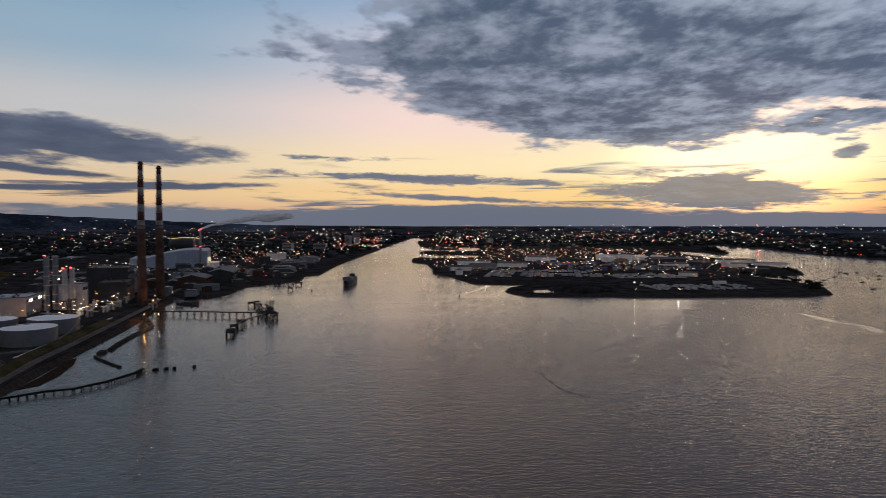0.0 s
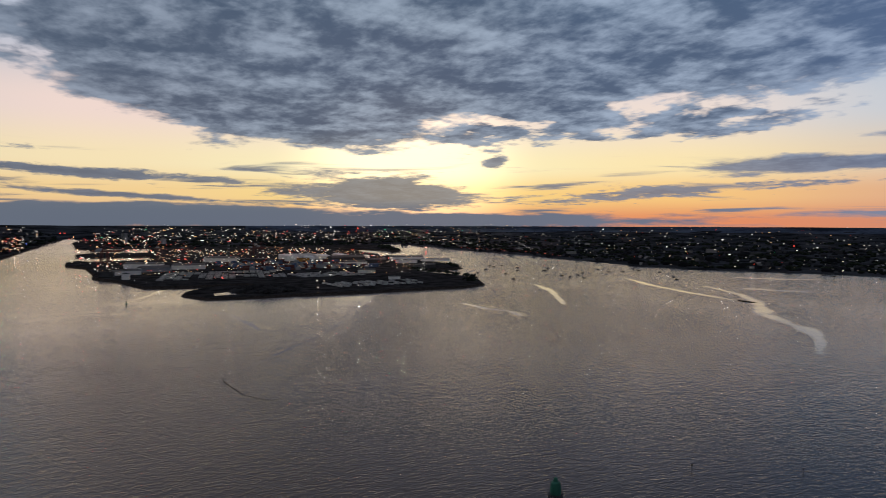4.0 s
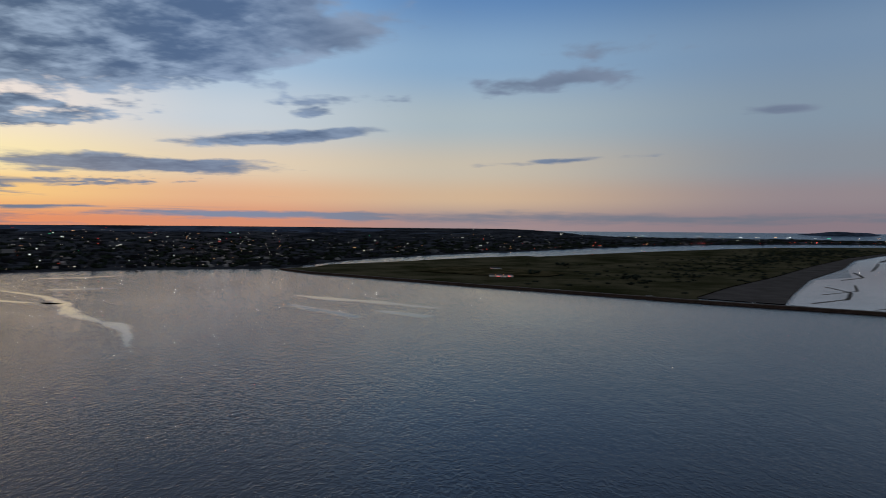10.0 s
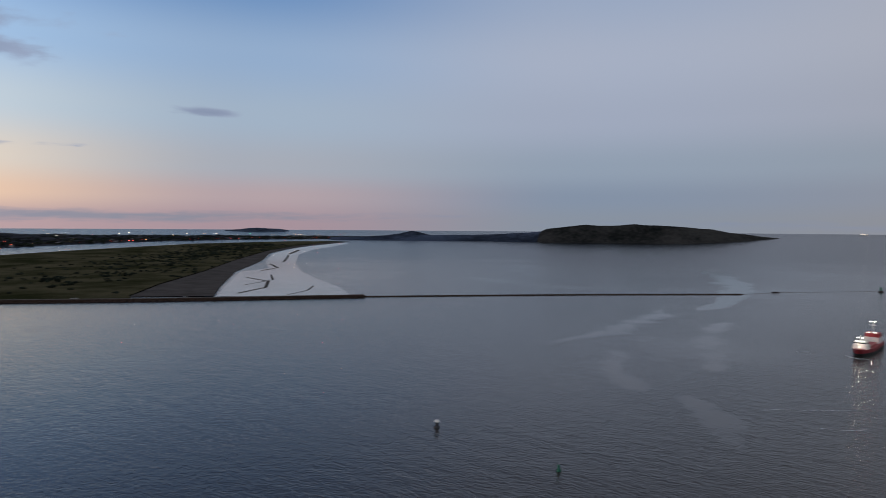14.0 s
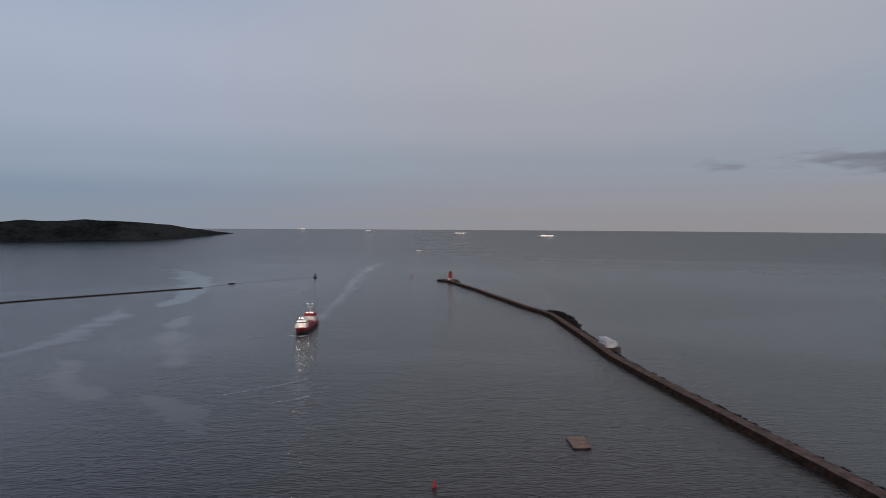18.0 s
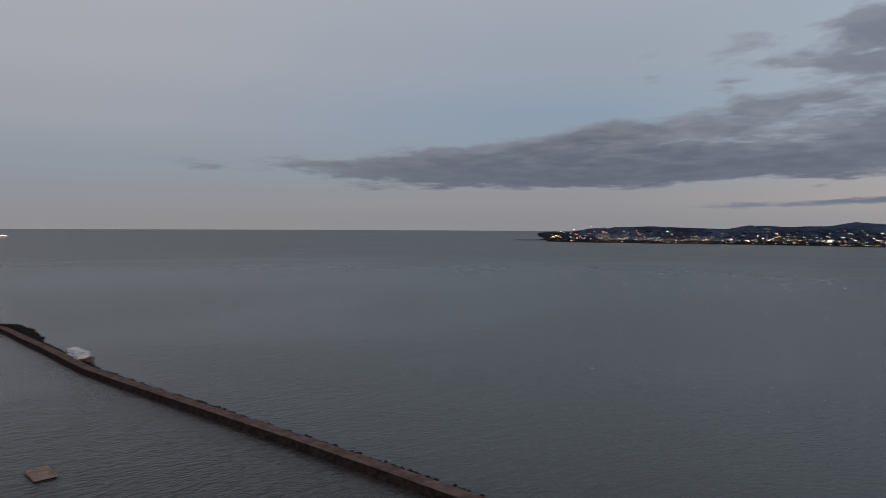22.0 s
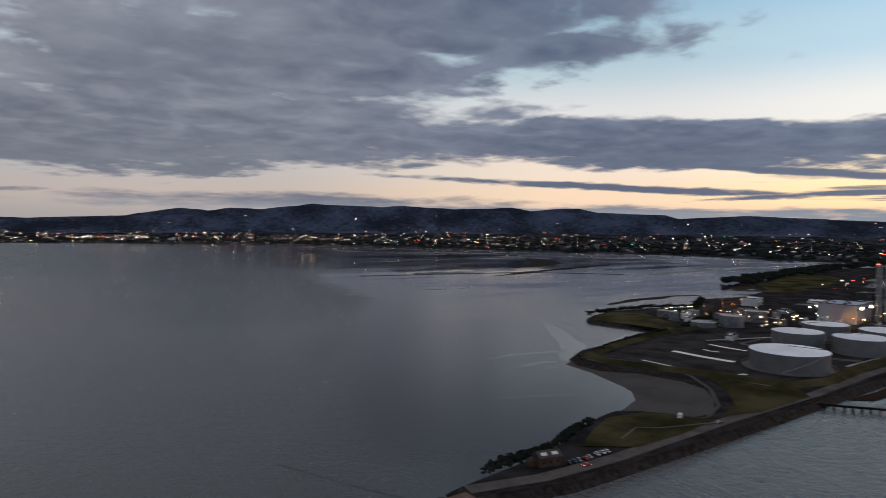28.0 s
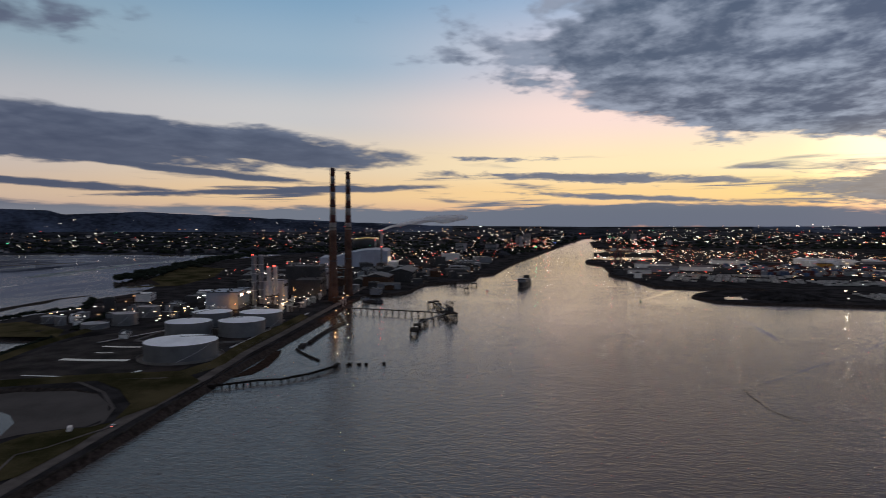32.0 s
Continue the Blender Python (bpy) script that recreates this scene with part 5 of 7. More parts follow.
# ---- the power station peninsula ----
def chimney(x, y, high):
    m = pose(x, y, 4)
    t = thing("chimney", m, "tall tapering concrete chimney with red and white bands", "chimney", "twin chimneys")
    radius = lambda h: 7.6 - 4.1 * (h / high) ** 0.9
    cut = high * 0.535
    bm = bmesh.new()
    turned(bm, [(radius(h), h) for h in np.linspace(0, cut, 14)], 32)
    part("shaft", bm, STACK, t, "bare brown weathered concrete shaft", True)
    n = 8
    for i in range(n):
        a, b = cut + (high - cut) * i / n, cut + (high - cut) * (i + 1) / n
        bm = bmesh.new()
        turned(bm, [(radius(a), a), (radius(b), b)], 32)
        part("band", bm, BANDRED if i % 2 else BANDWHITE, t, "faded red painted band" if i % 2 else "faded white painted band", True)
    for h in (0.3, 0.55, 0.72, 0.86, 0.985):
        bm = bmesh.new()
        turned(bm, [(radius(h * high) + 0.1, h * high), (radius(h * high) + 1.1, h * high + 0.3), (radius(h * high) + 1.1, h * high + 1.4), (radius(h * high) + 0.1, h * high + 1.5)], 28)
        part("gallery", bm, DARKSTEEL, t, "dark steel walkway ring")
    bm = bmesh.new()
    turned(bm, [(3.1, high), (3.1, high + 1.2), (2.6, high + 1.2), (2.6, high + 0.2)], 24)
    part("rim", bm, DARKSTEEL, t)
    bm = bmesh.new()
    for h in np.arange(2, high - 2, 6.0):
        rod(bm, (radius(h) + 0.3, 0.3, h), (radius(h + 6) + 0.3, 0.3, h + 6), 0.12, sides=4)
        rod(bm, (radius(h) + 0.3, -0.3, h), (radius(h + 6) + 0.3, -0.3, h + 6), 0.12, sides=4)
    part("ladder", bm, DARKSTEEL, t)
    return t


chimney(-1000, -354, 209)
chimney(-1073, -352, 209)


def tank(x, y, r, high, roof=ROOFWHITE, shell=TANKGREY, label="grey steel storage tank with a white cone roof", rise=0.1, z=4.06, group="storage tanks", turn=0.0):
    t = thing("storage_tank", pose(x, y, z, 0, 0, turn), label, "tank", group)
    bm = bmesh.new()
    turned(bm, [(r + 0.6, 0), (r + 0.6, 0.5), (r, 0.5), (r, high * 0.33), (r + 0.06, high * 0.34), (r, high * 0.35), (r, high * 0.66), (r + 0.06, high * 0.67), (r, high * 0.68), (r, high - 0.5), (r + 0.25, high - 0.4), (r + 0.25, high)], 56)
    part("shell", bm, shell, t)
    bm = bmesh.new()
    turned(bm, [(r + 0.1, high + 0.02), (r * 0.66, high + r * rise * 0.4), (r * 0.33, high + r * rise * 0.72), (0.5, high + r * rise)], 56)
    part("roof", bm, roof, t, smooth=False)
    bm = bmesh.new()
    for i in range(20):
        a0, a1 = radians(i * 3.2), radians(i * 3.2 + 3.2)
        z0, z1 = high * i / 20, high * (i + 1) / 20
        rod(bm, ((r + 0.9) * math.cos(a0), (r + 0.9) * math.sin(a0), z0 + 0.6), ((r + 0.9) * math.cos(a1), (r + 0.9) * math.sin(a1), z1 + 0.6), 0.22, sides=4)
    part("stair", bm, STEEL, t, "spiral steel stair")
    bm = bmesh.new()
    rod(bm, (0, 0, high + r * rise + 0.1), ((r - 1) * math.cos(2.2), (r - 1) * math.sin(2.2), high + 0.4), 0.35, sides=5)
    part("roof_walk", bm, DARKSTEEL, t, "dark walkway across the roof")
    bm = bmesh.new()
    turned(bm, [(0.8, high + r * rise - 0.2), (0.8, high + r * rise + 1.0), (0.2, high + r * rise + 1.3)], 10)
    part("vent", bm, STEEL, t)
    return t


tank(-557, -348, 32, 15.5, turn=20)
tank(-664, -404, 24, 16, turn=80)
tank(-683, -351, 25, 16, turn=140)
tank(-741, -418, 23, 16, turn=200)
tank(-751, -360, 25, 16, turn=50)
GREYROOF = material("dull_grey_roof", (0.30, 0.30, 0.31), 0.6, 0.2, 0.3)
for x, y, r, h in ((-724, -523, 14, 14), (-790, -535, 13, 14), (-694, -541, 15, 6), (-719, -622, 9, 9), (-750, -600, 7, 10), (-705, -595, 6, 11), (-1320, -529, 8, 10), (-1324, -509, 8, 10), (-1309, -393, 9, 15), (-1313, -371, 9, 15), (-1147, -363, 7, 12)):
    tank(x, y, r, h, GREYROOF, TANKGREY, "plain grey steel tank with a dull roof", 0.05, 4.0, "small tanks")
bm = bmesh.new()
turned(bm, [(37.5, 0), (37.5, 2.2), (37.0, 2.2), (37.0, 0.2)], 64)
part("tank_ring_wall", bm, CONCRETE).matrix_basis = pose(-557, -348, 4.06)
tagged(bpy.data.objects["tank_ring_wall"], "low pale concrete ring wall round the tank", "wall")


def slim_stack(x, y, high, r, label, mat, red=True, legs=False):
    t = thing("flue_stack", pose(x, y, 4), label, "stack", "flue stacks")
    base = 18 if legs else 0
    bm = bmesh.new()
    turned(bm, [(r, base)] + [(r, h) for h in np.linspace(base + 6, high, 10)], 20)
    part("flue", bm, mat, t, smooth=False)
    for h in np.linspace(base + 8, high - 2, 6):
        bm = bmesh.new()
        turned(bm, [(r, h), (r + 0.5, h + 0.1), (r + 0.5, h + 0.7), (r, h + 0.8)], 20)
        part("stiffener_ring", bm, STEEL, t)
    if legs:
        bm = bmesh.new()
        for sx in (-1, 1):
            for sy in (-1, 1):
                rod(bm, (sx * r * 1.6, sy * r * 1.6, 0), (sx * r, sy * r, base + 2), 0.45, sides=6)
                rod(bm, (sx * r * 1.6, sy * r * 1.6, 0), (-sx * r, sy * r, base), 0.25, sides=5)
        part("support_frame", bm, DARKSTEEL, t)
        bm = bmesh.new()
        turned(bm, [(r * 1.9, base - 1), (r * 1.9, base), (r, base + 0.2)], 16)
        part("platform", bm, DARKSTEEL, t)
    if red:
        bm = bmesh.new()
        bmesh.ops.create_icosphere(bm, subdivisions=1, radius=1.1, matrix=Matrix.Translation((r + 0.6, 0, high + 0.6)))
        part("warning_light", bm, LAMP["red"], t, "red aircraft warning light")
    return t


slim_stack(-932, -455, 75, 3.4, "tall plain grey steel flue stack", CLAD)
slim_stack(-946, -450, 75, 3.4, "tall plain grey steel flue stack", CLAD, False)
slim_stack(-896, -415, 60, 3.0, "silver ribbed flue stack on a steel frame", STEEL, True, True)
slim_stack(-911, -412, 60, 3.0, "silver ribbed flue stack on a steel frame", STEEL, True, True)


def hall(name, x, y, sx, sy, high, turn, mat, label, roof="flat", z=4.0, bays=0, lit=None, category="building"):
    """An industrial hall: ribbed walls, a roof with a parapet or a ridge, doors and louvre windows."""
    t = thing(name, pose(x, y, z, 0, 0, turn), label, category)
    bm = bmesh.new()
    box(bm, 0, 0, 0, sx, sy, high)
    n = max(4, int(sx / 3))
    for i in range(n + 1):
        for s in (-1, 1):
            box(bm, -sx / 2 + sx * i / n, s * sy / 2, 0, 0.35, 0.3, high)
    m = max(3, int(sy / 3))
    for i in range(m + 1):
        for s in (-1, 1):
            box(bm, s * sx / 2, -sy / 2 + sy * i / m, 0, 0.3, 0.35, high)
    part("wall", bm, mat, t)
    bm = bmesh.new()
    if roof == "ridge":
        gable(bm, 0, 0, 0, sx + 1, sy + 1, high, high + sy * 0.13)
    else:
        for s in (-1, 1):
            box(bm, 0, s * (sy / 2 - 0.2), high + 0.01, sx, 0.4, 0.9)
            box(bm, s * (sx / 2 - 0.2), 0, high + 0.01, 0.4, sy - 0.8, 0.9)
        for i in range(max(1, int(sx * sy / 500))):
            box(bm, random.uniform(-0.35, 0.35) * sx, random.uniform(-0.35, 0.35) * sy, high, random.uniform(2, 5), random.uniform(2, 4), random.uniform(1, 2.5))
    part("roof", bm, SLATE if roof == "ridge" else DARKCLAD, t)
    for i in range(bays):
        bm = bmesh.new()
        box(bm, -sx / 2 + sx * (i + 0.5) / bays, sy / 2 + 0.1, 0, min(5, sx / bays * 0.6), 0.3, min(5.0, high * 0.6))
        part("door", bm, DARKSTEEL, t, "closed dark roller door")
        bm = bmesh.new()
        box(bm, -sx / 2 + sx * (i + 0.5) / bays, sy / 2 + 0.08, high * 0.74, sx / bays * 0.7, 0.3, high * 0.12)
        part("window", bm, LAMP[lit] if lit and i % 3 == 0 else GLASS, t, "lit strip window" if lit and i % 3 == 0 else "dark strip window")
    return t


hall("turbine_hall", -902, -481, 60, 45, 24, 10, PALECLAD, "pale grey ribbed turbine hall", bays=5, lit="warm")
hall("boiler_house", -951, -429, 26, 30, 36, 10, PALECLAD, "tall pale grey boiler house", bays=2)
hall("power_station", -1108, -441, 62, 60, 48, 12, DARKCLAD, "huge dark disused power station block", bays=5)
hall("power_station_annex", -1055, -411, 70, 40, 30, 12, DARKCLAD, "lower dark wing of the power station", bays=6)
hall("station_block", -1194, -456, 60, 50, 36, 12, CLAD, "grey stepped rear block of the station", bays=4)
hall("chimney_house", -989, -342, 26, 11, 7, 8, BRICK, "small reddish brick house at the chimney foot", bays=3, lit="amber")
hall("river_shed", -1108, -313, 26, 16, 10, 4, CLAD, "small grey river pump house", bays=2)
hall("old_works", -1392, -327, 120, 50, 22, 5, DARKCLAD, "long dark ruined brick works", "ridge", bays=8)
hall("old_works_wing", -1273, -353, 70, 50, 18, 5, BRICK, "dark brick wing of the old works", "ridge", bays=5)
hall("sewage_hall", -1530, -557, 150, 60, 14, 18, CLAD, "low pale treatment works hall", bays=8, lit="white")
hall("sewage_hall_low", -1416, -682, 160, 40, 9, 18, DARKCLAD, "long low treatment works shed", bays=8, lit="white")
hall("white_store", -951, -648, 34, 22, 12, 20, WHITE, "white flat-roofed store building", bays=3)
hall("office_block", -738, -601, 26, 12, 8, 35, WHITE, "small white two-storey site office", bays=5)
hall("site_cabin", -716, -580, 20, 9, 5, 35, WHITE, "white site cabin by the tank yard", bays=4)
hall("black_tower", -815, -611, 16, 14, 20, 30, DARKCLAD, "dark square cooling tower block", bays=2)
hall("pump_shed", -641, -464, 22, 8, 5, 25, WHITE, "white pump shed beside the bund", bays=3)
hall("bund_shed", -657, -476, 14, 8, 4, 25, CLAD, "pale shed beside the bund", bays=2)
for i, (x, y, sx, sy, h) in enumerate(((-832, -515, 22, 14, 9), (-865, -543, 30, 16, 8), (-896, -561, 18, 12, 7), (-777, -578, 20, 12, 6), (-849, -594, 26, 12, 7), (-959, -568, 36, 20, 9), (-1021, -585, 40, 22, 10), (-1057, -533, 30, 20, 12), (-1581, -437, 60, 40, 12), (-1697, -392, 70, 40, 11), (-1679, -247, 80, 40, 12), (-1800, -251, 60, 36, 14), (-1932, -265, 90, 40, 13), (-2093, -230, 80, 40, 16), (-1647, -670, 90, 40, 8), (-1790, -740, 70, 40, 8), (-1589, -770, 100, 36, 6), (-2183, -346, 60, 60, 22), (-1864, -327, 30, 30, 26))):
    hall("works_building", x, y, sx, sy, h, random.uniform(5, 25), random.choice((CLAD, DARKCLAD, CLAD, WHITE)), random.choice(("grey clad works building in the yard", "plain flat-roofed works shed", "ribbed steel store shed")), bays=4, lit=random.choice((None, "warm", "white")))


for _ in range(150):
    x, y = random.uniform(-1900, -1080), random.uniform(-640, -200)
    if not inside(x, y, NORTH_BANK + RIVER_SIDE + WEST_END + SOUTH_SHORE) or off_line(x, y, ROAD_LINE) < 22 or -1130 < x and y > -520 or off_line(x, y, RIVER_SIDE) < 26:
        continue
    hall("works_building", x, y, random.uniform(18, 50), random.uniform(12, 26), random.uniform(6, 16), random.choice((8, 12, 98, 20)), random.choice((DARKCLAD, DARKCLAD, CLAD, BRICK)), random.choice(("dark clad works building by the river", "grey flat-roofed riverside shed", "old brick store near the quay")), random.choice(("flat", "flat", "ridge")), bays=2, lit=random.choice((None, "warm", "white")))


def incinerator():
    """A long building whose ribbed shell leans in and slopes down to one end."""
    t = thing("waste_plant", pose(-1830, -570, 4, 0, 0, 278), "large pale waste plant with a sloping shell and twin stacks", "building")
    long, wide = 193, 99
    for i in range(10):
        a, b = -long / 2 + long * i / 10, -long / 2 + long * (i + 1) / 10
        ha, hb = 30 + 22 * math.sin(math.pi * min(1, (i + 4) / 12)), 30 + 22 * math.sin(math.pi * min(1, (i + 5) / 12))
        bm = bmesh.new()
        p = [bm.verts.new(c) for c in ((a, -wide / 2, 0), (b, -wide / 2, 0), (b, wide / 2, 0), (a, wide / 2, 0), (a, -wide / 2 + 9, ha), (b, -wide / 2 + 9, hb), (b, wide / 2 - 16, hb - 4), (a, wide / 2 - 16, ha - 4))]
        for q in ((0, 1, 5, 4), (1, 2, 6, 5), (2, 3, 7, 6), (3, 0, 4, 7), (4, 5, 6, 7), (3, 2, 1, 0)):
            bm.faces.new([p[k] for k in q])
        bmesh.ops.bevel(bm, geom=bm.edges[:], offset=0.25, segments=1, affect="EDGES")
        part("shell_panel", bm, PALECLAD, t)
    bm = bmesh.new()
    box(bm, -long / 2 - 1.0, 0, 1, 1.5, wide * 0.62, 26, taper=0.8)
    part("glazed_end", bm, glow("lit_glazing", (1.0, 0.80, 0.52), 0.75), t, "brightly lit glazed gable")
    bm = bmesh.new()
    box(bm, -long / 2 - 14, 5, 0, 24, wide * 0.9, 14)
    part("tipping_hall", bm, WHITE, t)
    for y in (-4, 4):
        bm = bmesh.new()
        turned(bm, [(2.3, 0), (2.3, 50), (2.0, 104)], 18, -long / 2 + 14, 62 + y)
        s = part("stack", bm, CLAD, t, "slender pale stack", True)
        for h in (58, 103):
            bm = bmesh.new()
            bmesh.ops.create_icosphere(bm, subdivisions=1, radius=2.0, matrix=Matrix.Translation((-long / 2 + 14, 64.5 + y, h)))
            part("warning_light", bm, LAMP["red"], s, "red aircraft warning light")
    return t


incinerator()


def plume():
    """Steam that rises, bends over and drifts: a lumpy tube that widens."""
    v, f, sides, rings = [], [], 20, 46
    for i in range(rings):
        k = i / (rings - 1)
        w = (1.6 + 17 * k ** 0.8) * (1.0 if k < 0.85 else max(0.03, (1 - k) / 0.15) ** 0.5)
        mid = Vector((-1780 - 130 * k, -481 + 225 * k, 108 + 30 * (1 - math.exp(-3 * k)) + 8 * k + 5 * noise.noise(Vector((k * 6, 0, 0))) * k))
        for j in range(sides):
            a = 2 * math.pi * j / sides
            p = Vector((0.4 * math.cos(a), math.cos(a), 0.62 * math.sin(a)))
            lump = 1 + 0.75 * noise.noise(Vector((k * 11, math.cos(a) * 1.3, math.sin(a) * 1.3))) + 0.35 * noise.noise(Vector((k * 26, math.cos(a) * 3, math.sin(a) * 3)))
            v.append(mid + p * w * lump)
        if i:
            f += [((i - 1) * sides + j, (i - 1) * sides + (j + 1) % sides, i * sides + (j + 1) % sides, i * sides + j) for j in range(sides)]
    mesh_of("steam_plume", v, f, STEAM, smooth=True, kind="stuff", label="drifting plume of pale steam from the stack", category="steam")


plume()


def stadium():
    m = far(-3183, -926, 4)
    t = thing("stadium", pose(m.x, m.y, m.z, 0, 0, 20), "far rounded stadium with a lit roof edge", "stadium")
    bm = bmesh.new()
    rings = [(62, 0), (66, 16), (63, 30), (54, 40), (40, 45), (20, 47)]
    turned(bm, rings, 40)
    for v in bm.verts:
        v.co.z *= 1 + 0.16 * v.co.x / 62
    part("bowl", bm, DARKCLAD, t, smooth=True)
    bm = bmesh.new()
    for i in range(26):
        a, b = radians(-90 + i * 7), radians(-83 + i * 7)
        rod(bm, (56 * math.cos(a), 56 * math.sin(a), 40 + 7 * math.cos(a)), (56 * math.cos(b), 56 * math.sin(b), 40 + 7 * math.cos(b)), 0.8, sides=5)
    part("roof_edge", bm, glow("roof_edge_light", (1.0, 0.75, 0.3), 1.2), t, "warm lit roof edge")
    return t


stadium()


# ---- jetties, piers and works in the river ----
def piled_deck(name, line, wide, z, mat, label, category="jetty", step=9.0, pile=0.5, rail=True, group=""):
    """A deck on pairs of piles, with a cross head at each pair and a handrail."""
    t = thing(name, pose(0, 0, 0), label, category, group)
    pts = along(line, step) + [(*line[-1], along(line, step)[-1][2])]
    ribbon("deck", [(x, y) for x, y, _ in pts], wide, z, mat, kind="", thick=0.8, parent=t)
    for x, y, a in pts:
        c, s = -math.sin(radians(a)), math.cos(radians(a))
        for k in (-1, 1):
            bm = bmesh.new()
            rod(bm, (x + c * k * wide * 0.42, y + s * k * wide * 0.42, -2), (x + c * k * wide * 0.42, y + s * k * wide * 0.42, z - 0.75), pile, sides=7)
            part("pile", bm, TIMBER, t)
        bm = bmesh.new()
        box(bm, x, y, z - 1.5, 0.9, wide, 0.72, a)
        part("crosshead", bm, DARKCON, t)
    if rail:
        bm = bmesh.new()
        for (x, y, a), (x2, y2, _) in zip(pts, pts[1:]):
            for k in (-1, 1):
                c, s = -math.sin(radians(a)) * k * wide * 0.47, math.cos(radians(a)) * k * wide * 0.47
                rod(bm, (x + c, y + s, z + 1.1), (x2 + c, y2 + s, z + 1.1), 0.07, sides=4)
                rod(bm, (x + c, y + s, z), (x + c, y + s, z + 1.1), 0.07, sides=4)
        part("handrail", bm, DARKSTEEL, t)
    return t


def dolphin(x, y, size, z, turn=0.0, group="mooring dolphins"):
    t = thing("mooring_dolphin", pose(x, y, 0, 0, 0, turn), "dark concrete mooring dolphin on piles", "dolphin", group)
    bm = bmesh.new()
    box(bm, 0, 0, z - 1.8, size, size, 1.8)
    bmesh.ops.bevel(bm, geom=bm.edges[:], offset=0.15, segments=1, affect="EDGES")
    part("cap", bm, DARKCON, t)
    for i in (-1, 0, 1):
        for j in (-1, 1):
            bm = bmesh.new()
            rod(bm, (i * size * 0.44, j * size * 0.44, -2), (i * size * 0.36, j * size * 0.38, z - 1.7), 0.55, sides=7)
            part("pile", bm, TIMBER, t)
    bm = bmesh.new()
    turned(bm, [(0.5, z), (0.35, z + 0.5), (0.6, z + 1.0)], 10)
    part("bollard", bm, DARKSTEEL, t)
    return t


piled_deck("fuel_jetty", [(-907, -308), (-895, -241), (-880, -164)], 4.5, 6.0, DARKCON, "long fuel jetty on slender piles", step=10)
piled_deck("loading_jetty", [(-892, -156), (-867, -143)], 16, 7.0, DARKCON, "broad jetty head with loading gear", step=8, pile=0.8)
piled_deck("jetty_walkway", [(-867, -153), (-814, -167), (-778, -170)], 2.2, 6.4, DARKSTEEL, "narrow steel walkway to the dolphins", step=17)
piled_deck("jetty_walkway_west", [(-892, -151), (-949, -175), (-985, -185)], 2.2, 6.4, DARKSTEEL, "narrow steel walkway to the west dolphins", step=18)
for x, y, s in ((-810, -171, 9), (-795, -170, 8), (-771, -171, 9), (-741, -168, 10), (-727, -166, 9), (-972, -180, 9), (-993, -195, 10), (-1007, -189, 8), (-854, -137, 6)):
    dolphin(x, y, s, 6.4, 15)
dolphin(-1221, -169, 9, 6, 5)


def loading_arm(x, y, lean):
    t = thing("oil_crane", pose(x, y, 7.0, 0, 0, lean), "dark hinged steel oil crane on the jetty", "crane", "oil cranes")
    bm = bmesh.new()
    rod(bm, (0, 0, 0), (0, 0, 9), 0.5)
    part("riser", bm, DARKSTEEL, t)
    bm = bmesh.new()
    rod(bm, (0, 0, 9), (4, 0, 15), 0.35)
    part("inboard_arm", bm, DARKSTEEL, t)
    bm = bmesh.new()
    rod(bm, (4, 0, 15), (1.6, 0.4, 4), 0.3)
    part("outboard_arm", bm, DARKSTEEL, t)
    bm = bmesh.new()
    box(bm, -2.2, 0, 7.4, 2.2, 1.2, 1.6)
    part("counterweight", bm, DARKSTEEL, t)


for i in range(4):
    loading_arm(-888 + i * 5, -155 + i * 3.2, 30 + i * 35)
hall("jetty_cabin", -881, -148, 8, 6, 5, 30, DARKCLAD, "small dark control cabin on the jetty head", z=7.0, bays=1, lit="red")
piled_deck("old_jetty", [(-1365, -282), (-1335, -262), (-1327, -178)], 4.0, 5.0, DARKCON, "old concrete river jetty on piles", step=9)
dolphin(-1325, -167, 13, 6, 0)
piled_deck("arc_pier", [(-464, -272), (-475, -258), (-489, -242), (-496, -225), (-517, -210), (-545, -199), (-561, -199)], 3.4, 3.0, TIMBER, "curved dark timber pier round the outfall", "pier", 6.0, 0.45)
for i, (x, y) in enumerate(((-564, -190), (-567, -182), (-569, -176), (-574, -161))):
    bm = bmesh.new()
    box(bm, 0, 0, -1, 3.2 - 0.3 * i, 4.5 - 0.6 * i, 3.0, 10 * i, 0.9)
    bmesh.ops.bevel(bm, geom=bm.edges[:], offset=0.2, segments=1, affect="EDGES")
    ob = part("pier_stump", bm, TIMBER)
    ob.matrix_basis = pose(x, y, 0)
    tagged(ob, "broken dark timber pier stump in the water", "stump", "pier stumps")


def slab_wall(name, line, wide, z, label):
    ob = ribbon(name, fine(line, 6), wide, z, DARKCON, kind="", label=label, category="breakwater", thick=z + 1.5)
    return ob


slab_wall("breakwater", [(-859, -298), (-801, -272), (-743, -272), (-694, -268), (-655, -263)], 4.0, 2.2, "dark concrete breakwater round the outfall basin")
slab_wall("breakwater_block", [(-649, -266), (-636, -264)], 6.0, 2.6, "square dark block ending the breakwater")
slab_wall("breakwater_spur", [(-627, -265), (-617, -259), (-594, -239), (-577, -223)], 2.2, 1.4, "thin dark spur wall in the outfall basin")
sheet("mud_bank", [(-504, -271), (-550, -273), (-613, -282), (-621, -278), (-591, -268), (-549, -260), (-518, -260)], WEED, 0.35, 15, label="dark mud bank below the quay", category="mud")
hall("quay_barge", -1026, -297, 42, 12, 4, 50, DARKSTEEL, "long dark barge moored at the quay", z=-0.6, bays=0, category="barge")
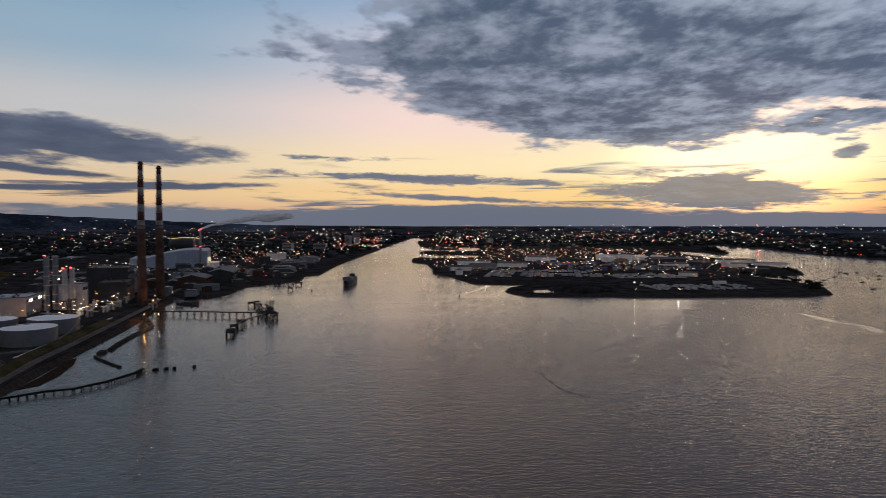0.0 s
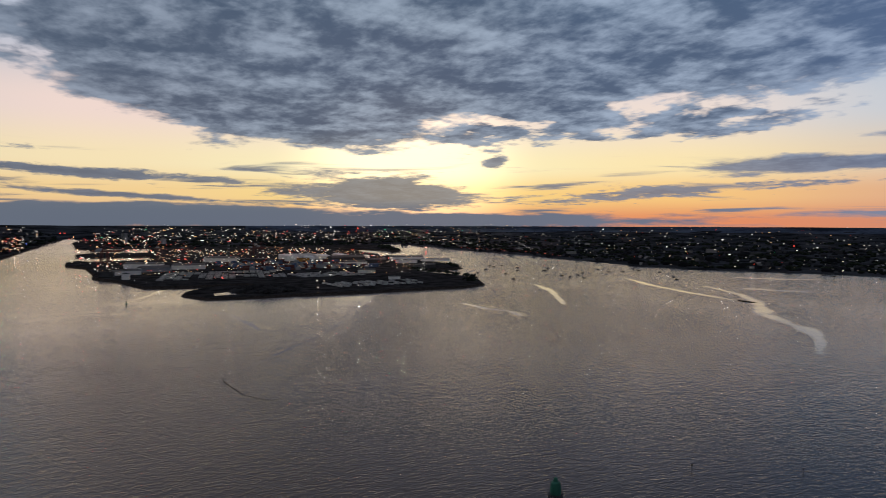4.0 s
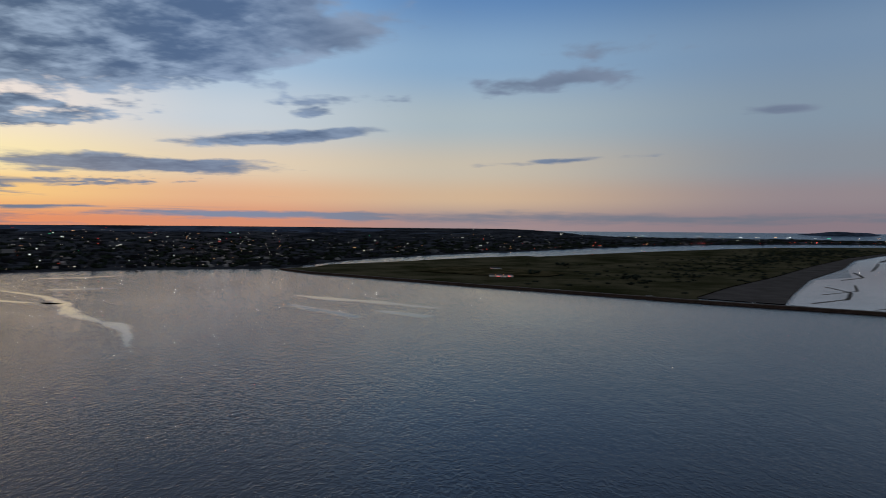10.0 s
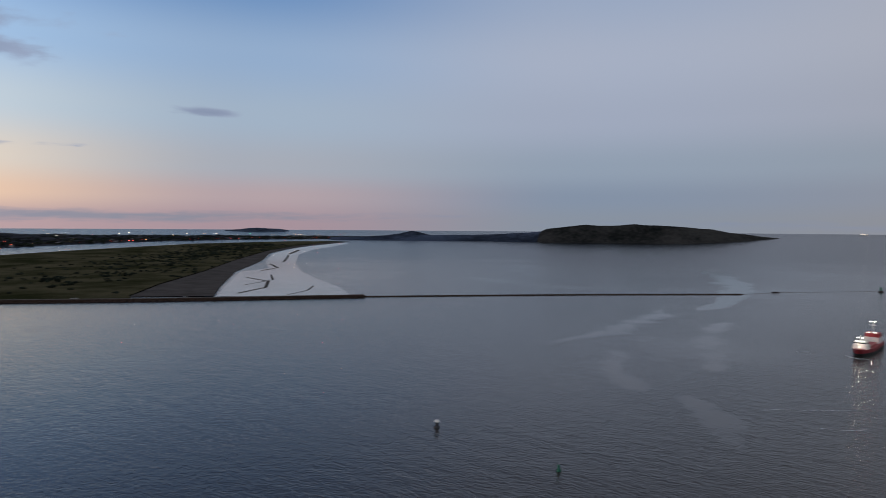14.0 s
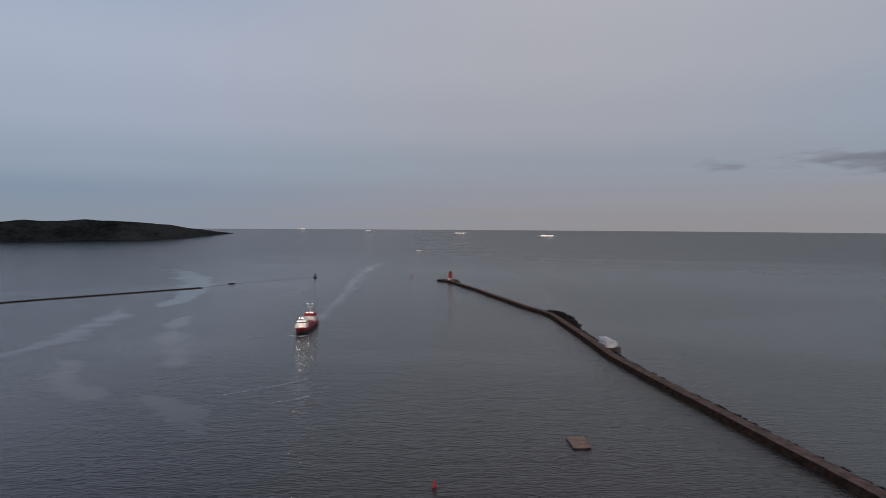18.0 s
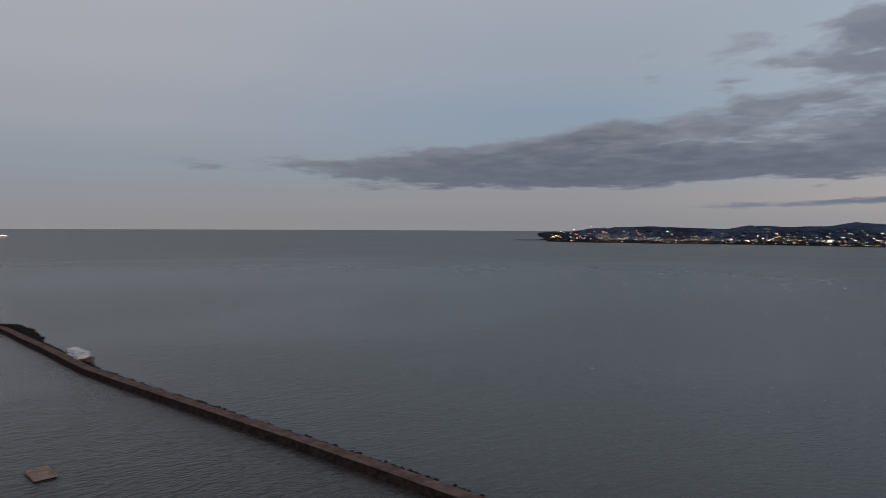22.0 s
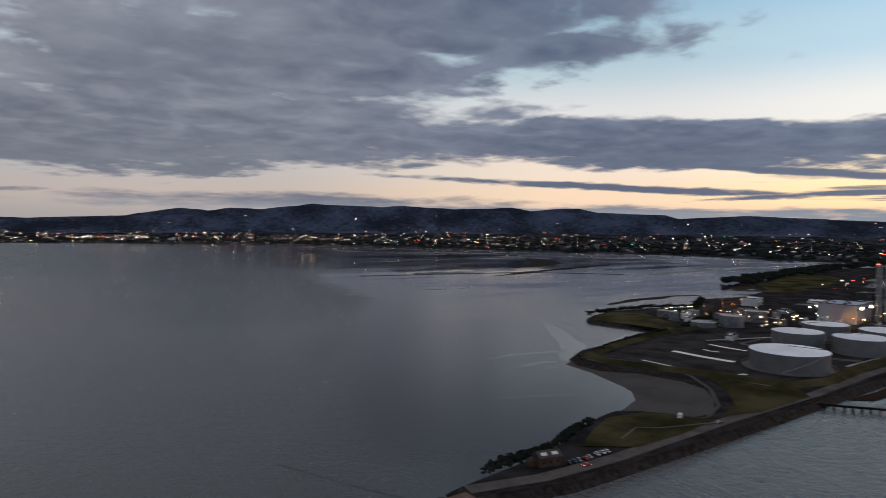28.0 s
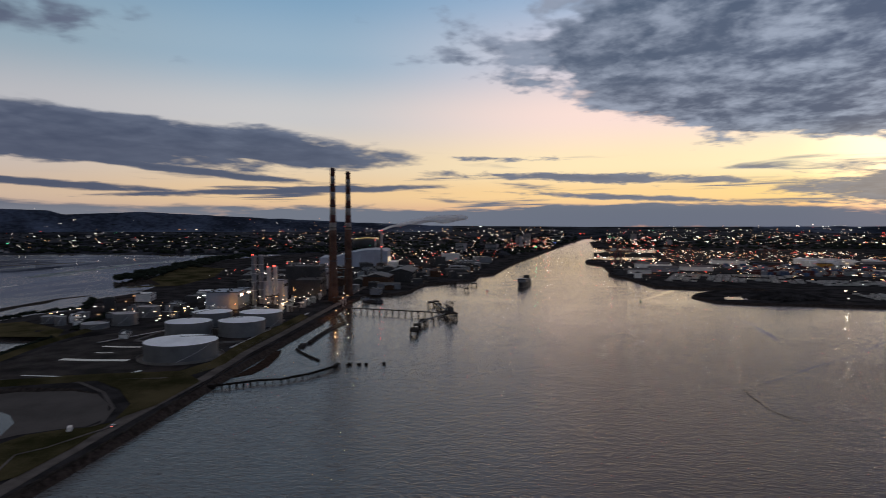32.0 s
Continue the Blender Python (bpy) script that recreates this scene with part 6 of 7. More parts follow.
hall("barge_store", -1018, -307, 12, 8, 4, 50, CLAD, "small pale store on the quay", bays=1)
for x, y, turn in ((-940, -321, 35), (-963, -324, 35)):
    bm = bmesh.new()
    for k in (-9, 9):
        rod(bm, (k, 0, 0), (k, 0, 7), 0.4)
    rod(bm, (-9, 0, 7), (9, 0, 7), 0.5)
    ob = part("pipe_gantry", bm, STEEL)
    ob.matrix_basis = pose(x, y, 4.0, 0, 0, turn)
    tagged(ob, "pale steel pipe gantry over the road", "gantry", "pipe gantries")


# ---- plant, lamps and cars on the peninsula ----
def process_unit(x, y, turn, label):
    t = thing("process_unit", pose(x, y, 4, 0, 0, turn), label, "plant", "process units")
    for i in range(random.randint(3, 5)):
        bm = bmesh.new()
        a, b = random.uniform(-9, 9), random.uniform(-6, 6)
        if random.random() < 0.5:
            turned(bm, [(1.6, 0), (1.6, random.uniform(4, 10)), (0.6, random.uniform(10.2, 11))], 14, a, b)
            part("vessel", bm, STEEL, t, "upright steel vessel")
        else:
            box(bm, a, b, 0, random.uniform(3, 7), random.uniform(3, 6), random.uniform(3, 8))
            part("casing", bm, random.choice((CLAD, WHITE, DARKCLAD)), t)
    bm = bmesh.new()
    for k in (-10, 0, 10):
        for s in (-1.5, 1.5):
            rod(bm, (k, s, 0), (k, s, 8), 0.2, sides=5)
    for z in (5, 7.5):
        rod(bm, (-10, -1.5, z), (10, -1.5, z), 0.2, sides=5), rod(bm, (-10, 1.5, z), (10, 1.5, z), 0.2, sides=5)
    part("pipe_rack", bm, DARKSTEEL, t)
    bm = bmesh.new()
    for k in (-1, -0.3, 0.4, 1.1):
        rod(bm, (-12, k, 7.9), (12, k, 7.9), 0.28, sides=6)
    part("pipes", bm, STEEL, t)


for x, y in ((-911, -370), (-938, -374), (-967, -380), (-930, -397), (-959, -403), (-882, -392), (-865, -368), (-846, -409), (-829, -455), (-815, -485), (-841, -474), (-789, -457), (-1018, -385), (-786, -502), (-765, -549), (-1154, -379)):
    process_unit(x, y, random.uniform(0, 90), "steel process plant with pipes and vessels")


def lamp_post(x, y, z, high, kind, power=0.0):
    p = far(x, y, z)
    t = thing("street_lamp", pose(p.x, p.y, p.z, 0, 0, random.uniform(0, 360)), f"steel lamp post with a lit {kind} lamp", "lamp", "yard lamps")
    bm = bmesh.new()
    rod(bm, (0, 0, 0), (0, 0, high), 0.16, 0.09, 7)
    rod(bm, (0, 0, high), (1.4, 0, high + 0.35), 0.07, 0.06, 6)
    part("post", bm, DARKSTEEL, t)
    bm = bmesh.new()
    bmesh.ops.create_icosphere(bm, subdivisions=1, radius=1.0, matrix=Matrix.Translation((1.7, 0, high + 0.3)) @ Matrix.Diagonal((0.75, 0.55, 0.4, 1)))
    part("lantern", bm, LAMP[kind], t, f"{kind} lantern")
    if power:
        l = new("lamp_light", bpy.data.lights.new("lamp_light", "POINT"))
        l.data.energy, l.data.color, l.data.shadow_soft_size = power, {"amber": (1, 0.42, 0.12), "warm": (1, 0.7, 0.4), "white": (1, 0.93, 0.82)}[kind], 0.6
        l.location = p + Vector((0, 0, high - 1))
    return t


for x, y, h, kind, power in ((-864, -450, 9, "amber", 11000), (-830, -292, 8, "amber", 9000), (-878, -388, 9, "warm", 5000), (-906, -400, 12, "warm", 4000), (-953, -664, 10, "amber", 9000), (-992, -327, 9, "amber", 4500), (-815, -488, 8, "warm", 0), (-876, -371, 9, "warm", 3000),
                             (-917, -386, 10, "white", 0), (-947, -389, 10, "warm", 0), (-973, -392, 9, "white", 0), (-935, -409, 14, "amber", 0), (-895, -421, 14, "amber", 0), (-913, -420, 22, "warm", 0), (-772, -518, 9, "warm", 0), (-811, -556, 9, "white", 0), (-758, -600, 9, "amber", 0), (-836, -555, 9, "white", 0), (-1025, -345, 9, "white", 0), (-1079, -337, 9, "warm", 0)):
    lamp_post(x, y, 4.0, h, kind, power)
for x, y, kind, power in ((-1089, 434, "warm", 1500), (-1082, 510, "warm", 1500), (-1076, 590, "warm", 1000)):
    lamp_post(x, y, 4.0, 8, kind, power)


for i in range(38):
    x, y = random.uniform(-1040, -850), random.uniform(-450, -372)
    lamp_post(x, y, 4.0, random.uniform(5, 16), random.choice(("amber", "warm", "white", "warm", "red" if i % 9 == 0 else "amber")))
for i in range(40):
    x, y = random.uniform(-900, -720), random.uniform(-650, -470)
    lamp_post(x, y, 4.0, random.uniform(5, 10), random.choice(("amber", "warm", "white")))
for x, y, h, power in ((-945, -430, 14, 20000), (-975, -405, 8, 6000), (-905, -405, 10, 14000)):
    lamp_post(x, y, 4.0, h, "amber", power)
FOAM = material("sea_foam", (0.55, 0.57, 0.58), 0.7, 0.5, 0.5, stain=0.2)
for line, wide in (([(473, 145), (487, 128), (500, 113), (523, 93)], 0.9), ([(453, 104), (459, 92), (465, 86), (470, 83)], 1.0), ([(723, 195), (727, 182)], 0.9), ([(737, 153), (731, 147), (728, 140), (733, 134)], 2.0)):
    ribbon("foam_line", fine([(x, y) for x, y in line], 4), wide, 0.1, FOAM, label="thin line of white foam on the sea", category="foam")


ribbon("bund_wall", fine([(-612, -372), (-622, -440), (-772, -456), (-786, -345), (-640, -322), (-612, -372)], 8), 0.6, 5.6, CONCRETE, label="low pale concrete wall round the rear tanks", category="wall", thick=1.6)
ribbon("bund_divider", fine([(-712, -338), (-704, -448)], 8), 0.5, 5.4, CONCRETE, label="low concrete wall between the rear tanks", category="wall", thick=1.4)
for k, (ax, ay, bx, by) in enumerate(((-600, -322, -850, -338), (-604, -468, -850, -400), (-770, -350, -790, -450))):
    t = thing("pipe_run", pose(0, 0, 0), "pale steel pipes on low concrete sleepers", "pipes", "pipe runs")
    for o in (-0.9, 0, 0.9):
        bm = bmesh.new()
        rod(bm, (ax, ay + o, 5.2), (bx, by + o, 5.2), 0.3, sides=6)
        part("pipe", bm, STEEL, t)
    for i in range(14):
        bm = bmesh.new()
        box(bm, ax + (bx - ax) * (i + 0.5) / 14, ay + (by - ay) * (i + 0.5) / 14, 3.9, 1.0, 3.0, 1.0)
        part("sleeper", bm, CONCRETE, t)
fence_post = bpy.data.meshes.new("post")
bm = bmesh.new()
rod(bm, (0, 0, 0), (0, 0, 2.4), 0.06, sides=5)
bm.to_mesh(fence_post)
bm.free()
fence_post.materials.append(DARKSTEEL)
fence = thing("site_fence", pose(0, 0, 0), "thin dark wire fence along the tank yard", "fence")
for x, y, a in along([(-500, -296), (-580, -306), (-690, -314), (-820, -328)], 5.0):
    ob = new("post", fence_post)
    ob.matrix_basis = pose(x, y, 4.2)
    ob.parent = fence
for h in (5.0, 6.4):
    w = ribbon("wire", fine([(-500, -296), (-580, -306), (-690, -314), (-820, -328)], 10), 0.08, h, DARKSTEEL, kind="", thick=0.08, parent=fence)
ribbon("weed_line", fine([(-536, 133), (-520, 131), (-499, 132), (-477, 133), (-462, 139), (-449, 148)], 4), 0.7, 0.12, TIMBER, label="dark drift line of seaweed on the water", category="seaweed")


PAINTS = {n: material("car_paint_" + n, c, 0.35, 0.08, 0.5, bump=0.0) for n, c in (("white", (0.7, 0.7, 0.7)), ("red", (0.35, 0.03, 0.03)), ("blue", (0.05, 0.09, 0.2)), ("black", (0.03, 0.03, 0.032)), ("silver", (0.4, 0.41, 0.42)))}


def car(x, y, z, turn, paint, lit=False):
    t = thing("car", pose(x, y, z, 0, 0, turn), f"{paint} parked car beside the road" if not lit else f"{paint} car on the road with lamps on", "car", "cars")
    bm = bmesh.new()
    box(bm, 0, 0, 0.3, 4.3, 1.8, 0.62)
    bmesh.ops.bevel(bm, geom=bm.edges[:], offset=0.16, segments=2, affect="EDGES")
    part("body", bm, PAINTS[paint], t)
    bm = bmesh.new()
    box(bm, -0.2, 0, 0.88, 2.5, 1.62, 0.56, taper=0.78)
    bmesh.ops.bevel(bm, geom=bm.edges[:], offset=0.08, segments=1, affect="EDGES")
    part("cabin_glass", bm, GLASS, t, "dark window glass")
    bm = bmesh.new()
    box(bm, -0.2, 0, 1.42, 1.9, 1.28, 0.05)
    part("roof", bm, PAINTS[paint], t)
    for sx in (-1.3, 1.35):
        for sy in (-0.88, 0.88):
            bm = bmesh.new()
            rod(bm, (sx, sy - 0.1, 0.32), (sx, sy + 0.1, 0.32), 0.32, sides=12)
            part("wheel", bm, BLACK, t)
    for sy in (-0.6, 0.6):
        for sx, k in ((2.13, "warm"), (-2.13, "red")):
            bm = bmesh.new()
            box(bm, sx, sy, 0.6, 0.1, 0.4, 0.18)
            part("headlight" if sx > 0 else "tail_light", bm, LAMP[k] if lit else (GLASS if sx > 0 else BRICKRED), t)
    return t


for i, (x, y, p) in enumerate(((-231.2, -266.5, "black"), (-234.9, -266.9, "blue"), (-238.5, -267.2, "silver"), (-243, -267, "red"), (-246.3, -267.8, "silver"), (-253, -269, "white"), (-257.2, -269.3, "white"), (-260.8, -269.6, "white"))):
    car(x, y, 4.26, 75 + 3 * i, p)
car(-237, -260, 4.27, 186, "red", True)
car(-359.2, -273.2, 4.27, 186, "white", True)
for x, y, p in ((189, 1258, "silver"), (194, 1254, "silver"), (333, 1155, "white"), (338, 1151, "white"), (120, 1306, "red"), (263, 1202, "black"), (475, 1057, "white"), (50, 1358, "blue")):
    car(x, y, 4.34, -37, p, p == "red")


def old_house():
    t = thing("brick_house", pose(-221, -272, 4.1, 0, 0, -8), "old brown brick house with a slate roof", "house")
    bm = bmesh.new()
    box(bm, 0, 0, 0, 13, 8, 5)
    part("wall", bm, BRICK, t)
    bm = bmesh.new()
    gable(bm, 0, 0, 0, 13.8, 8.8, 5.0, 7.6)
    part("roof", bm, SLATE, t)
    for x in (-3.2, 3.2):
        bm = bmesh.new()
        v = box(bm, x, 2.2, 6.25, 3.4, 2.0, 0.12)
        bmesh.ops.rotate(bm, verts=v, cent=(x, 2.2, 6.3), matrix=Matrix.Rotation(radians(-31), 3, "X"))
        part("skylight", bm, WHITE, t, "pale roof light")
    for x in (-4, 0, 4):
        bm = bmesh.new()
        box(bm, x, 4.02, 1.6, 1.1, 0.12, 1.6)
        w = part("window", bm, GLASS, t)
        bm = bmesh.new()
        box(bm, x, 4.1, 1.45, 1.4, 0.25, 0.14)
        part("sill", bm, CONCRETE, w)
    bm = bmesh.new()
    box(bm, 2, 4.03, 0, 1.0, 0.12, 2.1)
    part("door", bm, DARKSTEEL, t)
    bm = bmesh.new()
    box(bm, -5.6, 0, 5.6, 1.2, 0.9, 3.0)
    part("chimney", bm, BRICK, t)
    bm = bmesh.new()
    box(bm, 8.2, -1, 0, 5, 4, 3.2)
    part("lean_to", bm, BRICK, t)


old_house()
bm = bmesh.new()
box(bm, 0, 0, 0, 5, 2.4, 2.5, taper=0.96)
bmesh.ops.bevel(bm, geom=bm.edges[:], offset=0.1, segments=1, affect="EDGES")
ob = part("store_cabin", bm, WHITE)
ob.matrix_basis = pose(-348, -293, 4.45, 0, 0, 30)
tagged(ob, "small white store cabin on the grass", "cabin")


# ---- the great wall: bathing club, lighthouse and paving ----
def bathing_club():
    t = thing("bathing_club", pose(655, -184.5, 4.2, 0, 0, 5), "white-painted bathing club buildings on the sea wall", "building")
    t.scale = (1.3, 1.2, 1.3)
    bm = bmesh.new()
    box(bm, 4, -3.5, -3, 26, 15, 2.9, taper=0.97)
    part("platform", bm, GRANITE, t)
    for name, x, y, sx, sy, h in (("clubhouse", 8, -4, 15, 6.5, 4.2), ("changing_room", -3, -6, 8, 4.5, 3.6), ("side_room", -7.5, -1, 5, 6, 4.6)):
        bm = bmesh.new()
        box(bm, x, y, 0, sx, sy, h)
        w = part(name, bm, WHITE, t)
        bm = bmesh.new()
        box(bm, x, y, h, sx + 0.5, sy + 0.5, 0.3)
        part("flat_roof", bm, WHITE, w)
        for i in range(int(sx / 3)):
            bm = bmesh.new()
            box(bm, x - sx / 2 + 1.5 + i * 3, y + sy / 2 + 0.03, 1.0 if i else 0.0, 1.0, 0.12, 1.3 if i else 2.1)
            part("window" if i else "door", bm, GLASS, w)
    bm = bmesh.new()
    for i in range(12):
        a, b = radians(170 + i * 12), radians(182 + i * 12)
        rod(bm, (-2 + 9 * math.cos(a), -2 + 6 * math.sin(a), 0.9), (-2 + 9 * math.cos(b), -2 + 6 * math.sin(b), 0.9), 0.9, sides=6)
    part("curved_wall", bm, WHITE, t)


bathing_club()


def lighthouse():
    t = thing("lighthouse", pose(1462, -47, 4.2), "red-painted round stone lighthouse with a gallery", "lighthouse")
    bm = bmesh.new()
    turned(bm, [(9, -4), (8.4, 0.0), (8.4, 0.4)], 24)
    part("plinth", bm, GRANITE, t)
    bm = bmesh.new()
    turned(bm, [(4.6, 0.4), (4.4, 2), (4.0, 9), (3.9, 13.5), (4.3, 14)], 28)
    part("tower", bm, BRICKRED, t, smooth=True)
    bm = bmesh.new()
    turned(bm, [(4.4, 14), (5.6, 14.3), (5.6, 15.4), (5.4, 15.4), (5.4, 14.5)], 28)
    part("gallery", bm, BRICKRED, t)
    bm = bmesh.new()
    turned(bm, [(2.6, 14.3), (2.6, 16)], 20)
    part("lantern_base", bm, BRICKRED, t)
    bm = bmesh.new()
    turned(bm, [(2.3, 16), (2.3, 18.2)], 12)
    part("lantern_glass", bm, GLASS, t)
    bm = bmesh.new()
    turned(bm, [(2.7, 18.2), (2.0, 19.4), (0.4, 20.3), (0.3, 21)], 20)
    part("dome", bm, BRICKRED, t, smooth=True)
    bm = bmesh.new()
    box(bm, -10, 2, 0, 10, 6, 3.6)
    part("keeper_store", bm, WHITE, t, "low white store building")
    bm = bmesh.new()
    box(bm, -2, 6.5, 0, 13, 0.6, 1.8)
    part("enclosing_wall", bm, WHITE, t)


lighthouse()
sheet("wall_head", [(1441, -63), (1466, -64), (1485, -50), (1487, -28), (1470, -19), (1444, -31), (1432, -54)], GRANITE, 4.1, 20, 5.0, WEED, label="rounded stone head of the sea wall", category="sea wall")


def pile_light(x, y):
    t = thing("pile_light", pose(x, y, 0), "green light tower standing on dark piles", "beacon")
    for i in range(8):
        a = radians(i * 45)
        bm = bmesh.new()
        rod(bm, (3.4 * math.cos(a), 3.4 * math.sin(a), -2), (2.8 * math.cos(a), 2.8 * math.sin(a), 5.2), 0.22, sides=7)
        part("pile", bm, TIMBER, t)
    bm = bmesh.new()
    for i in range(8):
        a, b = radians(i * 45), radians(i * 45 + 45)
        rod(bm, (3.1 * math.cos(a), 3.1 * math.sin(a), 1.5), (2.9 * math.cos(b), 2.9 * math.sin(b), 4.6), 0.1, sides=5)
    part("bracing", bm, DARKSTEEL, t)
    bm = bmesh.new()
    turned(bm, [(3.5, 5.2), (3.5, 5.6)], 16)
    part("deck", bm, DARKSTEEL, t)
    bm = bmesh.new()
    turned(bm, [(2.5, 5.6), (2.4, 8.4), (2.1, 10.6), (1.6, 11.2)], 16)
    part("tower", bm, GREEN, t, smooth=False)
    bm = bmesh.new()
    for i in range(16):
        a, b = radians(i * 22.5), radians(i * 22.5 + 22.5)
        rod(bm, (3.4 * math.cos(a), 3.4 * math.sin(a), 5.6), (3.4 * math.cos(a), 3.4 * math.sin(a), 6.7), 0.05, sides=4)
        rod(bm, (3.4 * math.cos(a), 3.4 * math.sin(a), 6.7), (3.4 * math.cos(b), 3.4 * math.sin(b), 6.7), 0.05, sides=4)
    part("handrail", bm, DARKSTEEL, t)
    bm = bmesh.new()
    turned(bm, [(1.1, 11.2), (1.0, 12.4), (0.5, 13.0)], 12)
    part("lantern", bm, GREEN, t)
    bm = bmesh.new()
    rod(bm, (0, 0, 13), (0, 0, 14.6), 0.08, sides=5), rod(bm, (-0.7, 0, 14), (0.7, 0, 14), 0.06, sides=5), rod(bm, (-1.1, 0.4, 11), (-1.5, 0.6, 12.6), 0.06, sides=4)
    part("aerial", bm, DARKSTEEL, t)
    bm = bmesh.new()
    box(bm, 0.6, 2.35, 7.2, 0.9, 0.12, 0.9)
    part("panel", bm, STEEL, t, "pale solar panel")


pile_light(-218, 197)


def bull_light(x, y):
    t = thing("harbour_light", pose(x, y, 0), "slim dark green harbour light tower", "beacon")
    bm = bmesh.new()
    turned(bm, [(5, -1.5), (4.2, 2.6)], 16)
    part("base", bm, DARKCON, t)
    bm = bmesh.new()
    turned(bm, [(2.2, 2.6), (1.8, 8), (2.4, 8.4)], 14)
    part("tower", bm, GREEN, t)
    bm = bmesh.new()
    turned(bm, [(1.2, 8.4), (1.2, 10.2), (0.3, 11.2)], 12)
    part("lantern", bm, GREEN, t)


bull_light(1548, 272)


def buoy(x, y, mat, name, label, r, high, cap=None):
    t = thing(name, pose(x, y, 0, 0, 4, 20), label, "buoy")
    bm = bmesh.new()
    turned(bm, [(r * 0.85, -0.6), (r, 0), (r, 0.5), (r * 0.9, 0.9)], 18)
    part("float", bm, mat if not cap else DARKSTEEL, t)
    bm = bmesh.new()
    turned(bm, [(r * 0.62, 0.9), (r * 0.5, high * 0.75), (r * 0.3, high * 0.85)], 14)
    part("body", bm, mat if not cap else DARKSTEEL, t)
    bm = bmesh.new()
    if cap:
        turned(bm, [(r * 0.95, high * 0.72), (r * 1.0, high * 0.8), (r * 0.8, high * 0.92), (r * 0.3, high)], 18)
        part("cap", bm, cap, t, "white painted cap")
    else:
        turned(bm, [(0.25, high * 0.85), (0.25, high)], 8)
        part("light", bm, STEEL, t)
        for k in (-1, 1):
            bm = bmesh.new()
            rod(bm, (k * 0.5, 0, high * 0.7), (k * 0.25, 0, high * 0.97), 0.06, sides=4)
            part("cage_bar", bm, STEEL, t)


buoy(282, 274, WHITE, "mooring_buoy", "dark mooring buoy with a white top", 1.9, 5.0, WHITE)
buoy(275, 179, GREEN, "channel_buoy_green", "green can channel buoy", 1.35, 4.0)
buoy(303.4, -10.3, BRICKRED, "channel_buoy_red", "red can channel buoy", 1.3, 4.0)
buoy(1586, 43, BRICKRED, "channel_buoy_red", "red can channel buoy off the pier head", 1.6, 5.0)
buoy(-1216, -130, BRICKRED, "channel_buoy_red", "red river channel buoy", 1.5, 4.5)
buoy(-1103, 131, GREEN, "channel_buoy_green", "green river channel buoy", 1.5, 5.0)
for x, y in ((-213, 285), (-180, 328)):
    bm = bmesh.new()
    rod(bm, (0, 0, -1), (0, 0, 2.4), 0.22, 0.16, 7)
    turned(bm, [(0.45, 2.2), (0.45, 2.9), (0.2, 3.1)], 8)
    ob = part("marker_post", bm, TIMBER)
    ob.matrix_basis = pose(x, y, 0)
    tagged(ob, "thin dark marker post standing in the water", "post", "marker posts")


def raft():
    t = thing("swimming_raft", pose(366.5, -93.7, 0, 0, 0, 2), "weathered plank raft moored in the channel", "raft")
    for y in (-4.2, 0, 4.2):
        bm = bmesh.new()
        box(bm, 0, y, -0.4, 19, 1.3, 0.85)
        bmesh.ops.bevel(bm, geom=bm.edges[:], offset=0.12, segments=1, affect="EDGES")
        part("float", bm, TIMBER, t)
    for i in range(15):
        bm = bmesh.new()
        box(bm, -8.8 + i * 1.26, 0, 0.46, 0.92, 10.2, 0.22)
        part("plank", bm, PLANK, t)
    for y in (-5, 5):
        bm = bmesh.new()
        box(bm, 0, y, 0.68, 19.2, 0.5, 0.4)
        part("edge_beam", bm, PLANK, t)
    for x in (-9.3, 9.3):
        bm = bmesh.new()
        box(bm, x, 0, 0.68, 0.5, 9.5, 0.4)
        part("end_beam", bm, PLANK, t)


raft()


# ---- ships and boats ----
def hull(bm, long, wide, deep, deck, rake=0.16):
    """A ship's hull: pointed bow at +x, flared sides, square stern."""
    secs = ((-0.5, 0.82), (-0.46, 0.95), (-0.3, 1.0), (0.2, 1.0), (0.36, 0.78), (0.45, 0.42), (0.5, 0.06))
    rows = []
    for k, w in secs:
        sheer = deck * (1 + (0.28 if k > 0.2 else 0.0) * (k - 0.2) / 0.3)
        bow = rake * long * 0.25 if k > 0.4 else 0
        rows.append([bm.verts.new((long * k + bow * (z / deck), s * wide / 2 * w * f, z)) for s, f, z in ((-1, 0.72, -deep), (-1, 0.97, 0), (-1, 1.0, sheer), (1, 1.0, sheer), (1, 0.97, 0), (1, 0.72, -deep))])
    for a, b in zip(rows, rows[1:]):
        for j in range(6):
            bm.faces.new((a[j], b[j], b[(j + 1) % 6], a[(j + 1) % 6]))
    bm.faces.new(rows[0][::-1]), bm.faces.new(rows[-1])
    bmesh.ops.recalc_face_normals(bm, faces=bm.faces[:])


SHIPRED = material("dark_red_hull_paint", (0.32, 0.022, 0.030), 0.55, 0.2, 0.4, stain=0.1)


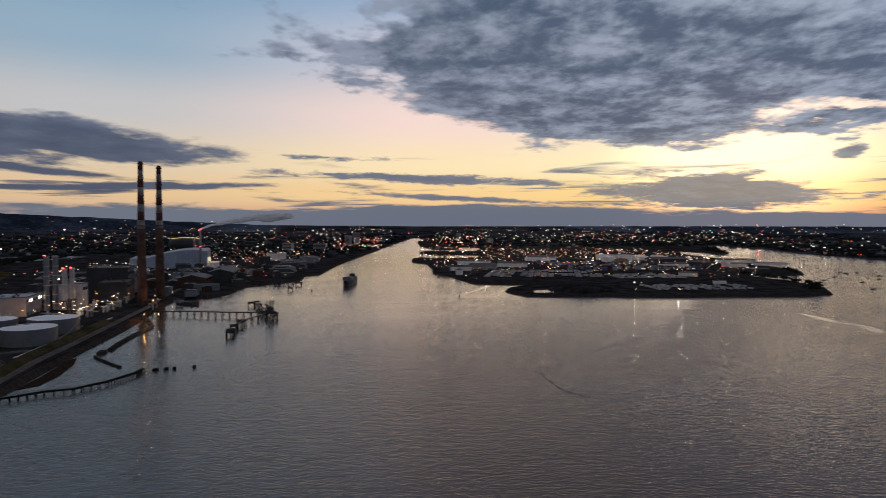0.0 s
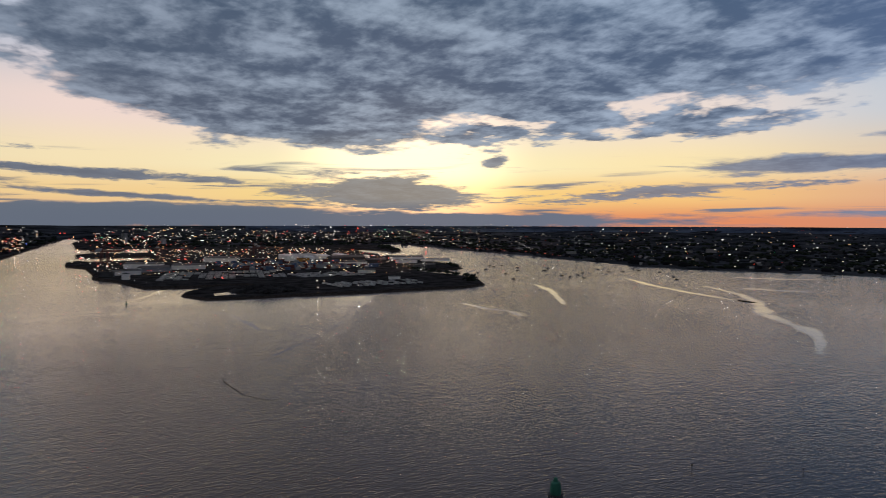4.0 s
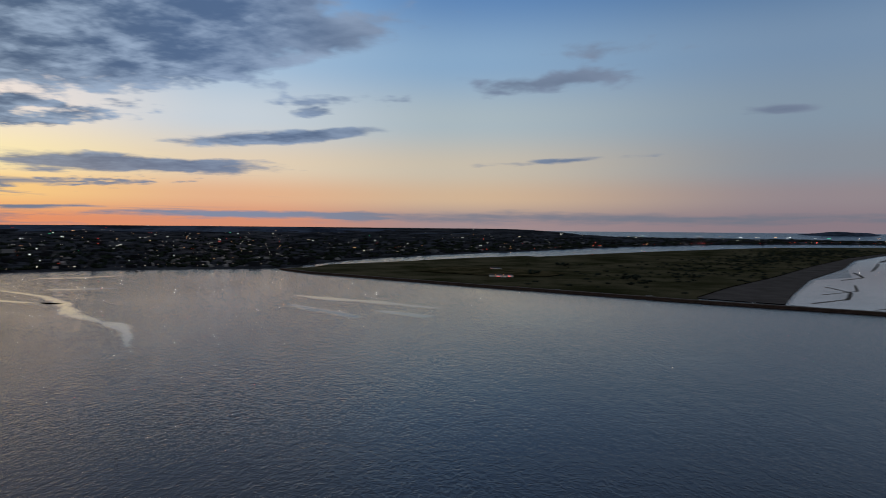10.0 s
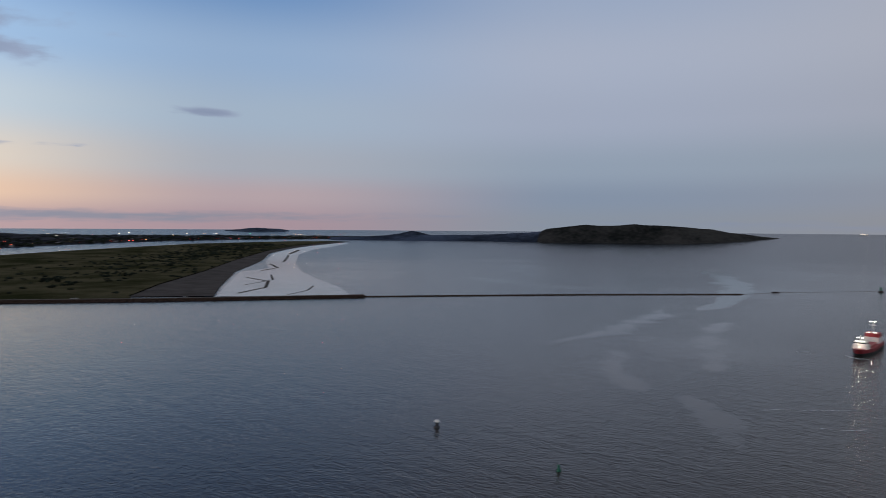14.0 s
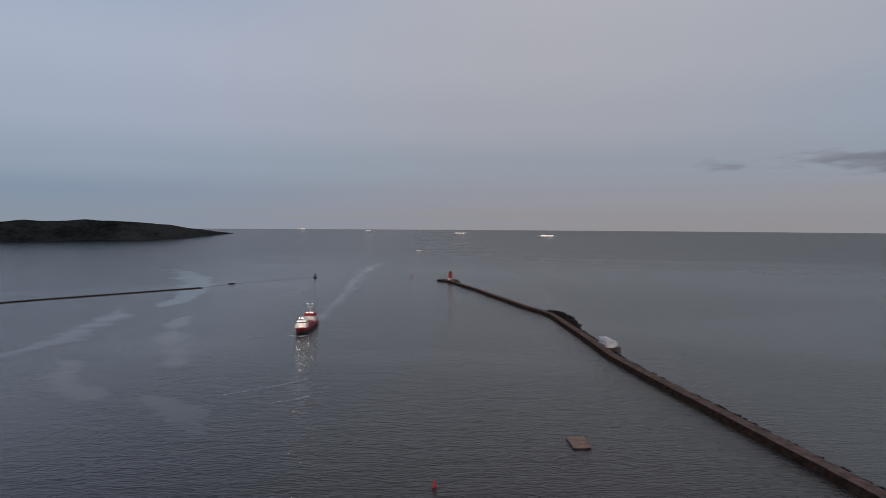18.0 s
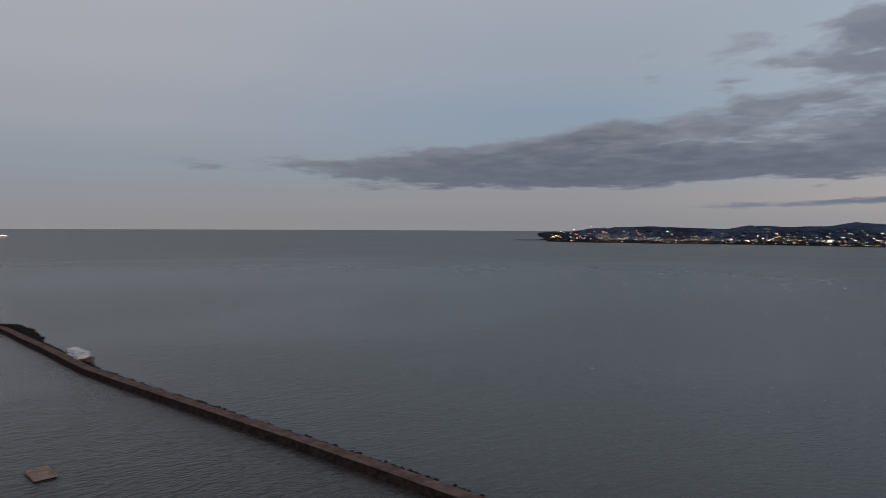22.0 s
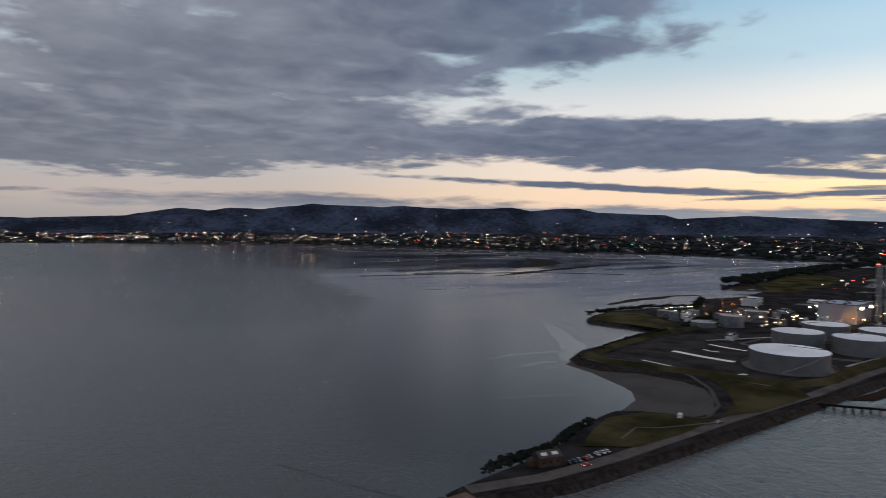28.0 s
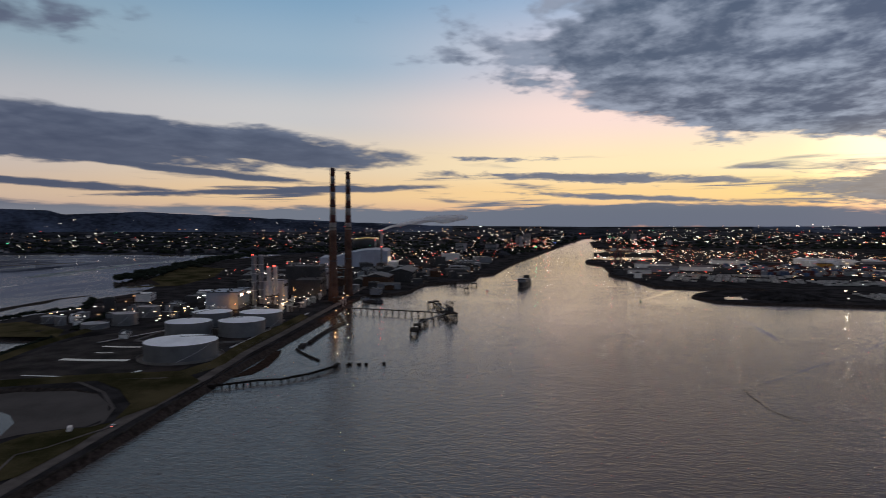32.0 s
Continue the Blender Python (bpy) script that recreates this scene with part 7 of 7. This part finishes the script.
def supply_ship():
    t = thing("supply_ship", pose(783, 144, 0, 0, 0, 181), "red supply ship with white deckhouses coming into port", "ship")
    bm = bmesh.new()
    hull(bm, 88, 17, 2, 6)
    part("hull", bm, SHIPRED, t, "red hull")
    bm = bmesh.new()
    hull(bm, 88.6, 17.3, 2, 2.6)
    part("waterline", bm, BLACK, t, "black boot top")
    bm = bmesh.new()
    box(bm, 30, 0, 6.5, 14, 13, 4.5, taper=0.92)
    part("fore_house", bm, WHITE, t, "white forward deckhouse")
    bm = bmesh.new()
    box(bm, 30, 0, 11, 9, 11, 3)
    b = part("bridge", bm, WHITE, t)
    bm = bmesh.new()
    box(bm, 30, 0, 12.0, 9.2, 11.2, 1.0)
    part("bridge_window", bm, GLASS, b)
    bm = bmesh.new()
    rod(bm, (32, 0, 14), (32, 0, 20), 0.3)
    part("fore_mast", bm, WHITE, t)
    bm = bmesh.new()
    box(bm, -28, 0, 6, 18, 14, 6, taper=0.95)
    part("aft_house", bm, WHITE, t, "white after deckhouse")
    bm = bmesh.new()
    box(bm, -28, 0, 12, 15, 13, 4, taper=0.95)
    part("upper_house", bm, SHIPRED, t, "red upper deckhouse")
    bm = bmesh.new()
    rod(bm, (-26, 0, 16), (-26, 0, 28), 0.5, 0.25), rod(bm, (-26, -3, 24), (-26, 3, 24), 0.2)
    part("main_mast", bm, WHITE, t)
    bm = bmesh.new()
    box(bm, 2, 0, 6.0, 34, 12, 2.0)
    part("hatch", bm, SHIPRED, t)
    for x, y, z, k in ((36.5, 2.5, 14.5, "white"), (36.5, -2.5, 14.5, "white"), (36.5, 2, 18, "white"), (36.5, -2, 18, "white"), (-25.4, 2, 28, "white"), (-25.4, -2, 28, "white"), (-19, 3, 17, "white"), (-19, -3, 17, "white"), (38, 0, 9, "warm")):
        bm = bmesh.new()
        bmesh.ops.create_icosphere(bm, subdivisions=1, radius=0.5, matrix=Matrix.Translation((x, y, z)))
        part("deck_light", bm, LAMP[k], t)
    for x, z, e in ((39, 15, 500), (-17, 19, 500)):
        l = new("ship_floodlight", bpy.data.lights.new("ship_floodlight", "POINT"))
        l.data.energy, l.data.color, l.data.shadow_soft_size = e, (1.0, 0.85, 0.65), 0.5
        l.location = t.matrix_basis @ Vector((x, 0, z))


supply_ship()


def cargo_ship():
    t = thing("cargo_ship", pose(-1355, -67, 0, 0, 0, -4), "dark cargo ship heading down the river", "ship")
    bm = bmesh.new()
    hull(bm, 118, 20, 2, 9)
    part("hull", bm, DARKSTEEL, t)
    bm = bmesh.new()
    box(bm, -8, 0, 9, 80, 18, 3)
    part("cargo_deck", bm, DARKCLAD, t)
    bm = bmesh.new()
    box(bm, 36, 0, 10, 12, 18, 7, taper=0.94)
    b = part("accommodation", bm, CLAD, t)
    bm = bmesh.new()
    box(bm, 36, 0, 15, 12.2, 18, 1.0)
    part("bridge_window", bm, GLASS, b)
    bm = bmesh.new()
    rod(bm, (38, 0, 17), (38, 0, 23), 0.4), rod(bm, (38, -2.5, 20), (38, 2.5, 20), 0.2)
    part("mast", bm, CLAD, t)
    bm = bmesh.new()
    box(bm, -45, 0, 9, 8, 12, 9)
    part("funnel", bm, DARKCLAD, t)
    for y in (-6, 6):
        bm = bmesh.new()
        rod(bm, (44, y, 10), (44, y, 15), 0.4)
        part("post", bm, CLAD, t)


cargo_ship()


def ferry(x, y, wide, turn, label):
    p = far(x, y, 0)
    t = thing("ferry", pose(p.x, p.y, p.z, 0, 0, turn), label, "ship", "ferries")
    s = wide / 100
    bm = bmesh.new()
    hull(bm, 100 * s, 20 * s, 1, 6 * s)
    part("hull", bm, WHITE, t)
    bm = bmesh.new()
    box(bm, -4 * s, 0, 6 * s, 78 * s, 18 * s, 5 * s, taper=0.96)
    d = part("decks", bm, WHITE, t)
    # window rows also glow to supply brightness the white paint lacks
    for z in (6.8, 9.0):
        bm = bmesh.new()
        box(bm, -4 * s, 0, z * s, 76 * s, 18.4 * s, 0.9 * s)
        part("lit_windows", bm, glow("cabin_light", (1.0, 0.88, 0.74), 1.5), d, "row of lit cabin windows")
    bm = bmesh.new()
    box(bm, -20 * s, 0, 11 * s, 9 * s, 7 * s, 4 * s, taper=0.8)
    part("funnel", bm, DARKCLAD, t)
    bm = bmesh.new()
    box(bm, 26 * s, 0, 11 * s, 12 * s, 17 * s, 3 * s)
    part("bridge", bm, WHITE, t)


ferry(7686, -1337, 100, 98, "white lit ferry far out at sea")
ferry(10303, -420, 75, 85, "white lit ferry near the horizon")
ferry(13713, 1356, 50, 95, "small far lit ship on the horizon")
ferry(19455, 3909, 40, 90, "tiny far ship on the horizon")
ferry(3185, 66, 26, 120, "small lit pilot boat in the channel")


def small_boat(x, y, turn, mast):
    t = thing("moored_boat", pose(x, y, 0, 0, 0, turn), "small dark boat on a mooring", "boat", "moored boats")
    bm = bmesh.new()
    hull(bm, 9, 3, 0.4, 1.2)
    part("hull", bm, TIMBER, t)
    bm = bmesh.new()
    box(bm, -0.5, 0, 1.2, 3.4, 2.0, 1.3, taper=0.85)
    part("cabin", bm, DARKCLAD, t)
    if mast:
        bm = bmesh.new()
        rod(bm, (0.6, 0, 1.2), (0.6, 0, 11), 0.13, 0.07, 5)
        part("mast", bm, DARKSTEEL, t)
    return t


first = small_boat(-1323, 867, 30, True)
plain = small_boat(-1259, 861, 30, False)
for i, (x, y) in enumerate(((-1282, 902), (-1371, 983), (-1598, 1190), (-1552, 1172), (-1455, 1071), (-1576, 1221), (-1480, 1203), (-1311, 1028), (-1175, 944), (-1257, 897), (-1198, 1115), (-1155, 1101), (-1188, 1158), (-1235, 1221), (-1315, 1360), (-1228, 1310), (-1229, 1364), (-1224, 1423), (-1155, 1422), (-1118, 1110), (-876, 1707), (-842, 1691), (-1383, 1125), (-1422, 1267), (-1352, 1194), (-1030, 1320), (-980, 1267))):
    copy_thing(first if i % 3 else plain, pose(x, y, 0, 0, 0, 20 + 13 * (i % 5)))


# ---- the port ----
def trailer_row():
    t = thing("trailer", pose(-1528, 289, 4.0, 0, 0, 30), "pale box trailer parked in the port yard", "trailer", "parked trailers")
    bm = bmesh.new()
    box(bm, 0, 0, 1.1, 13.5, 2.6, 2.8)
    part("box", bm, material("trailer_side", (0.42, 0.41, 0.40), 0.6, 0.5, 0.3, stain=0.2), t)
    bm = bmesh.new()
    box(bm, 0, 0, 0.7, 13, 1.2, 0.4)
    part("chassis", bm, DARKSTEEL, t)
    for x in (-4.6, -3.2):
        bm = bmesh.new()
        rod(bm, (x, -1.2, 0.5), (x, 1.2, 0.5), 0.5, sides=9)
        part("axle", bm, BLACK, t)
    return t


trailer = trailer_row()
spots = []
for row in range(6):
    for i in range(17):
        spots.append((-1447 - row * 37 + i * 1.0, 234 + i * 16 + row * 10, 62))
for row in range(4):
    for i in range(14):
        spots.append((-1394 - row * 30, 525 + i * 11, 80))
for row in range(4):
    for i in range(15):
        spots.append((-1146 - row * 24 + (i % 3), 502 + i * 13.5, 12 + 4 * row))
for x, y, a in spots:
    if random.random() < 0.78 and inside(x, y, PORT):
        copy_thing(trailer, pose(x, y, 4.0, 0, 0, a + random.uniform(-3, 3)))


def crane(x, y, turn, z=4.0):
    t = thing("quay_crane", pose(x, y, z, 0, 0, turn), "tall red steel quay crane with a boom", "crane", "quay cranes")
    for sx in (-9, 9):
        for sy in (-7, 7):
            bm = bmesh.new()
            rod(bm, (sx, sy, 0), (sx * 0.8, sy * 0.8, 38), 0.9, sides=5)
            part("leg", bm, BANDRED, t)
    bm = bmesh.new()
    box(bm, 6, 0, 38, 78, 4, 2.4)
    part("boom", bm, BANDRED, t)
    bm = bmesh.new()
    for sy in (-4, 4):
        rod(bm, (-4, sy, 38), (0, sy * 0.3, 58), 0.7, sides=5)
    rod(bm, (0, 0, 58), (42, 0, 40), 0.35, sides=5), rod(bm, (0, 0, 58), (-30, 0, 40), 0.35, sides=5)
    part("mast", bm, BANDRED, t)
    bm = bmesh.new()
    box(bm, -14, 0, 40.4, 12, 6, 5)
    part("machine_house", bm, CLAD, t)


for x, y, a in ((-2027, 184, 80), (-2073, 191, 80), (-2146, 201, 80), (-2213, 357, 10), (-2180, 425, 10), (-2152, 637, 30), (-2233, 688, 30)):
    crane(x, y, a)
shed_at = ((-1749, 271, 70, 36, 10), (-1808, 364, 80, 36, 10), (-1899, 269, 90, 40, 11), (-2094, 519, 100, 44, 12), (-2009, 594, 90, 40, 12), (-1838, 928, 60, 40, 10), (-1958, 1106, 110, 36, 9), (-1825, 1139, 90, 26, 8), (-1737, 802, 70, 40, 11), (-1686, 701, 60, 30, 10), (-1942, 874, 120, 46, 14), (-2103, 1003, 120, 50, 14), (-1786, 1007, 60, 30, 9), (-1457, 709, 40, 22, 8), (-1331, 742, 30, 16, 7), (-1266, 683, 24, 14, 6), (-1670, 197, 60, 26, 9), (-2179, 806, 90, 40, 16), (-1588, 954, 60, 22, 7))
for x, y, sx, sy, h in shed_at:
    hall("port_shed", x, y, sx, sy, h, random.uniform(60, 100), random.choice((CLAD, DARKCLAD, WHITE)), random.choice(("long grey port warehouse", "wide flat port transit shed", "ribbed steel port store")), random.choice(("flat", "ridge")), bays=6, lit=random.choice((None, "warm", "white")))
YELLOW = material("yellow_cladding", (0.5, 0.24, 0.03), 0.6, 0.15, 0.2)
hall("yellow_shed", -1894, 710, 34, 22, 16, 85, YELLOW, "bright yellow clad port building", bays=3)
for x, y, r in ((-2047, 727, 22), (-2077, 790, 20), (-2106, 852, 22), (-2035, 838, 18), (-2125, 923, 20), (-2054, 910, 18), (-1985, 765, 16), (-2160, 744, 20), (-2001, 967, 16)):
    tank(x, y, r, 16, ROOFWHITE, WHITE, "white oil terminal tank with a pale roof", 0.06, 4.0, "port tanks")
slim_stack(-2139, 552, 62, 3.0, "dark slim port chimney", DARKCLAD, True)
slim_stack(-2159, -601, 66, 2.6, "slim grey power plant stack", CLAD, True)
hall("plant_block", -2168, -585, 50, 40, 26, 10, CLAD, "pale grey plant block below the stack", bays=4, lit="white")
boxes = {k: Heap() for k in ("red", "blue", "grey")}
for row in range(16):
    for i in range(26):
        x, y = -1646 - row * 22, 475 + i * 14.2
        if inside(x, y, PORT) and random.random() < 0.55:
            boxes[random.choice(("red", "blue", "grey"))].house(x, y, 4, 2.6 * random.randint(1, 3), 12.4, 2.6 * random.randint(1, 4), 0.02, 4)
BLUEBOX = material("blue_container", (0.05, 0.09, 0.18), 0.6, 0.4, 0.3)
for k, m in (("red", BANDRED), ("blue", BLUEBOX), ("grey", CLAD)):
    boxes[k].make("container_stack", m, f"stacks of {k} shipping containers", "containers")
piles = Heap()
for _ in range(260):
    a, k = random.uniform(0, 6.28), math.sqrt(random.random())
    piles.ball((-1170 + 55 * k * math.cos(a), 371 + 60 * k * math.sin(a), 3 + 9 * (1 - k)), random.uniform(5, 9), 0.6, 0.25)
piles.make("spoil_heap", YARD, "dark heap of dredged spoil", "heap")
hall("river_terminal", -1630, 154, 30, 14, 10, 70, DARKSTEEL, "dark linkspan tower at the berth", bays=2, lit="red")
hall("berth_office", -1529, 181, 14, 10, 12, 70, WHITE, "white berth office on the quay", bays=2, lit="white")

# ---- far buildings along the shores ----
for x, y, sx, h, label in ((-2671, -4168, 90, 28, "pale lit apartment slab on the far shore"), (-2857, -4115, 70, 24, "pale apartment block on the far shore"), (-2607, -2709, 60, 26, "apartment block behind the strand"), (-1745, -4723, 80, 20, "low pale hotel on the far shore"), (-3436, -176, 40, 60, "dark riverside office tower"), (-3641, -138, 36, 48, "grey riverside apartment tower"), (-3953, -155, 40, 66, "tall dark office tower by the river"), (-4329, 509, 40, 60, "dark tall quayside tower"), (-3805, 637, 60, 36, "broad grey quayside hotel block"), (-3027, -282, 60, 30, "brick apartment block near the river"), (-2775, -391, 44, 40, "grain silo block near the river")):
    p = far(x, y, 4)
    s = (Vector((p.x - MID_X, p.y - MID_Y)).length) / math.hypot(x - MID_X, y - MID_Y)
    t = thing("apartment_block", pose(p.x, p.y, p.z - 1.5, 0, 0, random.uniform(0, 90)), label, "building", "far blocks")
    bm = bmesh.new()
    box(bm, 0, 0, 0, sx * s, 18 * s, h * s)
    part("wall", bm, CLAD, t)
    bm = bmesh.new()
    box(bm, 0, 0, h * s, sx * s * 0.9, 12 * s, 2 * s)
    part("roof", bm, DARKCLAD, t)
    for k in range(max(2, int(h / 6))):
        bm = bmesh.new()
        box(bm, 0, 0, (k * 6 + 2.5) * s, sx * s * 0.94, 18.4 * s, 2 * s)
        part("window_band", bm, GLASS, t)
for x, y, sx, label in ((105, 1582, 26, "white clubhouse on the golf links"), (126, 1589, 12, "small white club store"), (83, 1592, 10, "low white links cottage"), (107, 1868, 30, "pale long shed on the links")):
    t = thing("clubhouse", pose(x, y, 2.6, 0, 0, -35), label, "house")
    bm = bmesh.new()
    box(bm, 0, 0, 0, sx, 9, 4.5)
    part("wall", bm, WHITE, t)
    bm = bmesh.new()
    gable(bm, 0, 0, 0, sx + 1, 10, 4.5, 7.5)
    part("roof", bm, SLATE, t)
    for i in range(max(2, int(sx / 5))):
        bm = bmesh.new()
        box(bm, -sx / 2 + 2.5 + i * 4.6, -4.52, 1.2, 1.5, 0.12, 1.4)
        part("window", bm, LAMP["red"] if i == 1 and sx > 11 else GLASS, t)
lamp_post(113, 1575, 2.6, 6, "amber")
lamp_post(88, 1585, 2.6, 6, "amber")
for line, label in (([(3460, -4646), (3206, -4559), (2809, -4640)], "long stone harbour pier at the far town"), ([(2616, -4700), (2149, -4955)], "low harbour wall at the far town")):
    ribbon("harbour_pier", fine(line, 60), 14, 7, ROCK, kind="", label=label, category="pier", thick=8)

# ---- paving of the wall's top, slab by slab ----
def slab_mesh(long, wide):
    bm = bmesh.new()
    box(bm, 0, 0, 0, long, wide, 0.14, taper=0.985)
    me = bpy.data.meshes.new("paving_slab")
    bm.to_mesh(me)
    bm.free()
    me.materials.append(GRANITE)
    return me


slab_a, slab_b = slab_mesh(2.9, 2.55), slab_mesh(3.3, 2.55)
done = 0
for i, (x, y, a) in enumerate(along([(211, -222), (247, -219), (320, -211.5), (437, -198), (470, -194)], 3.5)):
    for j in (-1, 0, 1):
        if done >= 220:
            break
        c, s = -math.sin(radians(a)), math.cos(radians(a))
        ob = new("paving_slab", slab_a if (i + j) % 2 else slab_b)
        ob.matrix_basis = pose(x + c * j * 2.7, y + s * j * 2.7, 4.14 + random.uniform(-0.02, 0.03), 0, random.uniform(-0.5, 0.5), a)
        ob.parent = great_wall
        done += 1
